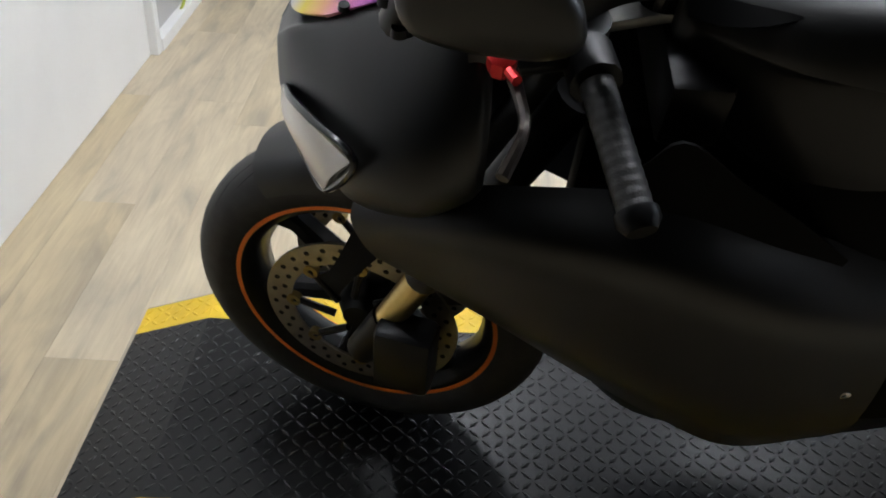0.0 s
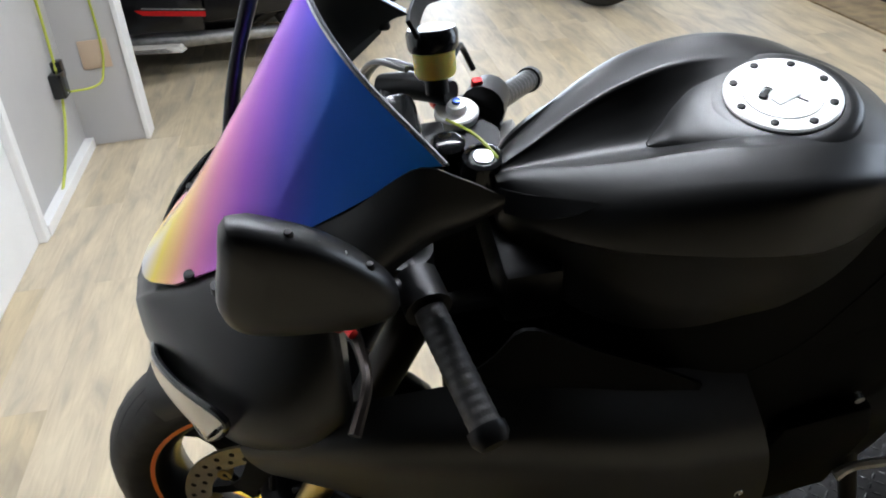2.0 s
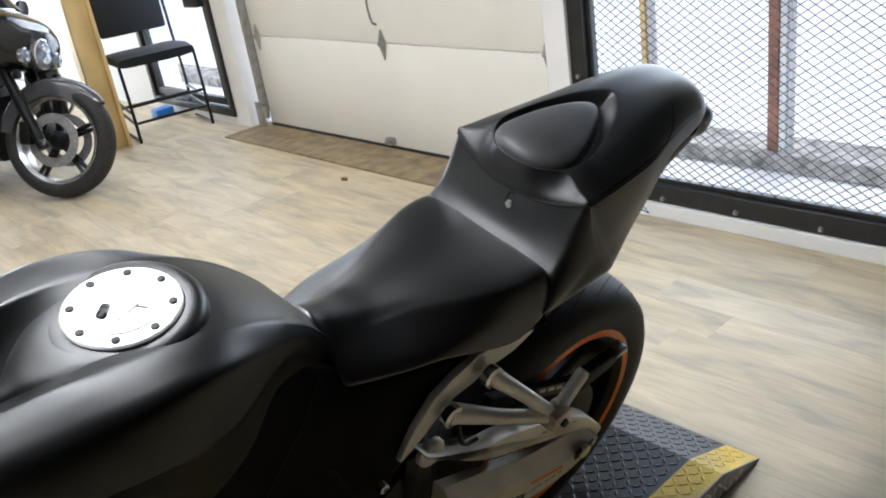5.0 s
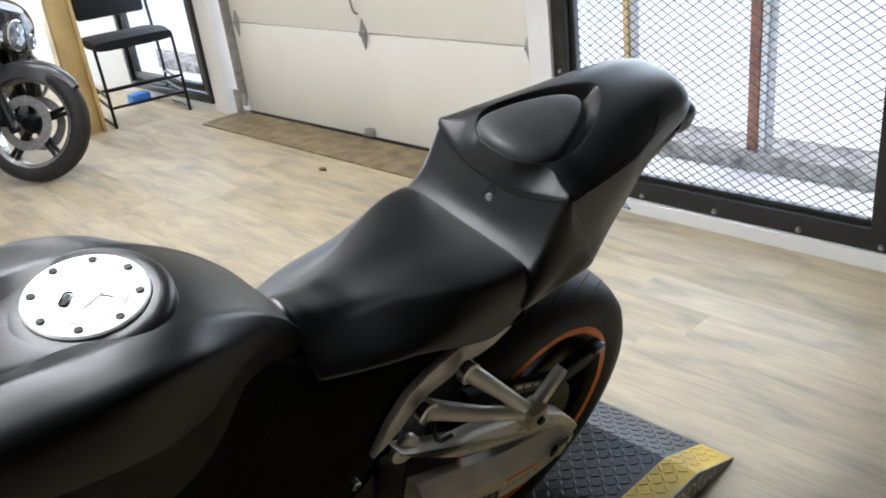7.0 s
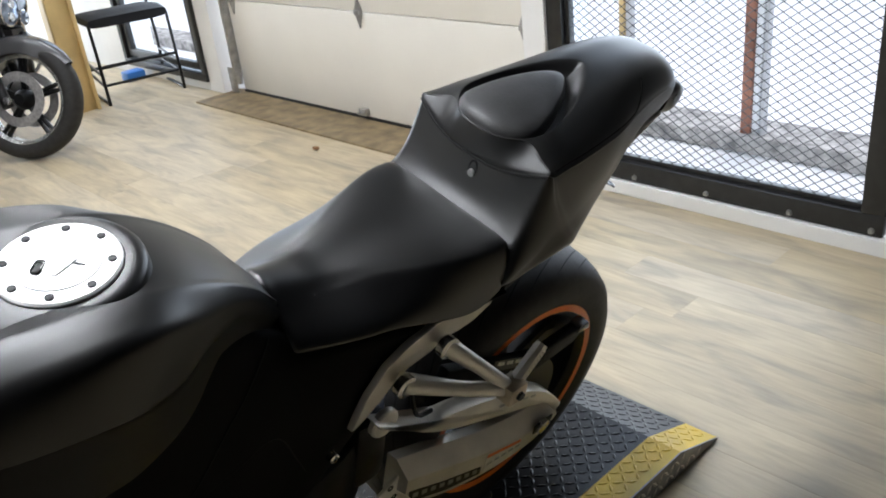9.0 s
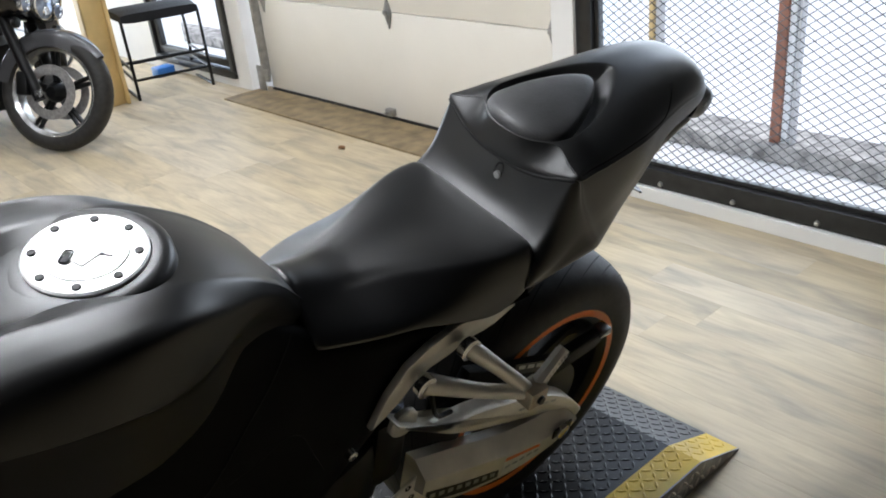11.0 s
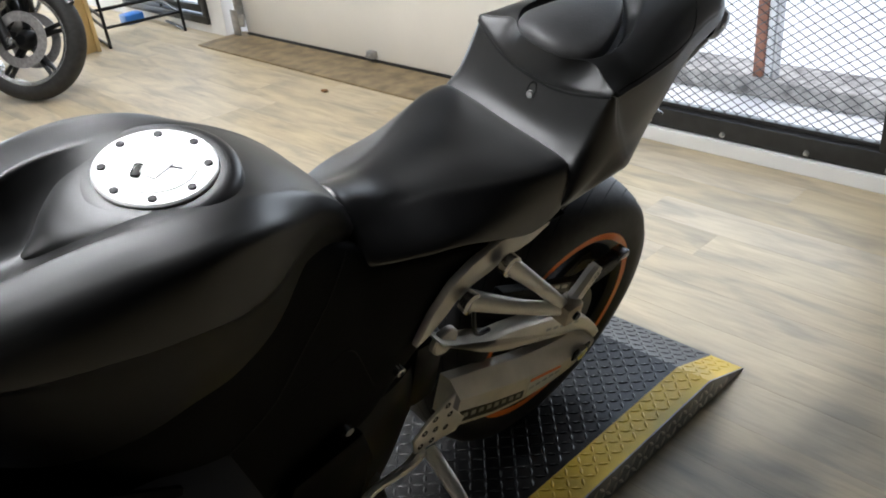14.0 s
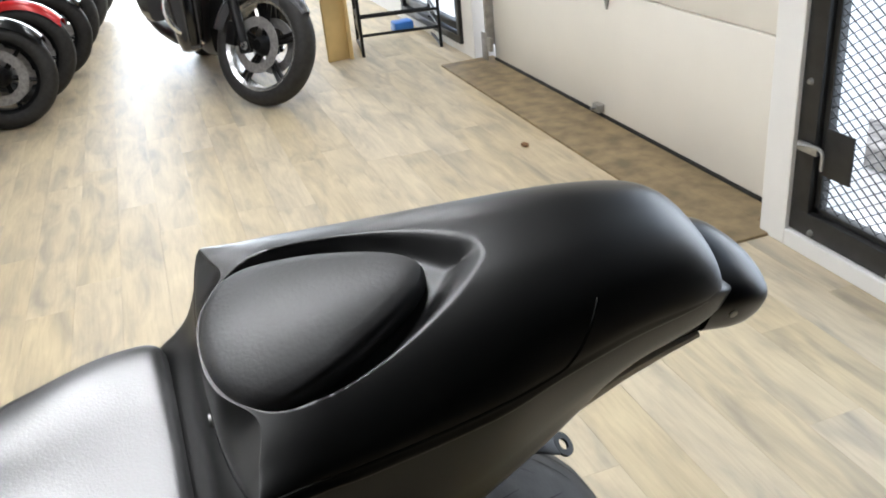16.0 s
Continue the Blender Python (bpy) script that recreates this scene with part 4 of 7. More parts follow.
    # tail: steep front face behind the seat, flat flanks that draw in to the rear
    part("tail_section", loft_rings([
        [(0, -0.205, 0.820), (0.07, -0.206, 0.820), (0.118, -0.208, 0.820), (0.132, -0.210, 0.815), (0.138, -0.212, 0.795), (0.137, -0.216, 0.778), (0.10, -0.210, 0.762), (0, -0.20, 0.755)],
        [(0, -0.186, 0.834), (0.07, -0.186, 0.834), (0.112, -0.186, 0.834), (0.132, -0.189, 0.831), (0.147, -0.197, 0.810), (0.150, -0.206, 0.786), (0.125, -0.200, 0.766), (0, -0.20, 0.750)],
        [(0, -0.165, 0.856), (0.07, -0.164, 0.860), (0.108, -0.162, 0.867), (0.131, -0.160, 0.867), (0.1455, -0.156, 0.840), (0.150, -0.148, 0.806), (0.135, -0.150, 0.772), (0, -0.14, 0.745)],
        [(0, -0.1505, 0.906), (0.07, -0.1475, 0.916), (0.120, -0.1385, 0.931), (0.1335, -0.1335, 0.935), (0.1435, -0.129, 0.890), (0.150, -0.110, 0.833), (0.144, -0.080, 0.784), (0, -0.07, 0.74)],
        [(0, -0.146, 0.909), (0.07, -0.143, 0.919), (0.119, -0.132, 0.933), (0.1320, -0.124, 0.936), (0.1405, -0.110, 0.889), (0.147, -0.080, 0.832), (0.141, -0.052, 0.782), (0, -0.06, 0.74)],
        [(0, -0.120, 0.916), (0.07, -0.115, 0.924), (0.116, -0.105, 0.935), (0.129, -0.100, 0.936), (0.1345, -0.078, 0.888), (0.138, -0.045, 0.830), (0.131, -0.025, 0.780), (0, -0.02, 0.74)],
        [(0, 0.05, 0.930), (0.07, 0.05, 0.935), (0.105, 0.05, 0.939), (0.114, 0.05, 0.938), (0.117, 0.05, 0.900), (0.114, 0.050, 0.840), (0.101, 0.045, 0.784), (0, 0.03, 0.76)],
        [(0, 0.12, 0.940), (0.06, 0.12, 0.942), (0.090, 0.12, 0.945), (0.099, 0.12, 0.944), (0.101, 0.12, 0.910), (0.096, 0.120, 0.862), (0.083, 0.115, 0.812), (0, 0.11, 0.80)],
        [(0, 0.20, 0.945), (0.05, 0.20, 0.947), (0.075, 0.20, 0.951), (0.083, 0.20, 0.949), (0.085, 0.20, 0.925), (0.080, 0.20, 0.892), (0.060, 0.20, 0.862), (0, 0.20, 0.855)],
        [(0, 0.28, 0.938), (0.045, 0.28, 0.940), (0.062, 0.28, 0.943), (0.069, 0.28, 0.941), (0.070, 0.28, 0.922), (0.066, 0.28, 0.902), (0.050, 0.28, 0.882), (0, 0.28, 0.876)],
        [(0, 0.318, 0.915), (0.03, 0.318, 0.916), (0.045, 0.318, 0.918), (0.050, 0.318, 0.916), (0.050, 0.318, 0.910), (0.047, 0.318, 0.902), (0.035, 0.318, 0.892), (0, 0.318, 0.886)]], 60, 80), MATTE, b, "matte black tail fairing")
    flat = [(-0.050, 0.985, 0.04, 0.984, 0.080, 0.976, 0.110, 0.961, 0.1275, 0.942, 0.920),
            (0.050, 0.998, 0.038, 0.996, 0.072, 0.986, 0.098, 0.967, 0.1155, 0.942, 0.920),
            (0.120, 1.004, 0.035, 1.002, 0.066, 0.991, 0.087, 0.972, 0.1005, 0.947, 0.925),
            (0.190, 1.004, 0.033, 1.002, 0.060, 0.991, 0.077, 0.973, 0.0870, 0.951, 0.928),
            (0.250, 0.994, 0.030, 0.992, 0.054, 0.982, 0.069, 0.966, 0.0770, 0.946, 0.928),
            (0.286, 0.972, 0.027, 0.970, 0.047, 0.963, 0.060, 0.952, 0.0660, 0.938, 0.926),
            (0.300, 0.948, 0.022, 0.947, 0.038, 0.942, 0.048, 0.936, 0.0540, 0.930, 0.924)]
    rings = [
        [(0, -0.1550, 0.912), (0.04, -0.1545, 0.913), (0.080, -0.1505, 0.921), (0.115, -0.1435, 0.933), (0.1345, -0.1365, 0.940), (0.126, -0.130, 0.932), (0, -0.140, 0.905)],
        [(0, -0.1555, 0.926), (0.04, -0.1535, 0.927), (0.080, -0.1465, 0.931), (0.115, -0.1400, 0.939), (0.1350, -0.1345, 0.942), (0.126, -0.125, 0.930), (0, -0.130, 0.905)],
        [(0, -0.1530, 0.956), (0.04, -0.1470, 0.956), (0.078, -0.1250, 0.9575), (0.112, -0.1310, 0.9480), (0.1352, -0.1340, 0.9425), (0.126, -0.118, 0.930), (0, -0.118, 0.908)],
        [(0, -0.1490, 0.960), (0.04, -0.1430, 0.960), (0.078, -0.1190, 0.9620), (0.112, -0.1255, 0.9520), (0.1348, -0.1295, 0.9438), (0.126, -0.114, 0.930), (0, -0.114, 0.909)],
        [(0, -0.110, 0.977), (0.04, -0.105, 0.976), (0.080, -0.088, 0.972), (0.111, -0.088, 0.960), (0.1305, -0.095, 0.943), (0.123, -0.085, 0.930), (0, -0.085, 0.912)]]
    for y, zc, x1, z1, x2, z2, x3, z3, x4, z4, zb in flat:
        rings.append([(0, y, zc), (x1, y, z1), (x2, y, z2), (x3, y, z3), (x4, y, z4), (x4 - 0.008, y, zb + 0.008), (0, y, zb)])
    cowl_bm = loft_rings(rings, 260, 280)
    recess_cowl(cowl_bm)
    cowl = part("seat_cowl", cowl_bm, MATTE, b, "matte black single-seat cowl with a recessed pad")
    # raised pad on top of the cowl

    def pad_point(y, x):
        zt = float(np.interp(y, [-0.152, -0.05, 0.07, 0.18], [0.968, 0.984, 0.999, 1.004]))
        return zt - 0.030 * (abs(x) / 0.13) ** 2

    outline = [(-0.152, 0.0), (-0.147, 0.034), (-0.133, 0.060), (-0.114, 0.0735), (-0.090, 0.0735), (-0.05, 0.061), (-0.005, 0.040), (0.024, 0.019), (0.034, 0.0)]
    ring = [(x, y) for y, x in outline] + [(-x, y) for y, x in outline[-2:0:-1]]
    ring = catmull(ring, 64, True)
    bm = bmesh.new()
    rings = []
    for s, h in ((1.0, -0.026), (1.0, -0.012), (0.985, -0.004), (0.945, 0.002), (0.88, 0.0045), (0.72, 0.006), (0.45, 0.007), (0.2, 0.0075)):
        rings.append([(p[0] * s, (p[1] + 0.05) * s - 0.05, pad_point((p[1] + 0.05) * s - 0.05, p[0] * s) + h) for p in ring])
    part("cowl_pad", skin(bm, rings), PAD, cowl, "worn black rubber pad")
    for k in range(5):
        x = -0.040 + 0.017 * k
        bm = boxes(((-0.0055, -0.0008, -0.0035), (0.0055, 0.0008, 0.0035), 0.0003))
        part("badge_bar", moved(bm, Matrix.Translation((x, -0.1518 + 3.9 * x * x, 0.9505)) @ Matrix.Rotation(7.8 * x, 4, "Z") @ Matrix.Rotation(0.25, 4, "Y")), TEXT, cowl)
    # dark tube stands for the shadow under the cowl's front edge
    gap = [(0, -0.1535, 0.9085), (0.04, -0.1530, 0.910), (0.080, -0.1490, 0.918), (0.115, -0.1420, 0.930), (0.1335, -0.1360, 0.936)]
    part("cowl_gap", tube(bmesh.new(), [(-x, y, z) for x, y, z in gap[:0:-1]] + gap, 0.0026, 8, 40), GROOVE, cowl)
    part("lock_recess", moved(lathe([(0.0, 0.0), (0.0, 0.0105), (0.003, 0.0125), (-0.006, 0.0125)], (0, 0, 0), "z", 20), Matrix.Translation((0.008, -0.1545, 0.888)) @ Matrix.Rotation(radians(80), 4, "X") @ Matrix.Diagonal((0.62, 1.25, 0.6, 1))), GROOVE, b)
    part("seat_lock", lathe([(-0.004, 0), (-0.004, 0.006), (0.004, 0.007), (0.004, 0)], (0.008, -0.1555, 0.882), "y", 14), GALV, b, "small steel seat lock")
    # tail lamp, bracket and undertray
    lamp = part("tail_lamp", loft([(0.290, [(0, 0.932), (0.055, 0.922), (0.062, 0.895), (0.05, 0.868), (0, 0.862)]), (0.335, [(0, 0.926), (0.052, 0.914), (0.058, 0.885), (0.045, 0.852), (0, 0.846)]), (0.366, [(0, 0.906), (0.043, 0.896), (0.048, 0.875), (0.036, 0.850), (0, 0.846)]), (0.384, [(0, 0.886), (0.022, 0.881), (0.027, 0.871), (0.018, 0.858), (0, 0.855)])], 30, 24), SMOKE, b, "smoked black tail lamp")
    part("lamp_screw", lathe([(0, 0.005), (0.004, 0.004), (0.004, 0)], (0.058, 0.318, 0.893), "x", 10), GALV, lamp)
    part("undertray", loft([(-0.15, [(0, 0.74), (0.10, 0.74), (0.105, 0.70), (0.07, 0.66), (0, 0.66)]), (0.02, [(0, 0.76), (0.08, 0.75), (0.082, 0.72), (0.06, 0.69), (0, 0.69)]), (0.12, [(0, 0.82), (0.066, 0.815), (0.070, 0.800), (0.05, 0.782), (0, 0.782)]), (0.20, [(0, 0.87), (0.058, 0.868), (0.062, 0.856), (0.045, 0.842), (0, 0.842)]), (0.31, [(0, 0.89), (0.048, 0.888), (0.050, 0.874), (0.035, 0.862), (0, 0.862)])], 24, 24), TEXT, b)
    tongue = Matrix.Translation((0.073, 0.150, 0.780)) @ Matrix.Rotation(radians(-32), 4, "X") @ Matrix.Rotation(radians(12), 4, "Y")
    bm = lathe([(-0.0015, 0.006), (-0.0015, 0.0125), (0.0015, 0.0125), (0.0015, 0.006), (-0.0015, 0.006)], (0, 0, 0), "z", 24)
    box(bm, (-0.0115, -0.060, -0.0013), (0.0115, -0.008, 0.0013), 0.001)
    part("lamp_bracket", moved(bm, tongue), BLACKM, b, "black flat bracket with a hole")
    # mid body: knee panels and side covers from the tank back to the seat, then the engine
    def flank(y, zt, *side):
        return [(0, y, zt)] + [(x, y, z) for x, z in side] + [(side[-1][0] * 0.6, y, side[-1][1] - 0.03), (0, y, side[-1][1] - 0.03)]

    part("frame_cover", loft_rings([
        flank(-1.04, 0.86, (0.055, 0.855), (0.080, 0.82), (0.095, 0.74), (0.100, 0.64), (0.10, 0.55), (0.09, 0.50)),
        flank(-0.95, 0.84, (0.090, 0.835), (0.122, 0.80), (0.138, 0.72), (0.145, 0.62), (0.145, 0.52), (0.13, 0.44)),
        flank(-0.85, 0.84, (0.112, 0.850), (0.138, 0.82), (0.147, 0.74), (0.152, 0.63), (0.152, 0.52), (0.14, 0.42)),
        flank(-0.77, 0.84, (0.112, 0.880), (0.130, 0.84), (0.138, 0.76), (0.147, 0.65), (0.150, 0.53), (0.14, 0.42)),
        flank(-0.71, 0.84, (0.100, 0.890), (0.117, 0.84), (0.128, 0.76), (0.141, 0.66), (0.147, 0.54), (0.135, 0.43)),
        flank(-0.66, 0.84, (0.086, 0.890), (0.106, 0.84), (0.120, 0.77), (0.135, 0.68), (0.143, 0.56), (0.13, 0.45)),
        flank(-0.60, 0.82, (0.066, 0.862), (0.092, 0.825), (0.111, 0.77), (0.128, 0.69), (0.138, 0.58), (0.125, 0.47)),
        flank(-0.55, 0.80, (0.060, 0.825), (0.090, 0.798), (0.107, 0.755), (0.124, 0.69), (0.133, 0.60), (0.12, 0.51)),
        flank(-0.48, 0.78, (0.060, 0.795), (0.100, 0.785), (0.112, 0.750), (0.120, 0.70), (0.124, 0.63), (0.11, 0.56)),
        flank(-0.40, 0.77, (0.060, 0.783), (0.112, 0.772), (0.119, 0.745), (0.118, 0.71), (0.115, 0.66), (0.10, 0.61)),
        flank(-0.30, 0.76, (0.060, 0.765), (0.126, 0.755), (0.128, 0.740), (0.119, 0.72), (0.110, 0.69), (0.09, 0.66)),
        flank(-0.19, 0.75, (0.060, 0.760), (0.136, 0.755), (0.138, 0.745), (0.122, 0.73), (0.105, 0.71), (0.08, 0.69))], 56, 70), SATIN, b, "black frame and side covers")
    def mid(w, zt, zb, wb):
        return [(0, zt), (w * 0.8, zt), (w, zt - 0.03), (w * 1.02, (zt + zb) / 2), (wb, zb + 0.03), (wb * 0.7, zb), (0, zb)]

    part("engine_block", loft([(-1.10, mid(0.10, 0.55, 0.30, 0.10)), (-0.95, mid(0.14, 0.56, 0.16, 0.11)), (-0.70, mid(0.15, 0.56, 0.15, 0.12)), (-0.50, mid(0.12, 0.54, 0.20, 0.10)), (-0.40, mid(0.08, 0.52, 0.30, 0.07))], 24, 24), BLACKM, b, "black engine and sump")
    return b



bike = sport_bike()
for child in list(bike.children):
    if child.name == "frame_cover":
        seam(child, [(-0.575, 0.835), (-0.600, 0.820), (-0.627, 0.800), (-0.666, 0.769), (-0.729, 0.712), (-0.825, 0.675), (-0.90, 0.62)], r=0.0022)
        seam(child, [(-0.700, 0.700), (-0.650, 0.705), (-0.615, 0.712), (-0.590, 0.700), (-0.570, 0.650), (-0.555, 0.610)])
    if child.name == "seat_cowl":
        seam(child, [(-0.125, 0.9425), (-0.05, 0.9415), (0.03, 0.942), (0.105, 0.9445), (0.125, 0.952), (0.142, 0.968), (0.155, 0.985)], r=0.0018)


GRIPM = mat("worn_grip_rubber", (0.022, 0.021, 0.020), 0.42, 0, 60, 0.5, 0.3, 400)
WORN = mat("worn_dark_alloy", (0.07, 0.058, 0.05), 0.35, 0.8, 30, 0.5)


def bike_front(b):
    """Fairing, screen, lights, mirrors, fork and controls."""
    def nose(wt, zc, zs, w, zm, zb):
        return [(0, zc), (wt * 0.7, zc + (zs - zc) * 0.4), (wt, zs), (wt + (w - wt) * 0.5, (zs * 2 + zm) / 3), (w, zm), (w * 0.97, (zm + zb) / 2), (w * 0.55, zb), (0, zb)]

    fairing = part("upper_fairing", loft([
        (-1.502, nose(0.018, 0.850, 0.850, 0.034, 0.81, 0.775)),
        (-1.480, nose(0.042, 0.876, 0.880, 0.075, 0.82, 0.735)),
        (-1.44, nose(0.064, 0.892, 0.910, 0.142, 0.835, 0.71)),
        (-1.40, nose(0.078, 0.912, 0.938, 0.188, 0.85, 0.705)),
        (-1.34, nose(0.094, 0.940, 0.972, 0.212, 0.87, 0.715)),
        (-1.295, nose(0.102, 0.950, 0.998, 0.204, 0.885, 0.735)),
        (-1.280, nose(0.095, 0.945, 0.985, 0.190, 0.880, 0.750))], 44, 44), MATTE, b, "matte black nose fairing")
    # panels that carry the sides of the screen back towards the tank
    top = [(0.100, -1.305, 1.000), (0.112, -1.25, 1.036), (0.121, -1.19, 1.084), (0.127, -1.150, 1.070), (0.130, -1.113, 1.044)]
    mid_row = [(0.150, -1.305, 0.965), (0.150, -1.25, 0.995), (0.146, -1.19, 1.035), (0.140, -1.15, 1.036), (0.132, -1.113, 1.040)]
    low = [(0.160, -1.30, 0.930), (0.150, -1.25, 0.962), (0.140, -1.19, 1.005), (0.134, -1.15, 1.015), (0.130, -1.116, 1.028)]
    part("screen_panel", shell([top, mid_row, low], 0.005, 12, 24), MATTE, fairing, "matte black panel under the screen")
    slim = [(x + 0.012, y, z - 0.028) for x, y, z in top]
    part("screen_panel", mirrored(shell([top[:3], slim[:3]], 0.005, 6, 24)), MATTE, fairing)
    rows = [[(0.0, -1.485, 0.884), (0.030, -1.474, 0.892), (0.062, -1.440, 0.915)],
            [(0.0, -1.405, 0.985), (0.055, -1.385, 0.978), (0.092, -1.345, 0.978)],
            [(0.0, -1.335, 1.085), (0.065, -1.310, 1.068), (0.108, -1.268, 1.028)],
            [(0.0, -1.276, 1.176), (0.070, -1.248, 1.148), (0.119, -1.190, 1.078)],
            [(0.0, -1.260, 1.197), (0.072, -1.232, 1.163), (0.122, -1.164, 1.085)]]
    rows = [[(-x, y, z) for x, y, z in r[:0:-1]] + r for r in rows]
    screen = part("windscreen", shell(rows, 0.0035, 26, 25), IRID, b, "rainbow iridium-coated windscreen")
    part("inner_face", shell([[(x * 0.985, y + 0.004, z - 0.0035) for x, y, z in r] for r in rows], 0.001, 26, 25), SMOKE, screen, "dark inner face of the screen")
    edge = bmesh.new()
    tube(edge, rows[-1], 0.003, 8, 26)
    part("edge_bead", edge, mat("pale_screen_edge", (0.65, 0.66, 0.75), 0.15, 0.8), screen)
    for x, y, z in ((0.066, -1.422, 0.926), (0.103, -1.30, 1.002), (0.119, -1.186, 1.068)):
        for s in (1, -1):
            part("screen_bolt", lathe([(-0.002, 0.007), (0.004, 0.006), (0.005, 0.003), (0.005, 0)], (s * x, y, z + 0.004), "z", 12), BLACKM, screen, "black screen bolt")
    # headlights
    for s in (1, -1):
        lo = [(0.040, -1.489, 0.797), (0.085, -1.480, 0.780), (0.13, -1.458, 0.775), (0.166, -1.436, 0.780)]
        up = [(0.040, -1.490, 0.806), (0.092, -1.480, 0.838), (0.150, -1.448, 0.862), (0.202, -1.402, 0.864)]
        midr = [tuple((np.array(p) + np.array(q)) / 2 + np.array((0.002, -0.006, 0))) for p, q in zip(lo, up)]
        bm = shell([lo, midr, up], 0.008, 9, 14)
        part("headlight", bm if s > 0 else mirrored(bm), LENS, fairing, "clear slim headlight lens")
        bz = bmesh.new()
        tube(bz, up + lo[::-1] + up[:1], 0.0045, 8, 44)
        part("light_surround", bz if s > 0 else mirrored(bz), GLOSS, fairing)
    # side fairings
    for s in (1, -1):
        rows = [[(0.120, -1.405, 0.735), (0.165, -1.25, 0.800), (0.165, -1.10, 0.800), (0.150, -0.95, 0.745), (0.140, -0.80, 0.690)],
                [(0.145, -1.415, 0.715), (0.212, -1.25, 0.770), (0.228, -1.10, 0.758), (0.226, -0.95, 0.700), (0.200, -0.78, 0.620)],
                [(0.150, -1.405, 0.680), (0.215, -1.23, 0.690), (0.238, -1.07, 0.655), (0.238, -0.92, 0.600), (0.212, -0.76, 0.540)],
                [(0.146, -1.385, 0.640), (0.205, -1.20, 0.580), (0.232, -1.03, 0.500), (0.232, -0.89, 0.430), (0.208, -0.74, 0.400)],
                [(0.130, -1.36, 0.610), (0.165, -1.16, 0.470), (0.185, -0.99, 0.350), (0.185, -0.86, 0.270), (0.170, -0.72, 0.290)]]
        bm = shell(rows, 0.006, 30, 36)
        f = part("side_fairing", bm if s > 0 else mirrored(bm), MATTE, b, "matte black side fairing")
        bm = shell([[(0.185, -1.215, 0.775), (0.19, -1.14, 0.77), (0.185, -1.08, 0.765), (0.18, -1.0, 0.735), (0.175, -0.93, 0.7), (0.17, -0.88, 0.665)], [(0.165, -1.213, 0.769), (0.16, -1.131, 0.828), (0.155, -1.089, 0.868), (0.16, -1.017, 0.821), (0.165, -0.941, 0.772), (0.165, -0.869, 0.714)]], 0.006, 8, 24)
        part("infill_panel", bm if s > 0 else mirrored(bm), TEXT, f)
        bolt = lathe([(0.0, 0.009), (0.006, 0.008), (0.007, 0.004), (0.005, 0.003), (0.005, 0)], (0.219, -0.80, 0.512), "x", 14)
        part("fairing_bolt", bolt if s > 0 else mirrored(bolt), STEEL, f, "bright steel fairing bolt")
        # mirrors
        ol = [(-1.340, 1.156), (-1.355, 1.112), (-1.364, 1.072), (-1.355, 1.043), (-1.328, 1.030), (-1.290, 1.024), (-1.252, 1.022), (-1.224, 1.034), (-1.226, 1.062), (-1.243, 1.090), (-1.270, 1.119), (-1.297, 1.138)]
        cy, cz = -1.295, 1.085
        rr = []
        for x, k in ((0.212, 0.50), (0.216, 0.90), (0.224, 1.0), (0.236, 1.0), (0.243, 0.96), (0.248, 0.84), (0.252, 0.50)):
            rr.append([(x - 0.006, cy + (q[0] - cy) * k, cz + (q[1] - cz) * k) for q in catmull(ol, 40, True)])
        turn = Matrix.Identity(4) if s > 0 else Matrix.Translation((-0.225, -1.255, 1.152)) @ Matrix.Rotation(radians(56), 4, "Z") @ Matrix.Rotation(radians(-23), 4, "Y") @ Matrix.Translation((0.225, 1.285, -1.085))

        def sided(bm):
            return bm if s > 0 else moved(mirrored(bm), turn)

        m = part("mirror", sided(skin(bmesh.new(), rr)), MATTE, b, "matte black mirror shell")
        gl = skin(bmesh.new(), [[(0.2105 + dx, cy + (q[0] - cy) * k, cz + (q[1] - cz) * k) for q in catmull(ol, 40, True)] for dx, k in ((0.004, 0.88), (0.0, 0.88), (-0.0005, 0.84))])
        part("mirror_glass", sided(gl), MIRROR, m, "pale mirror glass")
        for q in range(4):
            part("shell_screw", sided(lathe([(-0.002, 0.004), (0.003, 0.003), (0.0035, 0)], (0.228, -1.298 + 0.0185 * q, 1.1385 - 0.0163 * q), "z", 10)), BLACKM, m)
        if s > 0:
            bm = tube(bmesh.new(), [(0.150, -1.365, 0.985), (0.175, -1.352, 1.04), (0.205, -1.33, 1.10)], [0.018, 0.013, 0.016], 10, 12)
        else:
            bm = tube(bmesh.new(), [(0.120, -1.385, 0.90), (0.165, -1.355, 1.01), (0.215, -1.300, 1.13)], [0.012, 0.008, 0.010], 10, 12)
        part("stalk", bm if s > 0 else mirrored(bm), BLACKM, m)
        for q in range(2 if s > 0 else 0):
            part("mirror_bolt", lathe([(0, 0.008), (0.008, 0.007), (0.008, 0)], (0.160 + 0.014 * q, -1.375 + 0.012 * q, 1.010 - 0.02 * q), "z", 10), BLACKM, m)
    wing = shell([[(-0.125, -1.160, 1.070), (-0.225, -1.145, 1.020), (-0.335, -1.118, 0.972), (-0.430, -1.076, 0.903)], [(-0.125, -1.150, 1.046), (-0.225, -1.136, 0.996), (-0.335, -1.110, 0.950), (-0.428, -1.074, 0.898)]], 0.005, 6, 24)
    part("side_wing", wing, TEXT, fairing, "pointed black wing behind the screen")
    # front mudguard, turned with the wheel
    rows = []
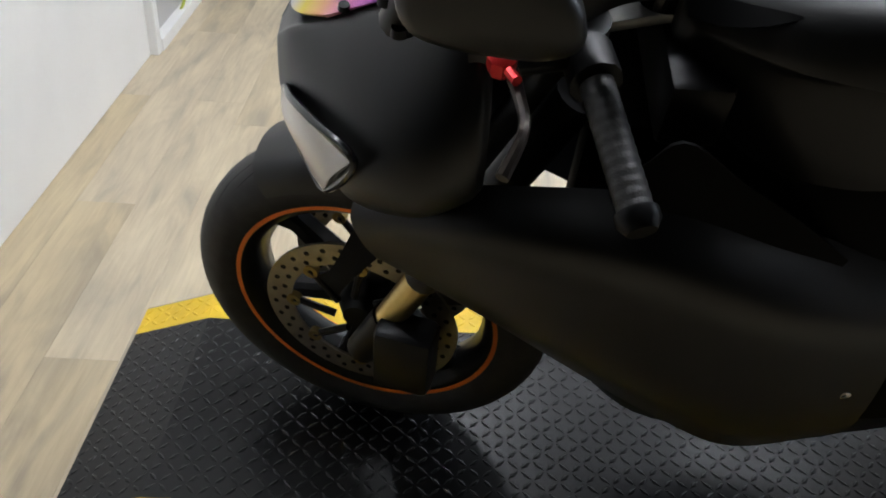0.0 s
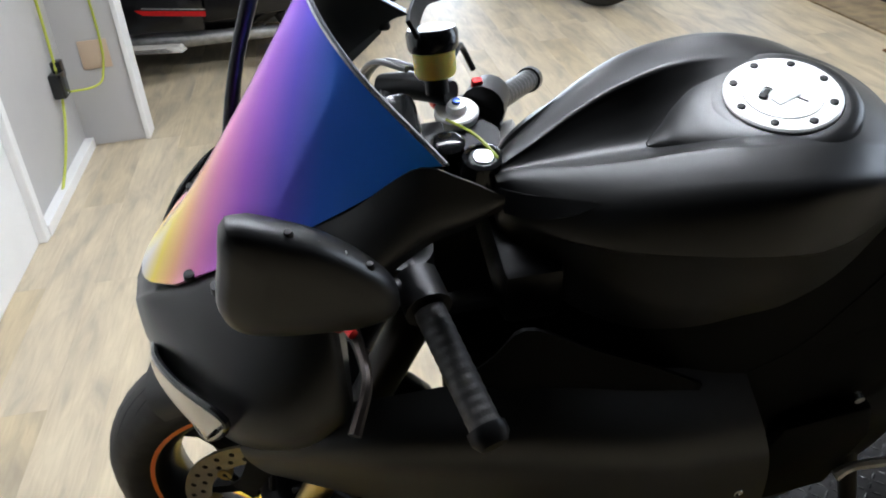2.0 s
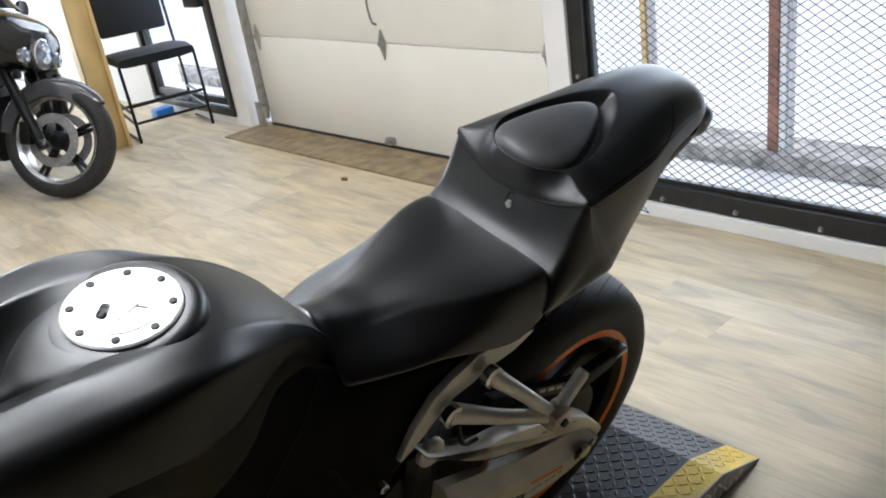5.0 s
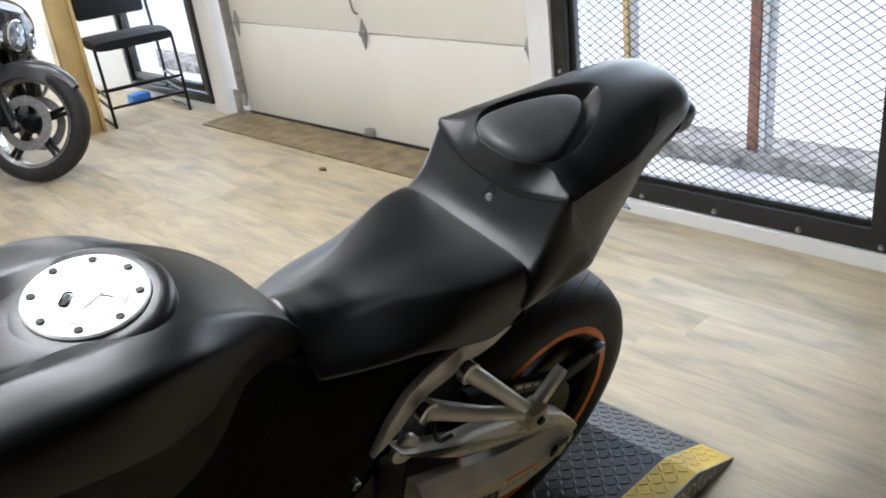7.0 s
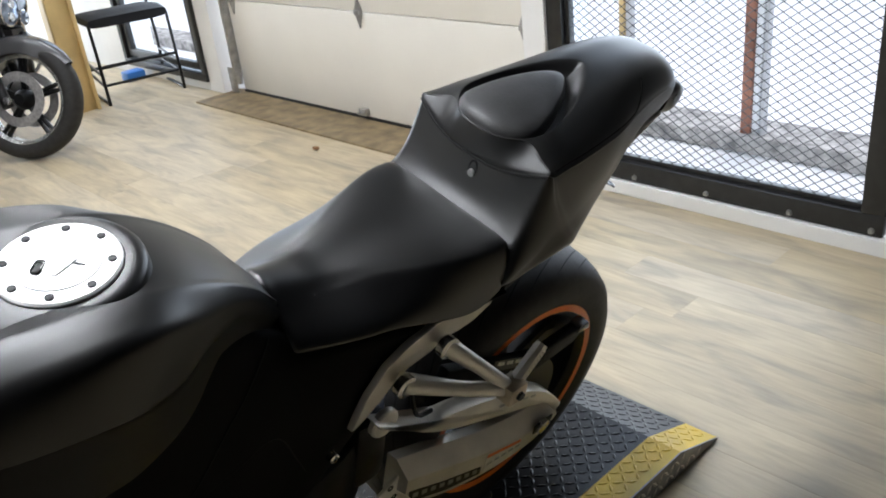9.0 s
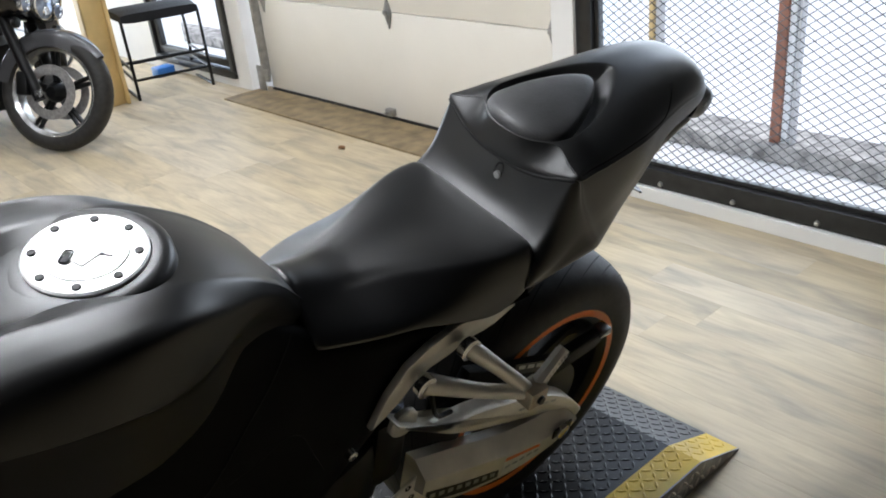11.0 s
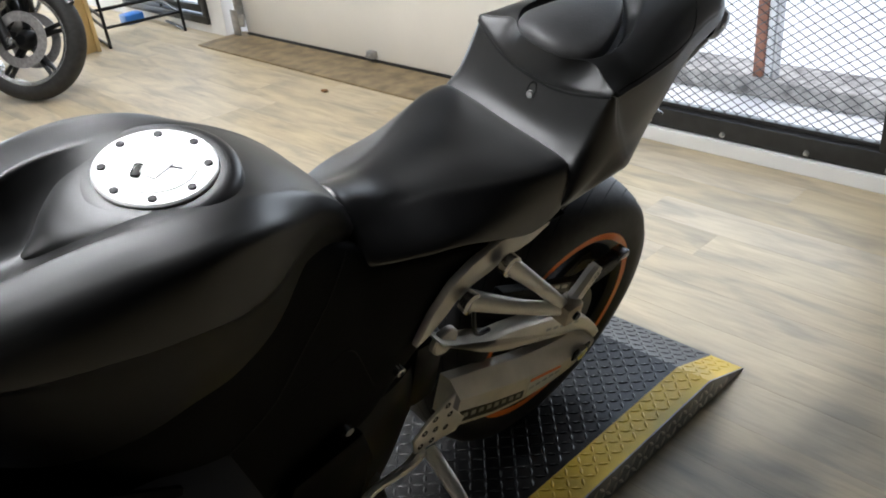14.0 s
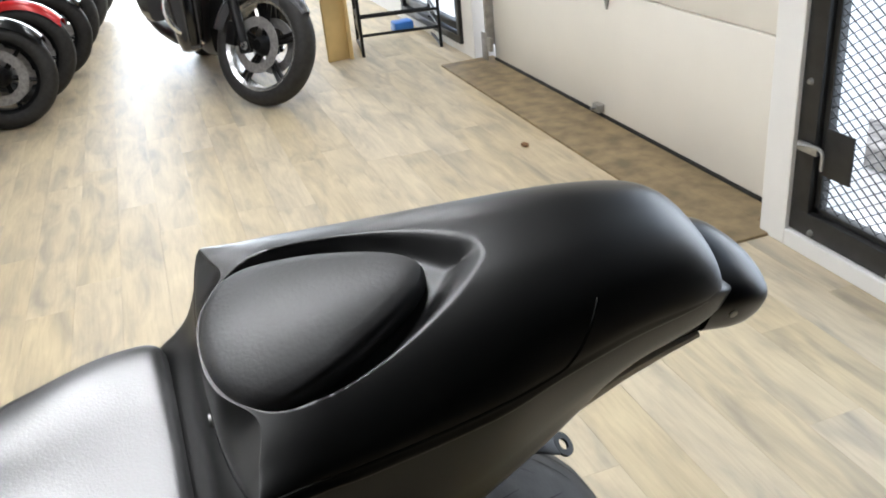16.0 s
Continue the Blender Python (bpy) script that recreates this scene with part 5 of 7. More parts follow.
    for a in np.radians(np.linspace(58, 140, 12)):
        r, w = FR + 0.022, 0.070 * (0.62 + 0.38 * math.sin(min(math.pi, max(0, (a - 0.1) * 1.5))))
        c = np.array(FRONT) + np.array((0, -math.cos(a), math.sin(a))) * r
        nrm = np.array((0, -math.cos(a), math.sin(a)))
        rows.append([tuple(c + np.array((w * u, 0, 0)) - nrm * d) for u, d in ((-1, 0.058), (-0.96, 0.03), (-0.7, 0.010), (0, 0), (0.7, 0.010), (0.96, 0.03), (1, 0.058))])
    part("front_mudguard", moved(shell(rows, 0.004, 26, 19), TURN), MATTE, b, "matte black front mudguard")
    for s in (1, -1):
        x = 0.105 * s
        lo = np.array((x, -1.415 + 0.03, 0.285))
        d = np.array((0, math.sin(RAKE), math.cos(RAKE)))
        part("fork_lower", moved(rod(lo - d * 0.03, lo + d * 0.075, 0.027), TURN), BLACKM, b)
        part("fork_tube", moved(rod(lo + d * 0.075, lo + d * 0.19, 0.0235), TURN), GOLD, b, "gold fork tube")
        part("fork_upper", moved(rod(lo + d * 0.19, lo + d * (0.66 if s < 0 else 0.58), 0.0265), TURN), BLACKM, b)
        if s < 0:
            top = (-0.139, -1.106, 0.920)
            cap = part("fork_cap", lathe([(-0.03, 0.026), (0.0, 0.026), (0.002, 0.0275), (0.007, 0.0275), (0.009, 0.025), (0.009, 0.013), (0.018, 0.0115), (0.020, 0.006), (0.020, 0)], top, "z", 28), CAPM, b, "bright anodised fork cap")
            part("preload_adjuster", lathe([(0.020, 0), (0.020, 0.0055), (0.0235, 0.0055), (0.024, 0.003), (0.024, 0)], top, "z", 8), mat("blue_anodised", (0.05, 0.10, 0.40), 0.3, 0.8), cap)
        # caliper and its shield
        part("brake_caliper", moved(boxes(((x - 0.055 if s < 0 else x - 0.005, -1.365, 0.245), (x + 0.005 if s < 0 else x + 0.055, -1.275, 0.375), 0.012)), TURN), BLACKM, b, "black radial brake caliper")
        g = shell([[(x + 0.022 * s, -1.455, 0.435), (x + 0.030 * s, -1.43, 0.47), (x + 0.030 * s, -1.40, 0.55), (x + 0.02 * s, -1.375, 0.61)], [(x + 0.034 * s, -1.42, 0.42), (x + 0.040 * s, -1.395, 0.47), (x + 0.038 * s, -1.35, 0.54), (x + 0.03 * s, -1.30, 0.60)]], 0.004, 8, 12)
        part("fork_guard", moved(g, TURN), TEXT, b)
        # clip-on bar, grip, lever
        if s > 0:
            a0, a1, a2 = np.array((0.100, -1.205, 0.950)), np.array((0.172, -1.192, 0.949)), np.array((0.288, -1.162, 0.918))
            lv = [(0.172, -1.271, 0.966), (0.215, -1.262, 0.968), (0.258, -1.260, 0.972), (0.298, -1.276, 0.960)]
        else:
            a0, a1, a2 = np.array((-0.100, -1.090, 0.905)), np.array((-0.195, -1.052, 0.882)), np.array((-0.332, -0.962, 0.806))
            lv = [(-0.20, -1.11, 0.88), (-0.24, -1.11, 0.855), (-0.28, -1.08, 0.83), (-0.32, -1.04, 0.80)]
        part("handlebar", rod(a0, a1, 0.013), BLACKM, b, "black clip-on bar")
        sw = a0 + (a1 - a0) * 0.45
        part("switch_housing", tube(bmesh.new(), [sw, a1], 0.024, 12), BLACKM, b)
        part("bar_clamp", tube(bmesh.new(), [a0 - np.array((0, 0, 0.02)), a0 + np.array((0, 0, 0.012))], 0.030, 18), BLACKM, b)
        gp = [a1 + (a2 - a1) * t for t in np.linspace(0, 1, 48)]
        part("grip", tube(bmesh.new(), gp, [0.0154 + 0.0005 * ((i // 2) % 2) for i in range(48)], 16), GRIPM, b, "ribbed black rubber grip")
        part("bar_end", tube(bmesh.new(), [a2, a2 + (a2 - a1) * 0.08, a2 + (a2 - a1) * 0.15], [0.0190, 0.0190, 0.013], 16), BLACKM, b)
        part("lever", tube(bmesh.new(), lv, [0.008, 0.0055, 0.005, 0.006], 8, 20), WORN, b, "worn dark alloy lever")
        part("lever_perch", rod(np.array(lv[0]), a0 + (a1 - a0) * 0.5, 0.012), BLACKM, b)
        ad = part("lever_adjuster", lathe([(-0.010, 0), (-0.010, 0.011), (-0.004, 0.013), (0.006, 0.013), (0.010, 0.008), (0.010, 0)], tuple(np.array(lv[0]) + np.array((0.012 * s, -0.006, 0.010))), "z", 8), REDA, b, "red anodised lever adjuster")
        part("adjuster_tab", rod(np.array(lv[0]) + np.array((0.012 * s, -0.006, 0.010)), np.array(lv[0]) + np.array((0.036 * s, 0.006, 0.012)), 0.005, 8), REDA, ad)
    # top yoke, ignition, brake fluid bottle
    yk = slab([(-1.16, 0.862), (-1.06, 0.905), (-1.055, 0.893), (-1.155, 0.85)], -0.125, 0.040, 0.003)
    part("top_yoke", moved(yk, TURN), GALV, b, "silver-grey top yoke")
    part("stem_nut", moved(lathe([(0, 0.022), (0.016, 0.020), (0.016, 0)], (0, -1.10, 0.888), "z", 6), TURN), STEEL, b)
    ign = part("ignition_lock", lathe([(-0.03, 0.028), (0.012, 0.027), (0.024, 0.023), (0.026, 0.018), (0.023, 0.016), (0.023, 0)], (-0.022, -1.098, 0.930), "z", 24), GLOSS, b, "black ignition lock")
    part("key_barrel", lathe([(0.023, 0.012), (0.0255, 0.011), (0.0255, 0)], (-0.022, -1.098, 0.930), "z", 18), STEEL, ign, "bright key barrel")
    part("cable_knob", lathe([(-0.04, 0.016), (0.0, 0.020), (0.010, 0.020), (0.014, 0.014), (0.014, 0)], (-0.052, -1.132, 0.945), "z", 16), GLOSS, b)
    part("clip_bracket", boxes(((-0.100, -1.168, 0.925), (-0.055, -1.130, 0.950), 0.005)), BLACKM, b)
    tilt = Matrix.Translation((-0.148, -1.128, 0.975)) @ Matrix.Rotation(radians(-24), 4, "Y")
    bottle = part("fluid_bottle", moved(lathe([(0, 0), (0, 0.021), (0.005, 0.0245), (0.030, 0.0255), (0.034, 0.0255), (0.034, 0)], (0, 0, 0), "z", 36), tilt), FLUID, b, "amber brake fluid bottle")
    part("bottle_cap", moved(lathe([(0.031, 0.0275), (0.034, 0.0295), (0.040, 0.0305), (0.052, 0.0305), (0.057, 0.0275), (0.058, 0.0)], (0, 0, 0), "z", 36), tilt), GLOSS, bottle, "black screw cap")
    part("bottle_stem", moved(lathe([(-0.020, 0.014), (0.001, 0.014)], (0, 0, 0), "z", 14), tilt), BLACKM, bottle)
    cyl = part("master_cylinder", tube(bmesh.new(), [(-0.222, -1.186, 0.915), (-0.188, -1.150, 0.935), (-0.150, -1.110, 0.945)], [0.016, 0.018, 0.016], 12, 8), BLACKM, b, "black brake master cylinder")
    part("brake_switch", boxes(((-0.228, -1.192, 0.885), (-0.188, -1.158, 0.925), 0.005)), BLACKM, cyl)
    part("throttle_housing", tube(bmesh.new(), [(-0.150, -1.072, 0.915), (-0.195, -1.052, 0.900)], [0.029, 0.027], 16), BLACKM, b)
    part("kill_switch", boxes(((-0.180, -1.080, 0.930), (-0.168, -1.066, 0.943), 0.003)), REDA, b, "small red kill switch")
    hose = mat("sleeved_hose", (0.10, 0.10, 0.10), 0.3)
    for o in (0.0, 0.010):
        part("brake_hose", tube(bmesh.new(), [(-0.165, -1.150 - o, 0.978), (-0.205, -1.185 - o, 0.965), (-0.238, -1.206 - o, 0.915), (-0.235, -1.206 - o, 0.875), (-0.190, -1.190 - o * 0.5, 0.850), (-0.12, -1.16, 0.845)], 0.0042, 8, 30), hose, b)
    # black block added to close off the view down to the floor
    part("air_duct", boxes(((0.03, -1.165, 0.60), (0.07, -1.00, 0.80), 0.012)), TEXT, b)
    part("cable_loop", tube(bmesh.new(), [(-0.175, -1.110, 0.965), (-0.205, -1.090, 0.972), (-0.231, -1.080, 0.950), (-0.232, -1.066, 0.915)], 0.004, 8, 20), BLACKM, b)
    part("yellow_wire", tube(bmesh.new(), [(-0.10, -1.125, 0.948), (-0.055, -1.100, 0.958), (-0.01, -1.078, 0.950), (0.012, -1.070, 0.935)], 0.0019, 6, 14), CORD, b, "thin yellow wire")
    part("dash", boxes(((-0.075, -1.215, 0.965), (0.075, -1.165, 1.02), 0.012)), GLOSS, b, "black instrument panel")
    part("frame_head", boxes(((-0.10, -1.10, 0.80), (0.10, -1.03, 0.885), 0.012)), BLACKM, b)


bike_front(bike)


def bike_rear(b):
    """Subframe plates, pegs, swingarm and chain side."""
    part("subframe_plate", slab([(-0.479, 0.635), (-0.454, 0.688), (-0.421, 0.729), (-0.385, 0.748), (-0.329, 0.763), (-0.294, 0.758), (-0.254, 0.745), (-0.208, 0.739), (-0.249, 0.722), (-0.277, 0.719), (-0.305, 0.721), (-0.337, 0.709), (-0.378, 0.703), (-0.403, 0.690), (-0.427, 0.666), (-0.456, 0.645)], 0.122, 0.136, 0.003), ALLOY, b, "bare alloy subframe plate")
    pt, pl, pj, pe = (0.150, -0.327, 0.732), (0.150, -0.405, 0.703), (0.212, -0.226, 0.622), (0.208, -0.160, 0.676)
    hang = part("peg_hanger", tube(bmesh.new(), [pt, tuple((np.array(pt) + np.array(pj)) / 2 + np.array((0.004, 0, 0.004))), pj], [0.0155, 0.0115, 0.0125], 12, 14), ALLOY, b, "bare alloy footpeg hanger")
    part("hanger_arm", tube(bmesh.new(), [pl, tuple((np.array(pl) + np.array(pj)) / 2 + np.array((0.004, 0, -0.002))), pj], [0.0165, 0.0120, 0.0120], 12, 14), ALLOY, hang)
    for p in (pt, pl):
        part("hanger_bolt", lathe([(0.0, 0.0175), (0.013, 0.018), (0.0155, 0.0125), (0.004, 0.0115), (0.004, 0)], p, "x", 18), STEEL, hang)
    part("peg_pivot", boxes(((0.196, -0.246, 0.605), (0.232, -0.206, 0.642), 0.006)), PEGM, hang, "worn beige metal peg pivot")
    part("pivot_screw", lathe([(0, 0.008), (0.005, 0.007), (0.005, 0)], (0.232, -0.226, 0.624), "x", 12), BLACKM, hang)
    peg = part("footpeg", tube(bmesh.new(), [pj, pe], [0.013, 0.010], 8), ALLOY, hang, "grooved alloy footpeg")
    d = np.array(pe) - np.array(pj)
    for k in range(9):
        c = np.array(pj) + d * (0.22 + 0.085 * k)
        part("peg_rib", boxes((tuple(c - np.array((0.0115, 0.003, 0.003))), tuple(c + np.array((0.0115, 0.003, 0.003))), 0.001)), ALLOY, peg)
    part("pivot_cover", lathe([(0.0, 0.026), (0.008, 0.026), (0.011, 0.023), (0.011, 0)], (0.122, -0.408, 0.597), "x", 24), ALLOY, b, "round alloy pivot cover")
    part("cable_tie", tube(bmesh.new(), [(0.150, -0.385, 0.690), (0.150, -0.375, 0.64), (0.150, -0.36, 0.60), (0.15, -0.33, 0.59)], 0.004, 6, 12), BLACKM, b)
    # swingarm: upper brace and deep lower beam
    crown = [(-0.438, 0.628), (-0.392, 0.592), (-0.340, 0.549), (-0.265, 0.530), (-0.178, 0.498), (-0.075, 0.448), (0.003, 0.394), (0.050, 0.345), (0.081, 0.305)]
    belly = [(0.066, 0.290), (0.042, 0.322), (0.012, 0.352), (-0.049, 0.384), (-0.119, 0.416), (-0.191, 0.450), (-0.257, 0.482), (-0.318, 0.520), (-0.380, 0.572), (-0.430, 0.612)]
    arm = part("swingarm", slab([tuple(q) for q in catmull(crown, 22)] + [tuple(q) for q in catmull(belly, 22)], 0.112, 0.146, 0.004), ALLOY, b, "bare alloy braced swingarm")
    ridge = catmull([(-0.352, 0.446), (-0.234, 0.394), (-0.126, 0.346), (-0.016, 0.314), (0.060, 0.304), (0.083, 0.300)], 20)
    fold = catmull([(-0.352, 0.420), (-0.225, 0.360), (-0.113, 0.310), (-0.001, 0.276), (0.060, 0.272), (0.080, 0.272)], 20)
    under = catmull([(-0.354, 0.350), (-0.234, 0.288), (-0.112, 0.248), (-0.005, 0.236), (0.045, 0.248), (0.072, 0.262)], 20)
    rows = [[(0.090, y, z - 0.004) for y, z in ridge], [(0.112, y, z) for y, z in ridge], [(0.139, y, z + 0.005) for y, z in fold], [(0.1435, y, z) for y, z in fold], [(0.1435, y, z) for y, z in under], [(0.136, y, z - 0.005) for y, z in under], [(0.090, y, z - 0.005) for y, z in under]]
    part("lower_beam", skin(bmesh.new(), [list(r) for r in zip(*rows)]), ALLOY, arm)
    st = part("warning_sticker", slab([(-0.138, 0.316), (-0.075, 0.293), (-0.030, 0.280), (-0.034, 0.242), (-0.075, 0.244), (-0.140, 0.262)], 0.1425, 0.1441), STICKER, arm, "pale warning sticker")
    part("sticker_line", slab([(-0.136, 0.302), (-0.136, 0.311), (-0.034, 0.278), (-0.034, 0.270)], 0.1440, 0.1447), ORANGE, st)
    for k in range(5):
        y = -0.132 + 0.021 * k
        part("sticker_text", slab([(y, 0.277 - 0.004 * k), (y, 0.283 - 0.004 * k), (y + 0.014, 0.280 - 0.004 * k), (y + 0.014, 0.274 - 0.004 * k)], 0.1440, 0.1446), GALV, st)
    part("lettering_plate", slab([(-0.345, 0.385), (-0.258, 0.338), (-0.150, 0.288), (-0.150, 0.266), (-0.243, 0.300), (-0.345, 0.354)], 0.1425, 0.1441), BLACKM, arm)
    for k in range(8):
        y = -0.335 + 0.023 * k
        z = float(np.interp(y, [-0.345, -0.243, -0.150], [0.369, 0.319, 0.277]))
        part("lettering_bar", slab([(y, z - 0.005), (y, z + 0.007), (y + 0.013, z + 0.001), (y + 0.013, z - 0.010)], 0.1440, 0.1447), GALV, arm)
    for k in range(5):
        y, z = -0.14 + 0.024 * k, 0.452 - 0.0105 * k
        part("engraved_bar", slab([(y, z), (y, z + 0.006), (y + 0.015, z), (y + 0.015, z - 0.006)], 0.1455, 0.1466), GALV, arm)
    part("chain_adjuster", slab([(0.005, 0.262), (0.005, 0.288), (0.060, 0.286), (0.058, 0.258)], 0.1425, 0.147, 0.002), BLACKM, arm)
    part("axle_nut", lathe([(0.142, 0.018), (0.152, 0.018), (0.154, 0.010), (0.154, 0)], (0, 0.03, 0.272), "x", 6), STEEL, arm)
    part("swingarm_side", mirrored(slab([(-0.42, 0.56), (-0.2, 0.48), (0.07, 0.33), (0.07, 0.26), (-0.2, 0.30), (-0.42, 0.38)], 0.105, 0.145, 0.008)), BLACKM, arm)
    part("swingarm_cross", boxes(((-0.10, -0.43, 0.40), (0.10, -0.36, 0.56), 0.02)), BLACKM, arm)
    # sprocket, chain guard, hugger
    part("sprocket", lathe([(0.088, 0.035), (0.088, 0.105), (0.094, 0.108), (0.094, 0.035)], REAR, "x", 44), BLACKM, b, "dark worn rear sprocket")
    part("chain_run", tube(bmesh.new(), [(0.092, 0.0, 0.425), (0.085, -0.2, 0.48), (0.08, -0.44, 0.50)], 0.010, 6), BLACKM, b)
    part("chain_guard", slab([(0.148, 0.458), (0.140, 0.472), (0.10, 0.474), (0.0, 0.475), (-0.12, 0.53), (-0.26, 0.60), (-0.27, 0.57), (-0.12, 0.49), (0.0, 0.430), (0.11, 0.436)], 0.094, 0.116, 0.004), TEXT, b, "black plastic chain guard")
    part("guard_tip", slab([(0.152, 0.455), (0.146, 0.476), (0.118, 0.478), (0.112, 0.462)], 0.092, 0.120, 0.003), GREYP, b)
    part("guard_label", slab([(-0.14, 0.545), (-0.05, 0.50), (-0.055, 0.478), (-0.145, 0.522)], 0.1162, 0.1170), BLACKM, b)
    for k in range(3):
        part("label_bar", slab([(-0.13 + 0.026 * k, 0.536 - 0.013 * k), (-0.112 + 0.026 * k, 0.527 - 0.013 * k), (-0.113 + 0.026 * k, 0.519 - 0.013 * k), (-0.131 + 0.026 * k, 0.528 - 0.013 * k)], 0.1171, 0.1176), GALV, b)
    # heel plate, rider peg, shifter, side stand
    heel = part("heel_plate", slab([(-0.403, 0.508), (-0.405, 0.470), (-0.367, 0.415), (-0.384, 0.392), (-0.427, 0.403), (-0.480, 0.412), (-0.488, 0.451), (-0.455, 0.481)], 0.163, 0.169, 0.002), ALLOY, b, "drilled alloy heel plate")
    for k, (y, z) in enumerate(((-0.42, 0.49), (-0.445, 0.475), (-0.41, 0.46), (-0.44, 0.445), (-0.465, 0.455), (-0.415, 0.43), (-0.445, 0.42), (-0.47, 0.425))):
        part("heel_hole", lathe([(0.1685, 0), (0.1698, 0.0058), (0.1685, 0.0062)], (0, y, z), "x", 10), GROOVE, heel)
    part("rider_footpeg", tube(bmesh.new(), [(0.165, -0.44, 0.385), (0.225, -0.45, 0.375), (0.262, -0.455, 0.365)], [0.013, 0.013, 0.011], 10, 10), ALLOY, b, "knurled alloy rider footpeg")
    part("gear_lever", tube(bmesh.new(), [(0.165, -0.46, 0.400), (0.175, -0.50, 0.405), (0.175, -0.57, 0.41), (0.18, -0.60, 0.40)], [0.011, 0.009, 0.007, 0.009], 8, 18), ALLOY, b, "bare alloy gear lever")
    part("side_stand", tube(bmesh.new(), [(0.11, -0.52, 0.33), (0.19, -0.50, 0.16), (0.235, -0.49, 0.065)], [0.016, 0.013, 0.012], 10, 14), BLACKM, b, "black side stand")
    part("stand_foot", boxes(((0.205, -0.52, 0.056), (0.275, -0.46, 0.066), 0.003)), BLACKM, b)
    for p in ((0.140, -0.519, 0.626),):
        part("frame_bolt", lathe([(0, 0.009), (0.010, 0.008), (0.011, 0.004), (0.008, 0.004), (0.008, 0)], p, "x", 14), STEEL, b, "bright steel frame bolt")
    part("frame_bolt", lathe([(0, 0.008), (0.010, 0.007), (0.010, 0)], (0.158, -0.626, 0.60), "x", 14), STEEL, b)
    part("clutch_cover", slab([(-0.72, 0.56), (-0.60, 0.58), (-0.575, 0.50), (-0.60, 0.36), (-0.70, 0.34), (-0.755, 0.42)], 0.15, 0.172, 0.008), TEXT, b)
    part("shock_spring", tube(bmesh.new(), [(0.03 * math.cos(a), -0.33 + 0.03 * math.sin(a), 0.42 + 0.012 * a / 2) for a in np.linspace(0, 2 * math.pi * 5, 80)], 0.006, 6), mat("blue_shock_spring", (0.25, 0.30, 0.42), 0.3, 0.6), b, "pale blue shock spring")

    part("undertray_edge", tube(bmesh.new(), [(0.070, 0.135, 0.812), (0.065, 0.185, 0.845), (0.060, 0.235, 0.862), (0.054, 0.29, 0.868)], [0.004, 0.007, 0.007, 0.004], 8, 16), ALLOY, b, "silver strip along the undertray edge")


bike_rear(bike)


# ---- other motorcycles ----
ROTOR = mat("grey_brake_rotor", (0.40, 0.39, 0.38), 0.38, 0.7, 60, 0.25)
POLISH = mat("polished_alloy_rim", (0.62, 0.62, 0.61), 0.24, 0.85, 20, 0.08)


def plain_wheel(parent, c, r, w, rim_r, m, rim_mat, spokes=5, paired=False, disc=True):
    tyre = part("tyre", moved(lathe(tyre_profile(r, w, rim_r - 0.004), c, "x", 48), m), RUBBER, parent, "black tyre")
    h = w * 0.36
    rim = part("rim", moved(lathe([(-h, rim_r + 0.006), (-h - 0.002, rim_r - 0.004), (-h + 0.012, rim_r - 0.024), (h - 0.012, rim_r - 0.024), (h + 0.002, rim_r - 0.004), (h, rim_r + 0.006), (0, rim_r - 0.008), (-h, rim_r + 0.006)], c, "x", 48), m), rim_mat, parent, "wheel rim")
    for k in range(spokes):
        for o in ((-0.11, 0.11) if paired else (0.0,)):
            a = 2 * math.pi * k / spokes + 0.25
            p0 = np.array(c) + 0.04 * np.array((0, math.cos(a + o), math.sin(a + o)))
            p1 = np.array(c) + (rim_r - 0.018) * np.array((0, math.cos(a + o * 0.7), math.sin(a + o * 0.7)))
            part("spoke", moved(tube(bmesh.new(), [p0, p1], [0.017, 0.012], 6), m), BLACKM, rim)
    part("hub", moved(lathe([(-0.07, 0), (-0.07, 0.03), (-0.03, 0.055), (0.03, 0.055), (0.07, 0.03), (0.07, 0)], c, "x", 20), m), BLACKM, rim)
    if disc:
        for s in (1, -1):
            part("brake_disc", moved(lathe([(s * 0.066, 0.098), (s * 0.066, 0.150), (s * 0.070, 0.150), (s * 0.070, 0.098), (s * 0.066, 0.098)], c, "x", 36), m), ROTOR, parent, "steel brake disc")


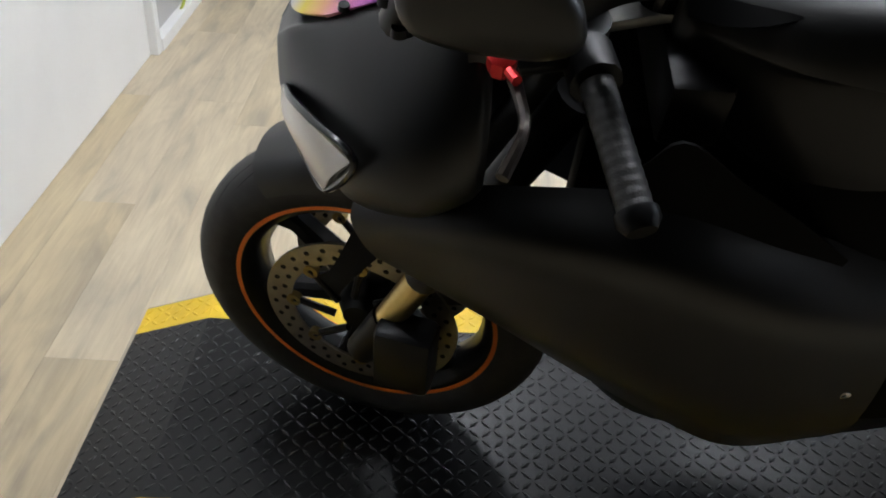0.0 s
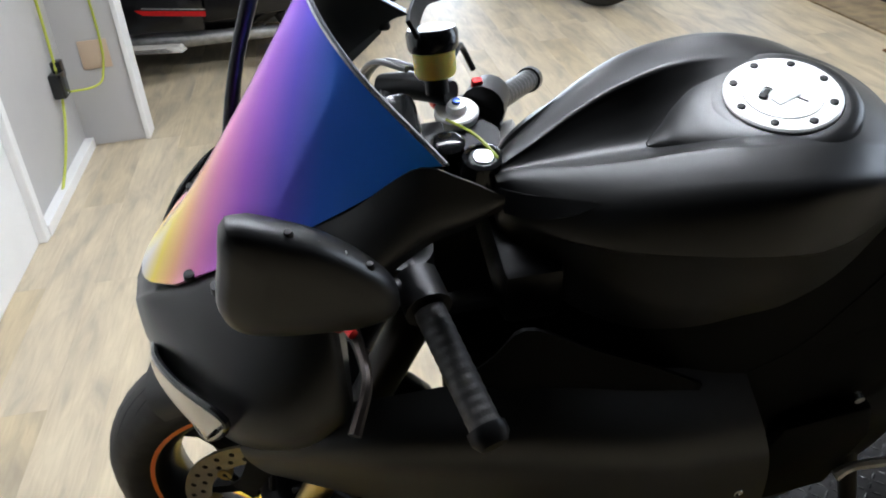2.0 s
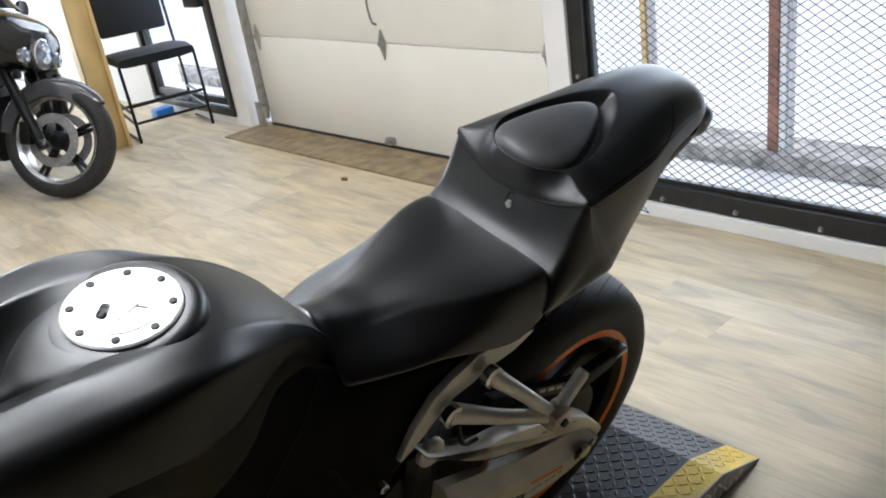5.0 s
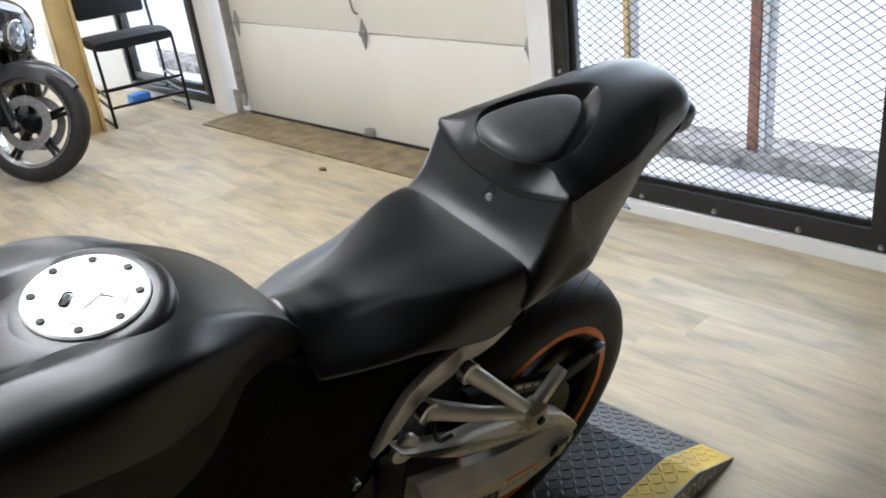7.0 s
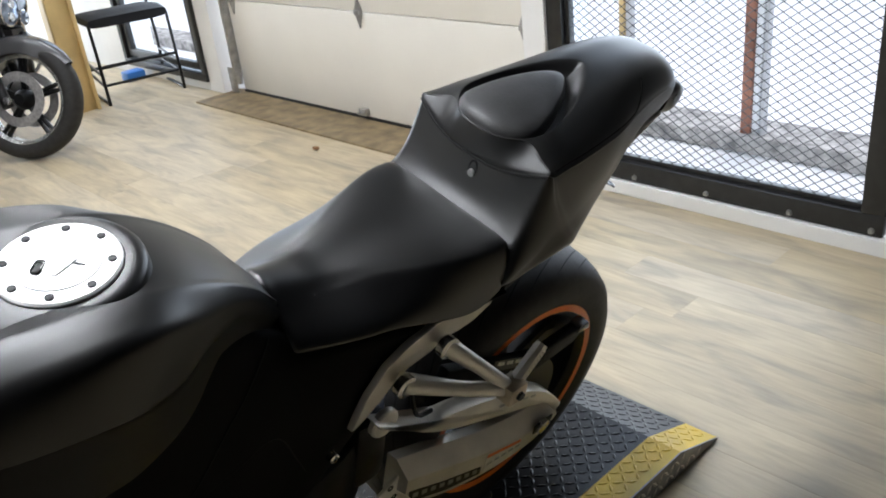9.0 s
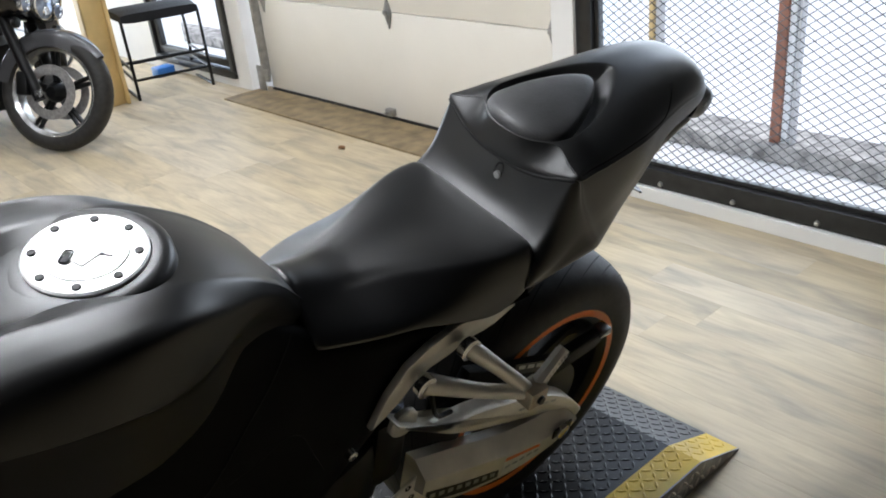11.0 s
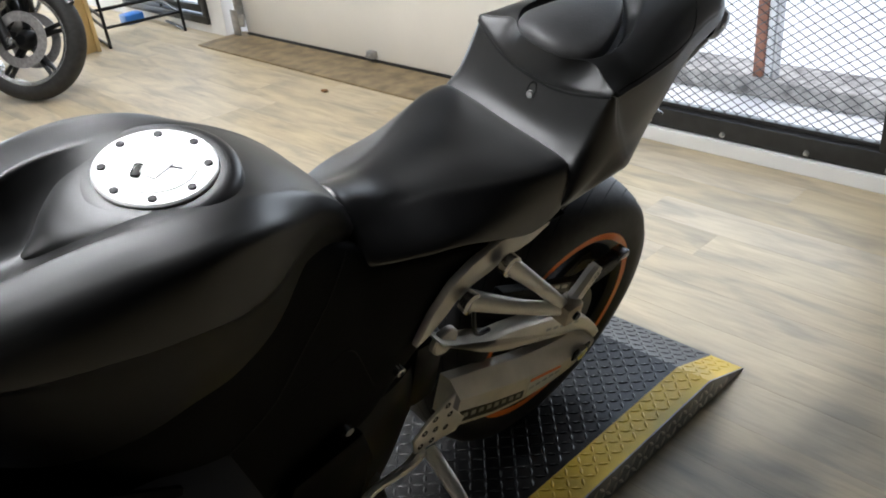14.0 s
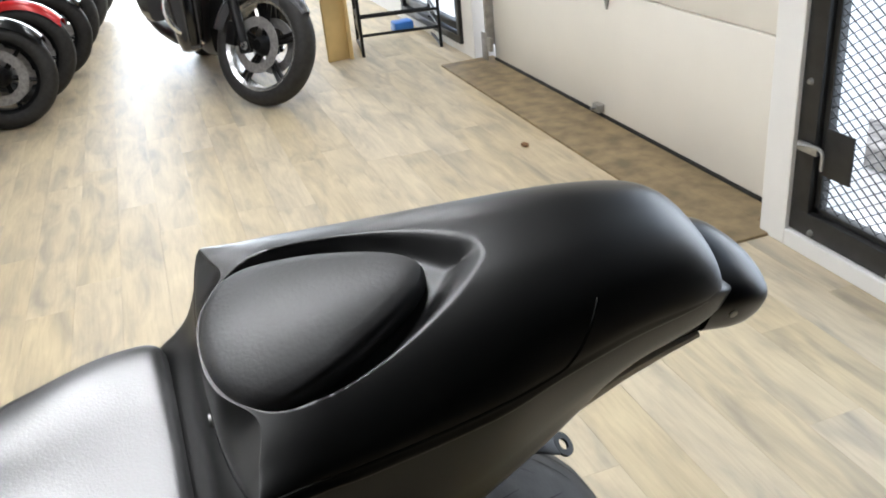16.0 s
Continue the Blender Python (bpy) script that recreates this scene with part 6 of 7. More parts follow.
def cruiser():
    b = thing("touring_motorcycle", "grey and black touring motorcycle with its front wheel turned", "motorcycle", pose(-5.68, 0.328, 0.0, 0, 2.5, 96.6))
    R0, F0 = (0, 0, 0.315), (0, -1.53, 0.325)
    rake = radians(27)
    ax = Vector((0, math.sin(rake), math.cos(rake)))
    hd = Vector((0, -1.24, 0.72))
    T = Matrix.Translation(hd) @ Matrix.Rotation(radians(36), 4, ax) @ Matrix.Translation(-hd)
    I = Matrix.Identity(4)
    plain_wheel(b, F0, 0.325, 0.13, 0.248, T, POLISH, 5, True)
    plain_wheel(b, R0, 0.315, 0.17, 0.215, I, BLACKM, 5)
    for s in (1, -1):
        x = 0.115 * s
        part("fork_leg", moved(rod((x, -1.50, 0.28), (x * 1.0, -1.225, 0.82), 0.030), T), BLACKM, b, "black fork leg")
        part("brake_caliper", moved(boxes(((x - 0.03, -1.44, 0.30), (x + 0.03, -1.37, 0.43), 0.012)), T), BLACKM, b)
        part("axle_cap", moved(lathe([(0, 0.022), (0.012 * s, 0.02), (0.014 * s, 0)], (x + 0.03 * s, -1.515, 0.315), "x", 14), T), STEEL, b)
    rows = []
    for a in np.radians(np.linspace(38, 172, 16)):
        r = 0.347
        c = np.array(F0) + np.array((0, -math.cos(a), math.sin(a))) * r
        n = np.array((0, -math.cos(a), math.sin(a)))
        w = 0.080 * min(1.0, 0.35 + 0.9 * (a - 0.66))
        rows.append([tuple(c + np.array((w * u, 0, 0)) - n * d) for u, d in ((-1, 0.10), (-0.98, 0.045), (-0.75, 0.012), (0, 0), (0.75, 0.012), (0.98, 0.045), (1, 0.085))])
    part("front_fender", moved(shell(rows, 0.004, 26, 19), T), GREYP, b, "grey painted front fender")
    # batwing fairing with three lamps
    part("fairing", moved(loft([(-1.42, [(0, 0.93), (0.12, 0.925), (0.20, 0.86), (0.16, 0.74), (0, 0.72)]), (-1.36, [(0, 1.00), (0.20, 0.98), (0.30, 0.88), (0.24, 0.74), (0, 0.70)]), (-1.22, [(0, 1.06), (0.26, 1.03), (0.40, 0.92), (0.32, 0.76), (0, 0.72)]), (-1.12, [(0, 1.05), (0.26, 1.02), (0.40, 0.92), (0.30, 0.80), (0, 0.78)])], 30, 20), T), GLOSS, b, "gloss black batwing fairing")
    def lamp(x, z, r, y):
        l = part("headlamp", moved(lathe([(0.06, r * 0.9), (0.0, r), (-0.012, r * 1.04), (-0.016, r * 0.95)], (x, y, z), "y", 28), T), CHROME, b, "round chrome headlamp")
        part("lens", moved(lathe([(-0.012, r * 0.94), (-0.022, r * 0.6), (-0.026, 0)], (x, y, z), "y", 28), T), mat("blue_tinted_lens", (0.25, 0.30, 0.40), 0.1, 0.5, 30, 0.6), l)
        for q in (0.4, -0.4):
            part("projector", moved(lathe([(-0.028, 0), (-0.03, r * 0.28), (-0.02, r * 0.33)], (x, y, z + q * r), "y", 16), T), STEEL, l)
    lamp(0, 0.80, 0.082, -1.44)
    lamp(0.145, 0.78, 0.042, -1.43)
    lamp(-0.145, 0.78, 0.042, -1.43)
    for s in (1, -1):
        part("turn_signal", moved(lathe([(0.02, 0.01), (0.0, 0.028), (-0.02, 0.026), (-0.024, 0)], (0.18 * s, -1.40, 0.68), "y", 16), T), BLACKM, b)
        # leg shields, saddlebags, exhaust, crash bar
        part("leg_shield", moved(loft([(-1.16, [(0, 0.70), (0.03, 0.70), (0.04, 0.5), (0.03, 0.30), (0, 0.28)]), (-1.06, [(0, 0.78), (0.07, 0.76), (0.09, 0.55), (0.06, 0.28), (0, 0.25)]), (-0.94, [(0, 0.72), (0.06, 0.70), (0.08, 0.5), (0.05, 0.25), (0, 0.24)])], 20, 14), Matrix.Translation((0.26 * s, 0, 0))), GREYP, b, "grey fairing lower")
        part("leg_shield_insert", boxes(((0.26 * s - 0.03, -1.175, 0.30), (0.26 * s + 0.03, -1.10, 0.60), 0.015)), GLOSS, b)
        bag = part("saddlebag", moved(loft([(-0.30, [(0, 0.62), (0.09, 0.61), (0.10, 0.5), (0.085, 0.33), (0, 0.32)]), (0.0, [(0, 0.64), (0.105, 0.63), (0.115, 0.5), (0.095, 0.31), (0, 0.30)]), (0.32, [(0, 0.62), (0.09, 0.61), (0.10, 0.5), (0.08, 0.34), (0, 0.33)])], 22, 18), Matrix.Translation((0.27 * s, 0, 0))), GREYP, b, "grey painted saddlebag")
        part("bag_lid", boxes(((0.27 * s - 0.10, -0.27, 0.635), (0.27 * s + 0.10, 0.30, 0.672), 0.012)), GREYP, bag)
        part("exhaust", tube(bmesh.new(), [(0.14 * s, -0.80, 0.25), (0.22 * s, -0.50, 0.22), (0.25 * s, 0.0, 0.22), (0.25 * s, 0.45, 0.24)], [0.03, 0.04, 0.05, 0.05], 12, 20), BLACKM, b, "black exhaust pipe")
        part("exhaust_tip", tube(bmesh.new(), [(0.25 * s, 0.42, 0.24), (0.25 * s, 0.47, 0.24)], [0.053, 0.053], 14), CHROME, b)
        part("footboard", boxes(((0.22 * s - 0.05, -0.92, 0.25), (0.22 * s + 0.06, -0.60, 0.27), 0.006)), BLACKM, b)
        part("mirror", moved(lathe([(0, 0), (0, 0.05), (0.02, 0.055), (0.03, 0.03), (0.03, 0)], (0.33 * s, -1.12, 1.10), "y", 18), T), GLOSS, b)
        part("grip", moved(rod((0.28 * s, -1.05, 1.0), (0.42 * s, -0.98, 0.98), 0.018), T), RUBBER, b)
    part("fuel_tank", loft([(-1.12, [(0, 0.74), (0.06, 0.73), (0.07, 0.66), (0, 0.62)]), (-0.98, [(0, 0.83), (0.11, 0.80), (0.15, 0.70), (0, 0.60)]), (-0.78, [(0, 0.82), (0.12, 0.79), (0.16, 0.68), (0, 0.60)]), (-0.58, [(0, 0.74), (0.08, 0.72), (0.10, 0.65), (0, 0.60)])], 24, 22), GREYP, b, "grey painted fuel tank")
    part("seat", loft([(-0.62, [(0, 0.70), (0.08, 0.69), (0.10, 0.63), (0, 0.60)]), (-0.40, [(0, 0.66), (0.13, 0.65), (0.17, 0.60), (0, 0.57)]), (-0.12, [(0, 0.70), (0.14, 0.69), (0.16, 0.62), (0, 0.58)]), (0.16, [(0, 0.74), (0.11, 0.72), (0.12, 0.66), (0, 0.62)])], 24, 22), VINYL, b, "black two-up seat")
    part("rear_fender", shell([[tuple(np.array(R0) + np.array((x, math.cos(a) * 0.36, math.sin(a) * 0.36 - d))) for x, d in ((-0.10, 0.06), (-0.07, 0.01), (0, 0), (0.07, 0.01), (0.10, 0.06))] for a in np.radians(np.linspace(5, 150, 12))], 0.004, 20, 13), GREYP, b)
    part("engine", loft([(-1.02, [(0, 0.55), (0.10, 0.54), (0.14, 0.38), (0.12, 0.20), (0, 0.19)]), (-0.75, [(0, 0.60), (0.16, 0.58), (0.19, 0.40), (0.16, 0.19), (0, 0.18)]), (-0.42, [(0, 0.52), (0.12, 0.50), (0.15, 0.36), (0.13, 0.21), (0, 0.20)])], 20, 16), BLACKM, b, "black V-twin engine")
    for y in (-0.88, -0.62):
        for k in range(7):
            part("cooling_fin", boxes(((-0.14, y - 0.07, 0.40 + 0.024 * k), (0.14, y + 0.07, 0.408 + 0.024 * k), 0.002)), ALLOY if k % 3 == 0 else BLACKM, b)
    part("crash_bar", tube(bmesh.new(), [(-0.20, -1.10, 0.30), (-0.36, -1.10, 0.42), (-0.36, -1.08, 0.58), (-0.16, -1.10, 0.72)], 0.014, 8, 24), CHROME, b)
    part("crash_bar", tube(bmesh.new(), [(0.20, -1.10, 0.30), (0.36, -1.10, 0.42), (0.36, -1.08, 0.58), (0.16, -1.10, 0.72)], 0.014, 8, 24), CHROME, b)
    part("windshield", moved(shell([[(-0.20, -1.24, 1.03), (0, -1.30, 1.05), (0.20, -1.24, 1.03)], [(-0.16, -1.15, 1.12), (0, -1.20, 1.15), (0.16, -1.15, 1.12)]], 0.004, 6, 12), T), GLOSS, b, "short smoked windshield")
    return b


cruiser()


def street_bike(body, label, m, red=False):
    b = thing("street_motorcycle", label, "motorcycle", m, "row of parked motorcycles")
    I = Matrix.Identity(4)
    R0, F0 = (0, 0, 0.30), (0, -1.38, 0.29)
    plain_wheel(b, F0, 0.29, 0.12, 0.205, I, BLACKM, 6)
    plain_wheel(b, R0, 0.30, 0.16, 0.205, I, BLACKM, 6)
    for s in (1, -1):
        part("fork_leg", rod((0.10 * s, -1.37, 0.28), (0.10 * s, -1.10, 0.88), 0.026), BLACKM, b)
        part("grip", rod((0.16 * s, -1.05, 0.93), (0.36 * s, -0.98, 0.92), 0.017), RUBBER, b)
        part("lever", rod((0.16 * s, -1.09, 0.93), (0.30 * s, -1.07, 0.92), 0.006, 8), ALLOY, b)
        part("mirror", moved(lathe([(0, 0), (0, 0.04), (0.015, 0.045), (0.022, 0.02), (0.022, 0)], (0.30 * s, -1.02, 1.06), "y", 16), I), GLOSS, b)
        part("mirror_stalk", rod((0.18 * s, -1.04, 0.94), (0.29 * s, -1.02, 1.04), 0.005, 6), BLACKM, b)
        part("turn_signal", lathe([(0.02, 0), (0.015, 0.018), (-0.02, 0.02), (-0.03, 0)], (0.19 * s, -1.22, 0.76), "y", 12), ORANGE, b, "amber turn signal")
        part("side_panel", moved(loft([(-0.55, [(0, 0.72), (0.02, 0.71), (0.02, 0.6), (0, 0.58)]), (-0.30, [(0, 0.74), (0.03, 0.72), (0.03, 0.58), (0, 0.56)]), (0.0, [(0, 0.78), (0.02, 0.77), (0.02, 0.70), (0, 0.69)])], 14, 10), Matrix.Translation((0.12 * s, 0, 0))), body, b)
        part("radiator_shroud", moved(loft([(-1.10, [(0, 0.80), (0.02, 0.79), (0.03, 0.6), (0, 0.56)]), (-0.85, [(0, 0.86), (0.04, 0.84), (0.05, 0.62), (0, 0.58)])], 14, 8), Matrix.Translation((0.15 * s, 0, 0))), body, b)
    part("front_fender", shell([[tuple(np.array(F0) + np.array((x, -math.cos(a) * 0.318, math.sin(a) * 0.318 - d))) for x, d in ((-0.07, 0.05), (-0.05, 0.01), (0, 0), (0.05, 0.01), (0.07, 0.05))] for a in np.radians(np.linspace(35, 140, 10))], 0.004, 18, 11), body, b)
    part("handlebar", tube(bmesh.new(), [(-0.34, -0.99, 0.92), (-0.12, -1.05, 0.94), (0.12, -1.05, 0.94), (0.34, -0.99, 0.92)], 0.012, 8, 20), BLACKM, b)
    hl = part("headlamp", lathe([(0.06, 0.05), (0.0, 0.085), (-0.02, 0.09), (-0.03, 0.075), (-0.035, 0)], (0, -1.20, 0.84), "y", 24), GLOSS, b, "black headlamp")
    part("lens", lathe([(-0.034, 0.07), (-0.042, 0.04), (-0.044, 0)], (0, -1.20, 0.84), "y", 20), LENS, hl)
    part("fuel_tank", loft([(-1.02, [(0, 0.86), (0.07, 0.84), (0.09, 0.76), (0, 0.70)]), (-0.88, [(0, 0.93), (0.11, 0.90), (0.14, 0.80), (0, 0.70)]), (-0.68, [(0, 0.92), (0.11, 0.89), (0.13, 0.79), (0, 0.70)]), (-0.52, [(0, 0.82), (0.07, 0.80), (0.08, 0.74), (0, 0.70)])], 22, 18), body, b, "glossy fuel tank")
    part("seat", loft([(-0.56, [(0, 0.80), (0.08, 0.79), (0.10, 0.75), (0, 0.72)]), (-0.30, [(0, 0.78), (0.12, 0.77), (0.14, 0.73), (0, 0.70)]), (0.05, [(0, 0.86), (0.10, 0.85), (0.11, 0.80), (0, 0.77)]), (0.25, [(0, 0.90), (0.05, 0.89), (0.06, 0.85), (0, 0.83)])], 20, 18), VINYL, b, "black seat")
    part("tail", loft([(0.0, [(0, 0.80), (0.08, 0.79), (0.08, 0.72), (0, 0.70)]), (0.30, [(0, 0.90), (0.05, 0.89), (0.05, 0.83), (0, 0.82)])], 16, 8), body, b)
    part("engine", loft([(-1.05, [(0, 0.58), (0.10, 0.57), (0.16, 0.40), (0.12, 0.22), (0, 0.20)]), (-0.75, [(0, 0.64), (0.15, 0.62), (0.19, 0.42), (0.14, 0.20), (0, 0.19)]), (-0.40, [(0, 0.52), (0.10, 0.50), (0.13, 0.38), (0.10, 0.24), (0, 0.23)])], 18, 14), BLACKM, b, "black engine")
    for k in range(4):
        part("engine_fin", boxes(((-0.185, -0.88 + 0.07 * k, 0.34), (0.185, -0.865 + 0.07 * k, 0.56), 0.003)), ALLOY, b)
    part("exhaust", tube(bmesh.new(), [(-0.10, -0.95, 0.30), (-0.14, -0.70, 0.22), (-0.15, -0.30, 0.28), (-0.17, 0.10, 0.42)], [0.022, 0.026, 0.045, 0.048], 10, 18), ALLOY, b, "silver exhaust")
    part("swingarm", tube(bmesh.new(), [(0.10, -0.45, 0.40), (0.10, 0.0, 0.30)], 0.025, 8), BLACKM, b)
    part("swingarm", tube(bmesh.new(), [(-0.10, -0.45, 0.40), (-0.10, 0.0, 0.30)], 0.025, 8), BLACKM, b)
    part("side_stand", rod((0.10, -0.55, 0.30), (0.26, -0.50, 0.02), 0.011, 8), BLACKM, b)
    return b


def row_pose(x, y, turn):
    """A motorcycle whose front wheel stands at x, y and points across the aisle."""
    p = pose(0, 0, 0, 0, 5, 180 + turn)
    f = p @ Vector((0, -1.38, 0))
    return Matrix.Translation((x - f.x, y - f.y, 0)) @ p


black_bike = street_bike(GLOSS, "black street motorcycle parked in the row", row_pose(-4.62, -0.83, -4))
for x, y in ((-5.69, -0.66), (-7.07, -0.56)):
    copy_thing(black_bike, row_pose(x, y, -5))
red_bike = street_bike(REDP, "red and black street motorcycle parked in the row", row_pose(-5.14, -0.75, -7))
for x, y in ((-6.30, -0.62), (-7.78, -0.50)):
    copy_thing(red_bike, row_pose(x, y, -3))


def black_tourer():
    b = thing("black_touring_motorcycle", "large black touring motorcycle with red pinstripes, parked in the row", "motorcycle", row_pose(-4.0, -1.02, -8), "row of parked motorcycles")
    I = Matrix.Identity(4)
    R0, F0 = (0, 0.12, 0.31), (0, -1.30, 0.31)
    plain_wheel(b, F0, 0.31, 0.13, 0.225, I, BLACKM, 7, disc=False)
    plain_wheel(b, R0, 0.31, 0.17, 0.205, I, BLACKM, 7)
    part("body", loft([(-1.20, [(0, 0.62), (0.10, 0.60), (0.14, 0.45), (0.08, 0.30), (0, 0.28)]), (-0.90, [(0, 0.80), (0.16, 0.76), (0.24, 0.50), (0.20, 0.20), (0, 0.18)]), (-0.40, [(0, 0.72), (0.18, 0.68), (0.25, 0.45), (0.20, 0.20), (0, 0.18)]), (0.10, [(0, 0.74), (0.24, 0.70), (0.31, 0.52), (0.27, 0.30), (0, 0.30)]), (0.50, [(0, 0.74), (0.24, 0.70), (0.30, 0.55), (0.24, 0.36), (0, 0.36)])], 26, 26), GLOSS, b, "gloss black bodywork")
    part("front_fairing", loft([(-1.36, [(0, 0.92), (0.10, 0.90), (0.14, 0.80), (0.08, 0.68), (0, 0.66)]), (-1.22, [(0, 1.02), (0.22, 0.98), (0.30, 0.82), (0.20, 0.60), (0, 0.56)]), (-1.02, [(0, 1.06), (0.26, 1.0), (0.35, 0.82), (0.26, 0.56), (0, 0.52)])], 26, 18), GLOSS, b, "gloss black front fairing")
    for s in (1, -1):
        part("fork_leg", rod((0.11 * s, -1.36, 0.30), (0.11 * s, -1.10, 0.86), 0.028), BLACKM, b)
        outline = [(-0.72, 0.24), (-1.332, 0.279), (-1.414, 0.399), (-1.463, 0.496), (-1.478, 0.577), (-1.427, 0.671), (-1.379, 0.734), (-1.10, 0.86), (-0.74, 0.80)]
        side = part("side_fairing", slab(outline, min(0.305 * s, 0.335 * s), max(0.305 * s, 0.335 * s), 0.010), GLOSS, b, "gloss black side fairing")
        trim = bmesh.new()
        tube(trim, [(0.337 * s, y, z) for y, z in outline[1:8]], 0.0075, 8, 30)
        part("fairing_trim", trim, POLISH, side, "bright silver edge trim")
        part("badge", boxes((((0.336 if s > 0 else -0.340), -1.30, 0.520), ((0.340 if s > 0 else -0.336), -1.262, 0.532), 0.001)), POLISH, side)
        for y, z in ((-1.155, 0.468), (-1.066, 0.378)):
            part("accent", slab([(y - 0.030, z - 0.022), (y + 0.030, z - 0.022), (y + 0.004, z + 0.030)], min(0.3352 * s, 0.339 * s), max(0.3352 * s, 0.339 * s)), REDP, side, "small red triangle")
        part("accent", boxes((((0.3352 if s > 0 else -0.339), -1.226, 0.36), ((0.339 if s > 0 else -0.3352), -1.212, 0.60), 0.001)), REDP, side, "upright red stripe")
        rear = part("lower_fairing", slab([(-0.70, 0.20), (-0.735, 0.46), (-0.30, 0.50), (0.10, 0.44), (0.06, 0.22)], min(0.305 * s, 0.330 * s), max(0.305 * s, 0.330 * s), 0.010), GLOSS, b, "gloss black lower fairing")
        part("pinstripe", slab([(-0.725, 0.298), (-0.36, 0.331), (-0.40, 0.302), (-0.725, 0.272)], min(0.3302 * s, 0.3335 * s), max(0.3302 * s, 0.3335 * s)), REDP, rear, "red pinstripe")
        part("pinstripe", slab([(-0.725, 0.305), (-0.40, 0.334), (-0.40, 0.340), (-0.725, 0.311)], min(0.3302 * s, 0.3335 * s), max(0.3302 * s, 0.3335 * s)), POLISH, rear, "thin silver pinstripe")
        board = part("footboard", slab([(-0.60, 0.118), (-0.575, 0.148), (-0.30, 0.158), (-0.29, 0.128)], min(0.335 * s, 0.440 * s), max(0.335 * s, 0.440 * s), 0.006), ALLOY, b, "slotted silver footboard")
        for k in range(3):
            part("slot", boxes((((0.437 if s > 0 else -0.442), -0.545 + 0.012 * k, 0.126 + 0.008 * k), ((0.442 if s > 0 else -0.437), -0.325, 0.1295 + 0.008 * k), 0.0005)), GROOVE, board)
        part("guard_bar", tube(bmesh.new(), [(0.34 * s, -0.86, 0.06), (0.385 * s, -0.875, 0.10), (0.385 * s, -0.99, 0.34), (0.34 * s, -1.02, 0.42)], 0.012, 8, 16), GALV, b, "steel engine guard bar")
        part("exhaust", tube(bmesh.new(), [(0.22 * s, -1.10, 0.15), (0.25 * s, -0.5, 0.15), (0.25 * s, 0.0, 0.16), (0.25 * s, 0.62, 0.18)], [0.030, 0.042, 0.05, 0.055], 12, 20), GALV, b, "dull metal exhaust pipe")
        part("signal_stalk", rod((0.10 * s, -1.30, 0.52), (0.25 * s, -1.495, 0.496), 0.010, 8), BLACKM, b)
        part("turn_signal", lathe([(0.02, 0), (0.015, 0.02), (-0.02, 0.022), (-0.03, 0)], (0.25 * s, -1.51, 0.494), "y", 12), ORANGE, b, "amber turn signal")
        part("mirror", lathe([(0, 0), (0, 0.06), (0.02, 0.07), (0.03, 0.03), (0.03, 0)], (0.40 * s, -1.08, 1.03), "y", 18), GREYP, b, "pale mirror back")
        part("saddlebag", moved(loft([(-0.02, [(0, 0.60), (0.06, 0.59), (0.07, 0.45), (0.05, 0.32), (0, 0.31)]), (0.50, [(0, 0.60), (0.05, 0.59), (0.06, 0.46), (0.04, 0.34), (0, 0.33)])], 16, 10), Matrix.Translation((0.31 * s, 0.06, -0.01))), GLOSS, b, "gloss black saddlebag")
    part("front_fender", shell([[tuple(np.array(F0) + np.array((x, -math.cos(a) * 0.338, math.sin(a) * 0.338 - d))) for x, d in ((-0.08, 0.08), (-0.06, 0.01), (0, 0), (0.06, 0.01), (0.08, 0.08))] for a in np.radians(np.linspace(25, 150, 12))], 0.004, 20, 11), GLOSS, b)
    part("windshield", shell([[(-0.20, -1.12, 1.02), (0, -1.22, 1.05), (0.20, -1.12, 1.02)], [(-0.18, -1.00, 1.28), (0, -1.08, 1.32), (0.18, -1.00, 1.28)]], 0.005, 8, 12), GLOSS, b, "tall smoked windshield")
    part("seat", loft([(-0.50, [(0, 0.78), (0.12, 0.77), (0.15, 0.70), (0, 0.66)]), (-0.15, [(0, 0.76), (0.16, 0.75), (0.18, 0.68), (0, 0.64)]), (0.25, [(0, 0.86), (0.14, 0.84), (0.15, 0.75), (0, 0.70)])], 20, 16), VINYL, b, "black seat")


black_tourer()


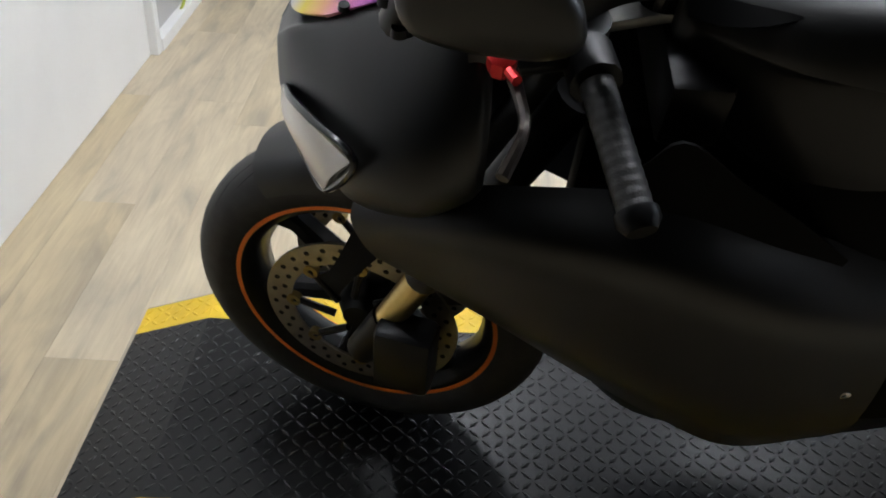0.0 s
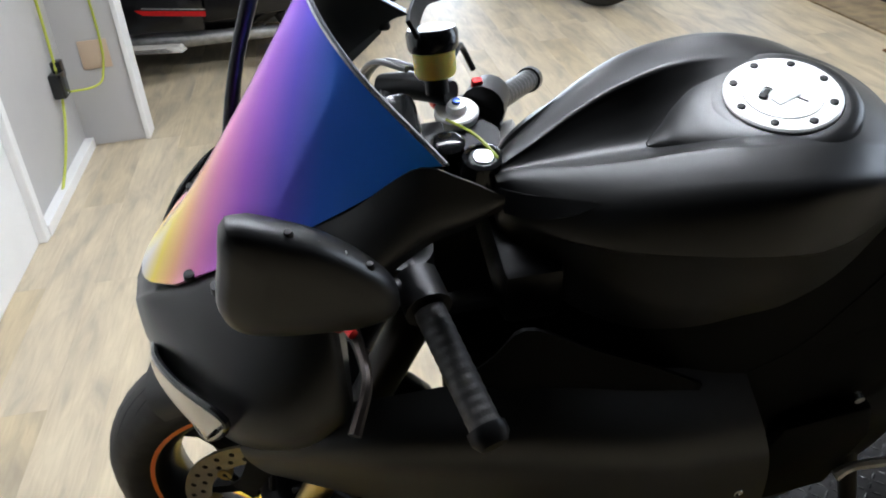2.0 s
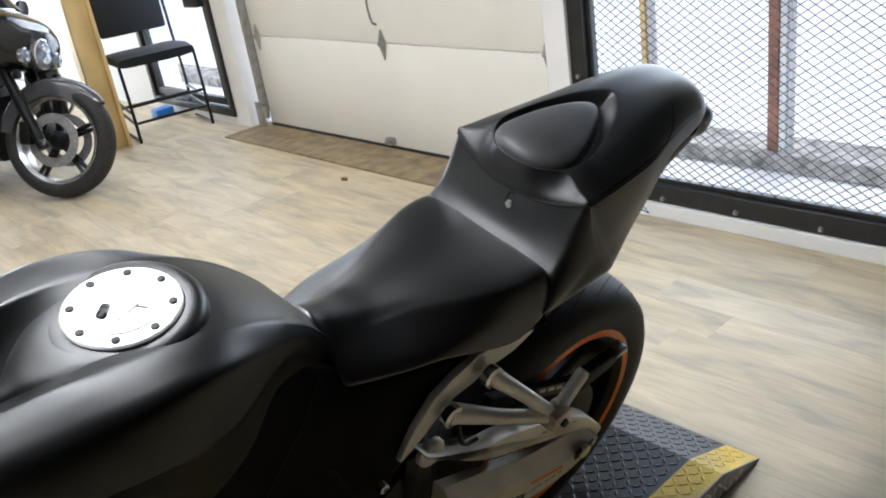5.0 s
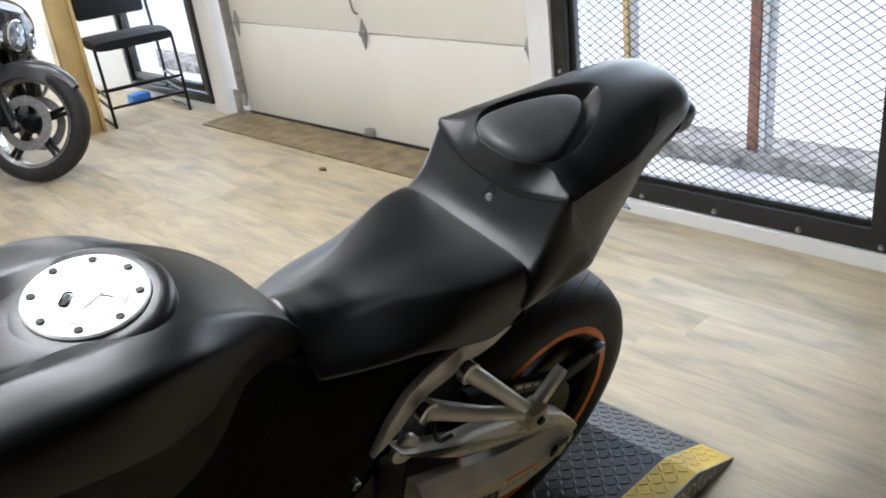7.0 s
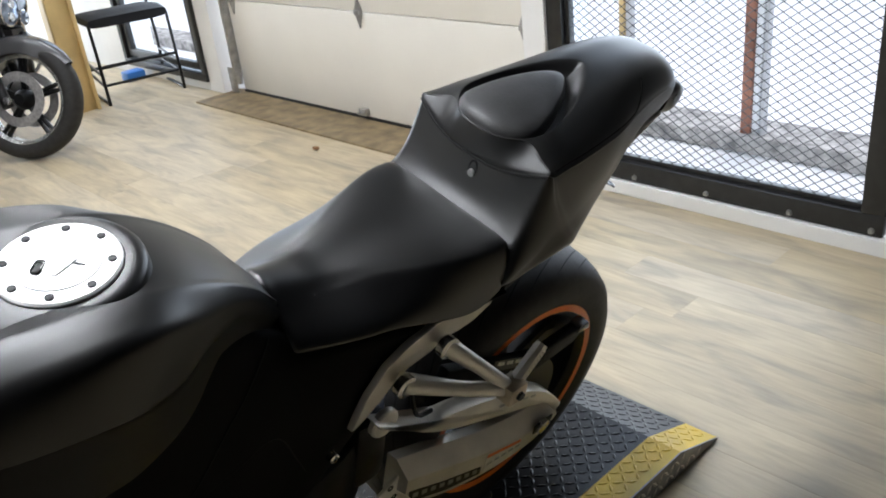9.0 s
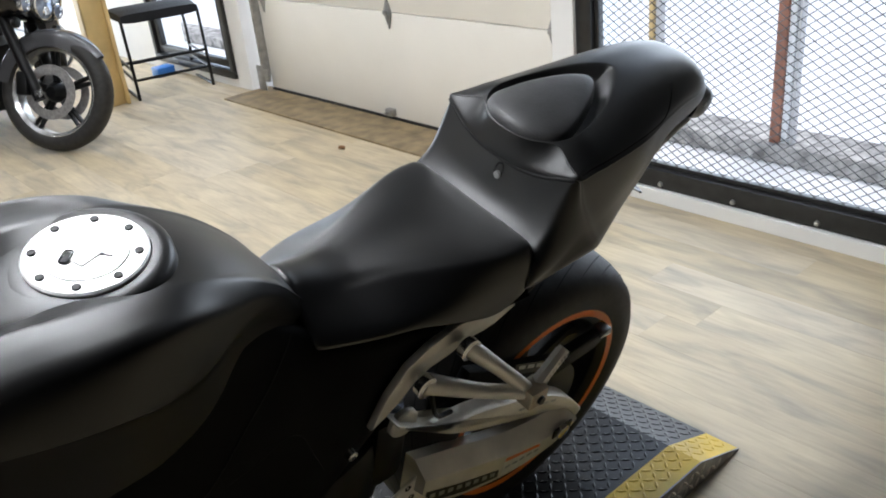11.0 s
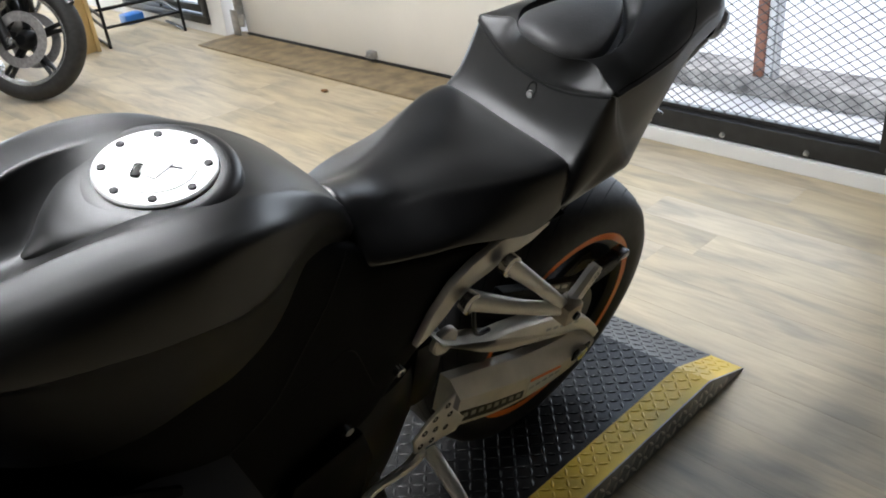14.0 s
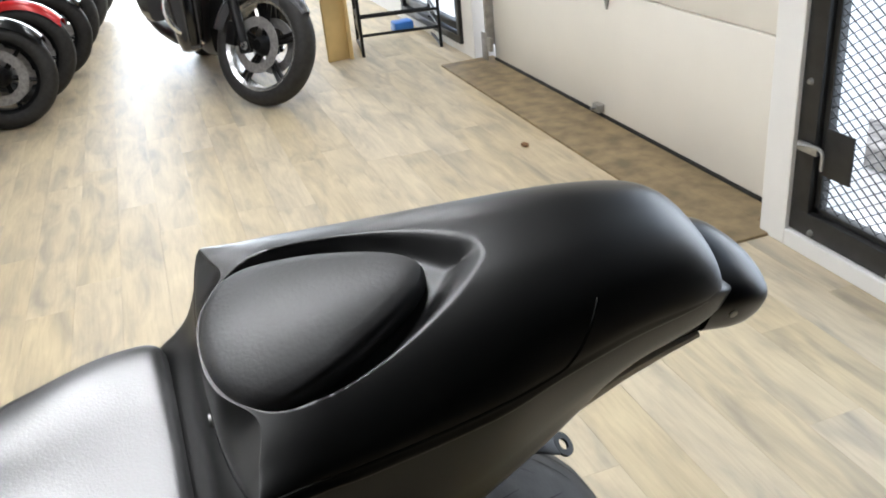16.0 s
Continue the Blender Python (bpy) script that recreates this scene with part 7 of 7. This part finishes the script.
# ---- chair, boards, cord ----
def steel_chair():
    c = thing("steel_frame_chair", "black padded steel-frame chair beside the exit door", "chair", pose(-4.77, 1.50, 0, 0, 0, 80))
    # local: seat faces -y
    part("seat", loft([(0.0, [(0, 0.56), (0.22, 0.558), (0.255, 0.54), (0.23, 0.505), (0, 0.50)]), (0.2, [(0, 0.575), (0.235, 0.57), (0.262, 0.545), (0.24, 0.505), (0, 0.50)]), (0.44, [(0, 0.56), (0.22, 0.558), (0.25, 0.54), (0.23, 0.51), (0, 0.505)])], 24, 16), FABRIC, c, "black fabric seat pad")
    part("backrest", boxes(((-0.23, 0.44, 0.66), (0.23, 0.49, 1.02), 0.02)), FABRIC, c, "black fabric backrest")
    for s in (1, -1):
        x = 0.255 * s
        part("leg", tube(bmesh.new(), [(x, 0.02, 0.52), (x, 0.005, 0.30), (x, 0.0, 0.0)], 0.011, 8), BLACKM, c)
        part("leg", tube(bmesh.new(), [(x, 0.49, 1.0), (x, 0.45, 0.60), (x, 0.40, 0.30), (x, 0.46, 0.0)], 0.011, 8, 16), BLACKM, c)
        for z in (0.13, 0.20):
            part("side_rail", rod((x, 0.0, z), (x, 0.43, z + 0.03), 0.010, 8), BLACKM, c)
        part("sled_rail", rod((x, 0.0, 0.012), (x, 0.46, 0.012), 0.010, 8), BLACKM, c)
    for y, z in ((0.02, 0.13), (0.40, 0.18), (0.0, 0.25)):
        part("cross_rail", rod((-0.255, y, z), (0.255, y, z), 0.010, 8), BLACKM, c)


steel_chair()

for x, y, w, turn in ((-5.24, 1.225, 0.86, 83), (-4.85, 1.10, 0.16, 10)):
    bd = part("plywood_board", moved(boxes(((-0.012, -w / 2, 0.0), (0.012, w / 2, 2.35), 0.002)), pose(x, y, 0.0, 0, 0, turn)), PINE, None)
    tagged(bd, "pale plywood board standing on end behind the motorcycle", "board", "boards standing on end")

bm = boxes(((-5.44, 1.62, 0.0), (-5.32, 1.76, 0.07), 0.01))
tagged(part("blue_crate", bm, BLUEP, None), "low blue plastic crate under the chair", "crate")

bm = tube(bmesh.new(), [(-2.20, -2.215, 0.01), (-2.45, -2.21, 0.06), (-2.72, -2.21, 0.26), (-2.80, -2.212, 0.60), (-2.80, -2.212, 1.2)], 0.006, 8, 40)
cord = part("extension_cord", bm, CORD, None)
tagged(cord, "yellow-green extension cord hanging on the grey wall", "cord")
part("cord_loop", tube(bmesh.new(), [(-2.79, -2.215, 0.30), (-2.86, -2.10, 0.29), (-2.925, -2.07, 0.33), (-2.938, -2.05, 0.50), (-2.938, -2.06, 1.0)], 0.005, 8, 30), CORD, cord)
o = thing("power_adapter", "black power adapter plugged in at the wall", "adapter")
part("body", boxes(((-2.78, -2.2299, 0.30), (-2.70, -2.18, 0.40), 0.006)), GLOSS, o)
part("plug", boxes(((-2.83, -2.2299, 0.36), (-2.775, -2.19, 0.43), 0.005)), GLOSS, o)
part("indicator", lathe([(0, 0.003), (0.003, 0.002), (0.003, 0)], (-2.735, -2.1795, 0.315), "y", 8), STICKER, o)
pl = part("outlet_plate", boxes(((-2.9498, -2.15, 0.34), (-2.943, -2.03, 0.46), 0.002)), TAN, None)
tagged(pl, "tan blank outlet plate on the wall return", "outlet plate")
bm = bmesh.new()
bmesh.ops.create_icosphere(bm, subdivisions=2, radius=0.02, matrix=Matrix.Translation((-2.746, 1.435, 0.010)) @ Matrix.Diagonal((1.2, 0.7, 0.45, 1)))
for v in bm.verts:
    v.co += Vector((noise.noise(v.co * 60) * 0.006, noise.noise(v.co * 55 + Vector((3, 1, 2))) * 0.006, noise.noise(v.co * 70) * 0.003))
tagged(part("dry_leaf", bm, mat("dry_leaf", (0.20, 0.10, 0.04), 0.8, 0, 40, 0.4), None), "small crumpled brown leaf on the floor", "leaf")


# ---- floor planks ----
def planks():
    bm = boxes(((-0.6081, -0.0758, -0.0055), (0.6081, 0.0758, 0.0), 0.0003))
    me = bpy.data.meshes.new("plank")
    bm.to_mesh(me)
    bm.free()
    me.materials.append(PLANK)
    rng = random.Random(5)
    verts, faces = [], []

    def joined(x, y):
        k = len(verts)
        for z in (-0.0055, 0.0):
            verts.extend([(x - 0.6081, y - 0.0758, z), (x + 0.6081, y - 0.0758, z), (x + 0.6081, y + 0.0758, z), (x - 0.6081, y + 0.0758, z)])
        faces.extend([(k + 4, k + 5, k + 6, k + 7), (k, k + 1, k + 5, k + 4), (k + 1, k + 2, k + 6, k + 5), (k + 2, k + 3, k + 7, k + 6), (k + 3, k, k + 4, k + 7)])

    for r in range(-23, 27):
        y = -2.28 + 0.152 * r + 0.076
        x = 6.35 - rng.random() * 1.2
        while x > -8.8:
            walled = -2.46 < y < -2.215 and -3.7 < x < 1.25
            near = (y > -2.21 and x < 1.4) or (-4.1 < y < -2.2 and -7.6 < x < -3.6)
            if near:
                ob = bpy.data.objects.new("plank", me)
                scene.collection.objects.link(ob)
                ob.location = (x, y, 0)
                ob.parent = floor
            elif not walled:
                joined(x, y)
            x -= 1.2165
    rest = bpy.data.meshes.new("far_planks")
    rest.from_pydata(verts, [], faces)
    rest.materials.append(PLANK)
    ob = new("far_planks", rest)
    ob.parent = floor
    ob["kind"] = "stuff"


planks()
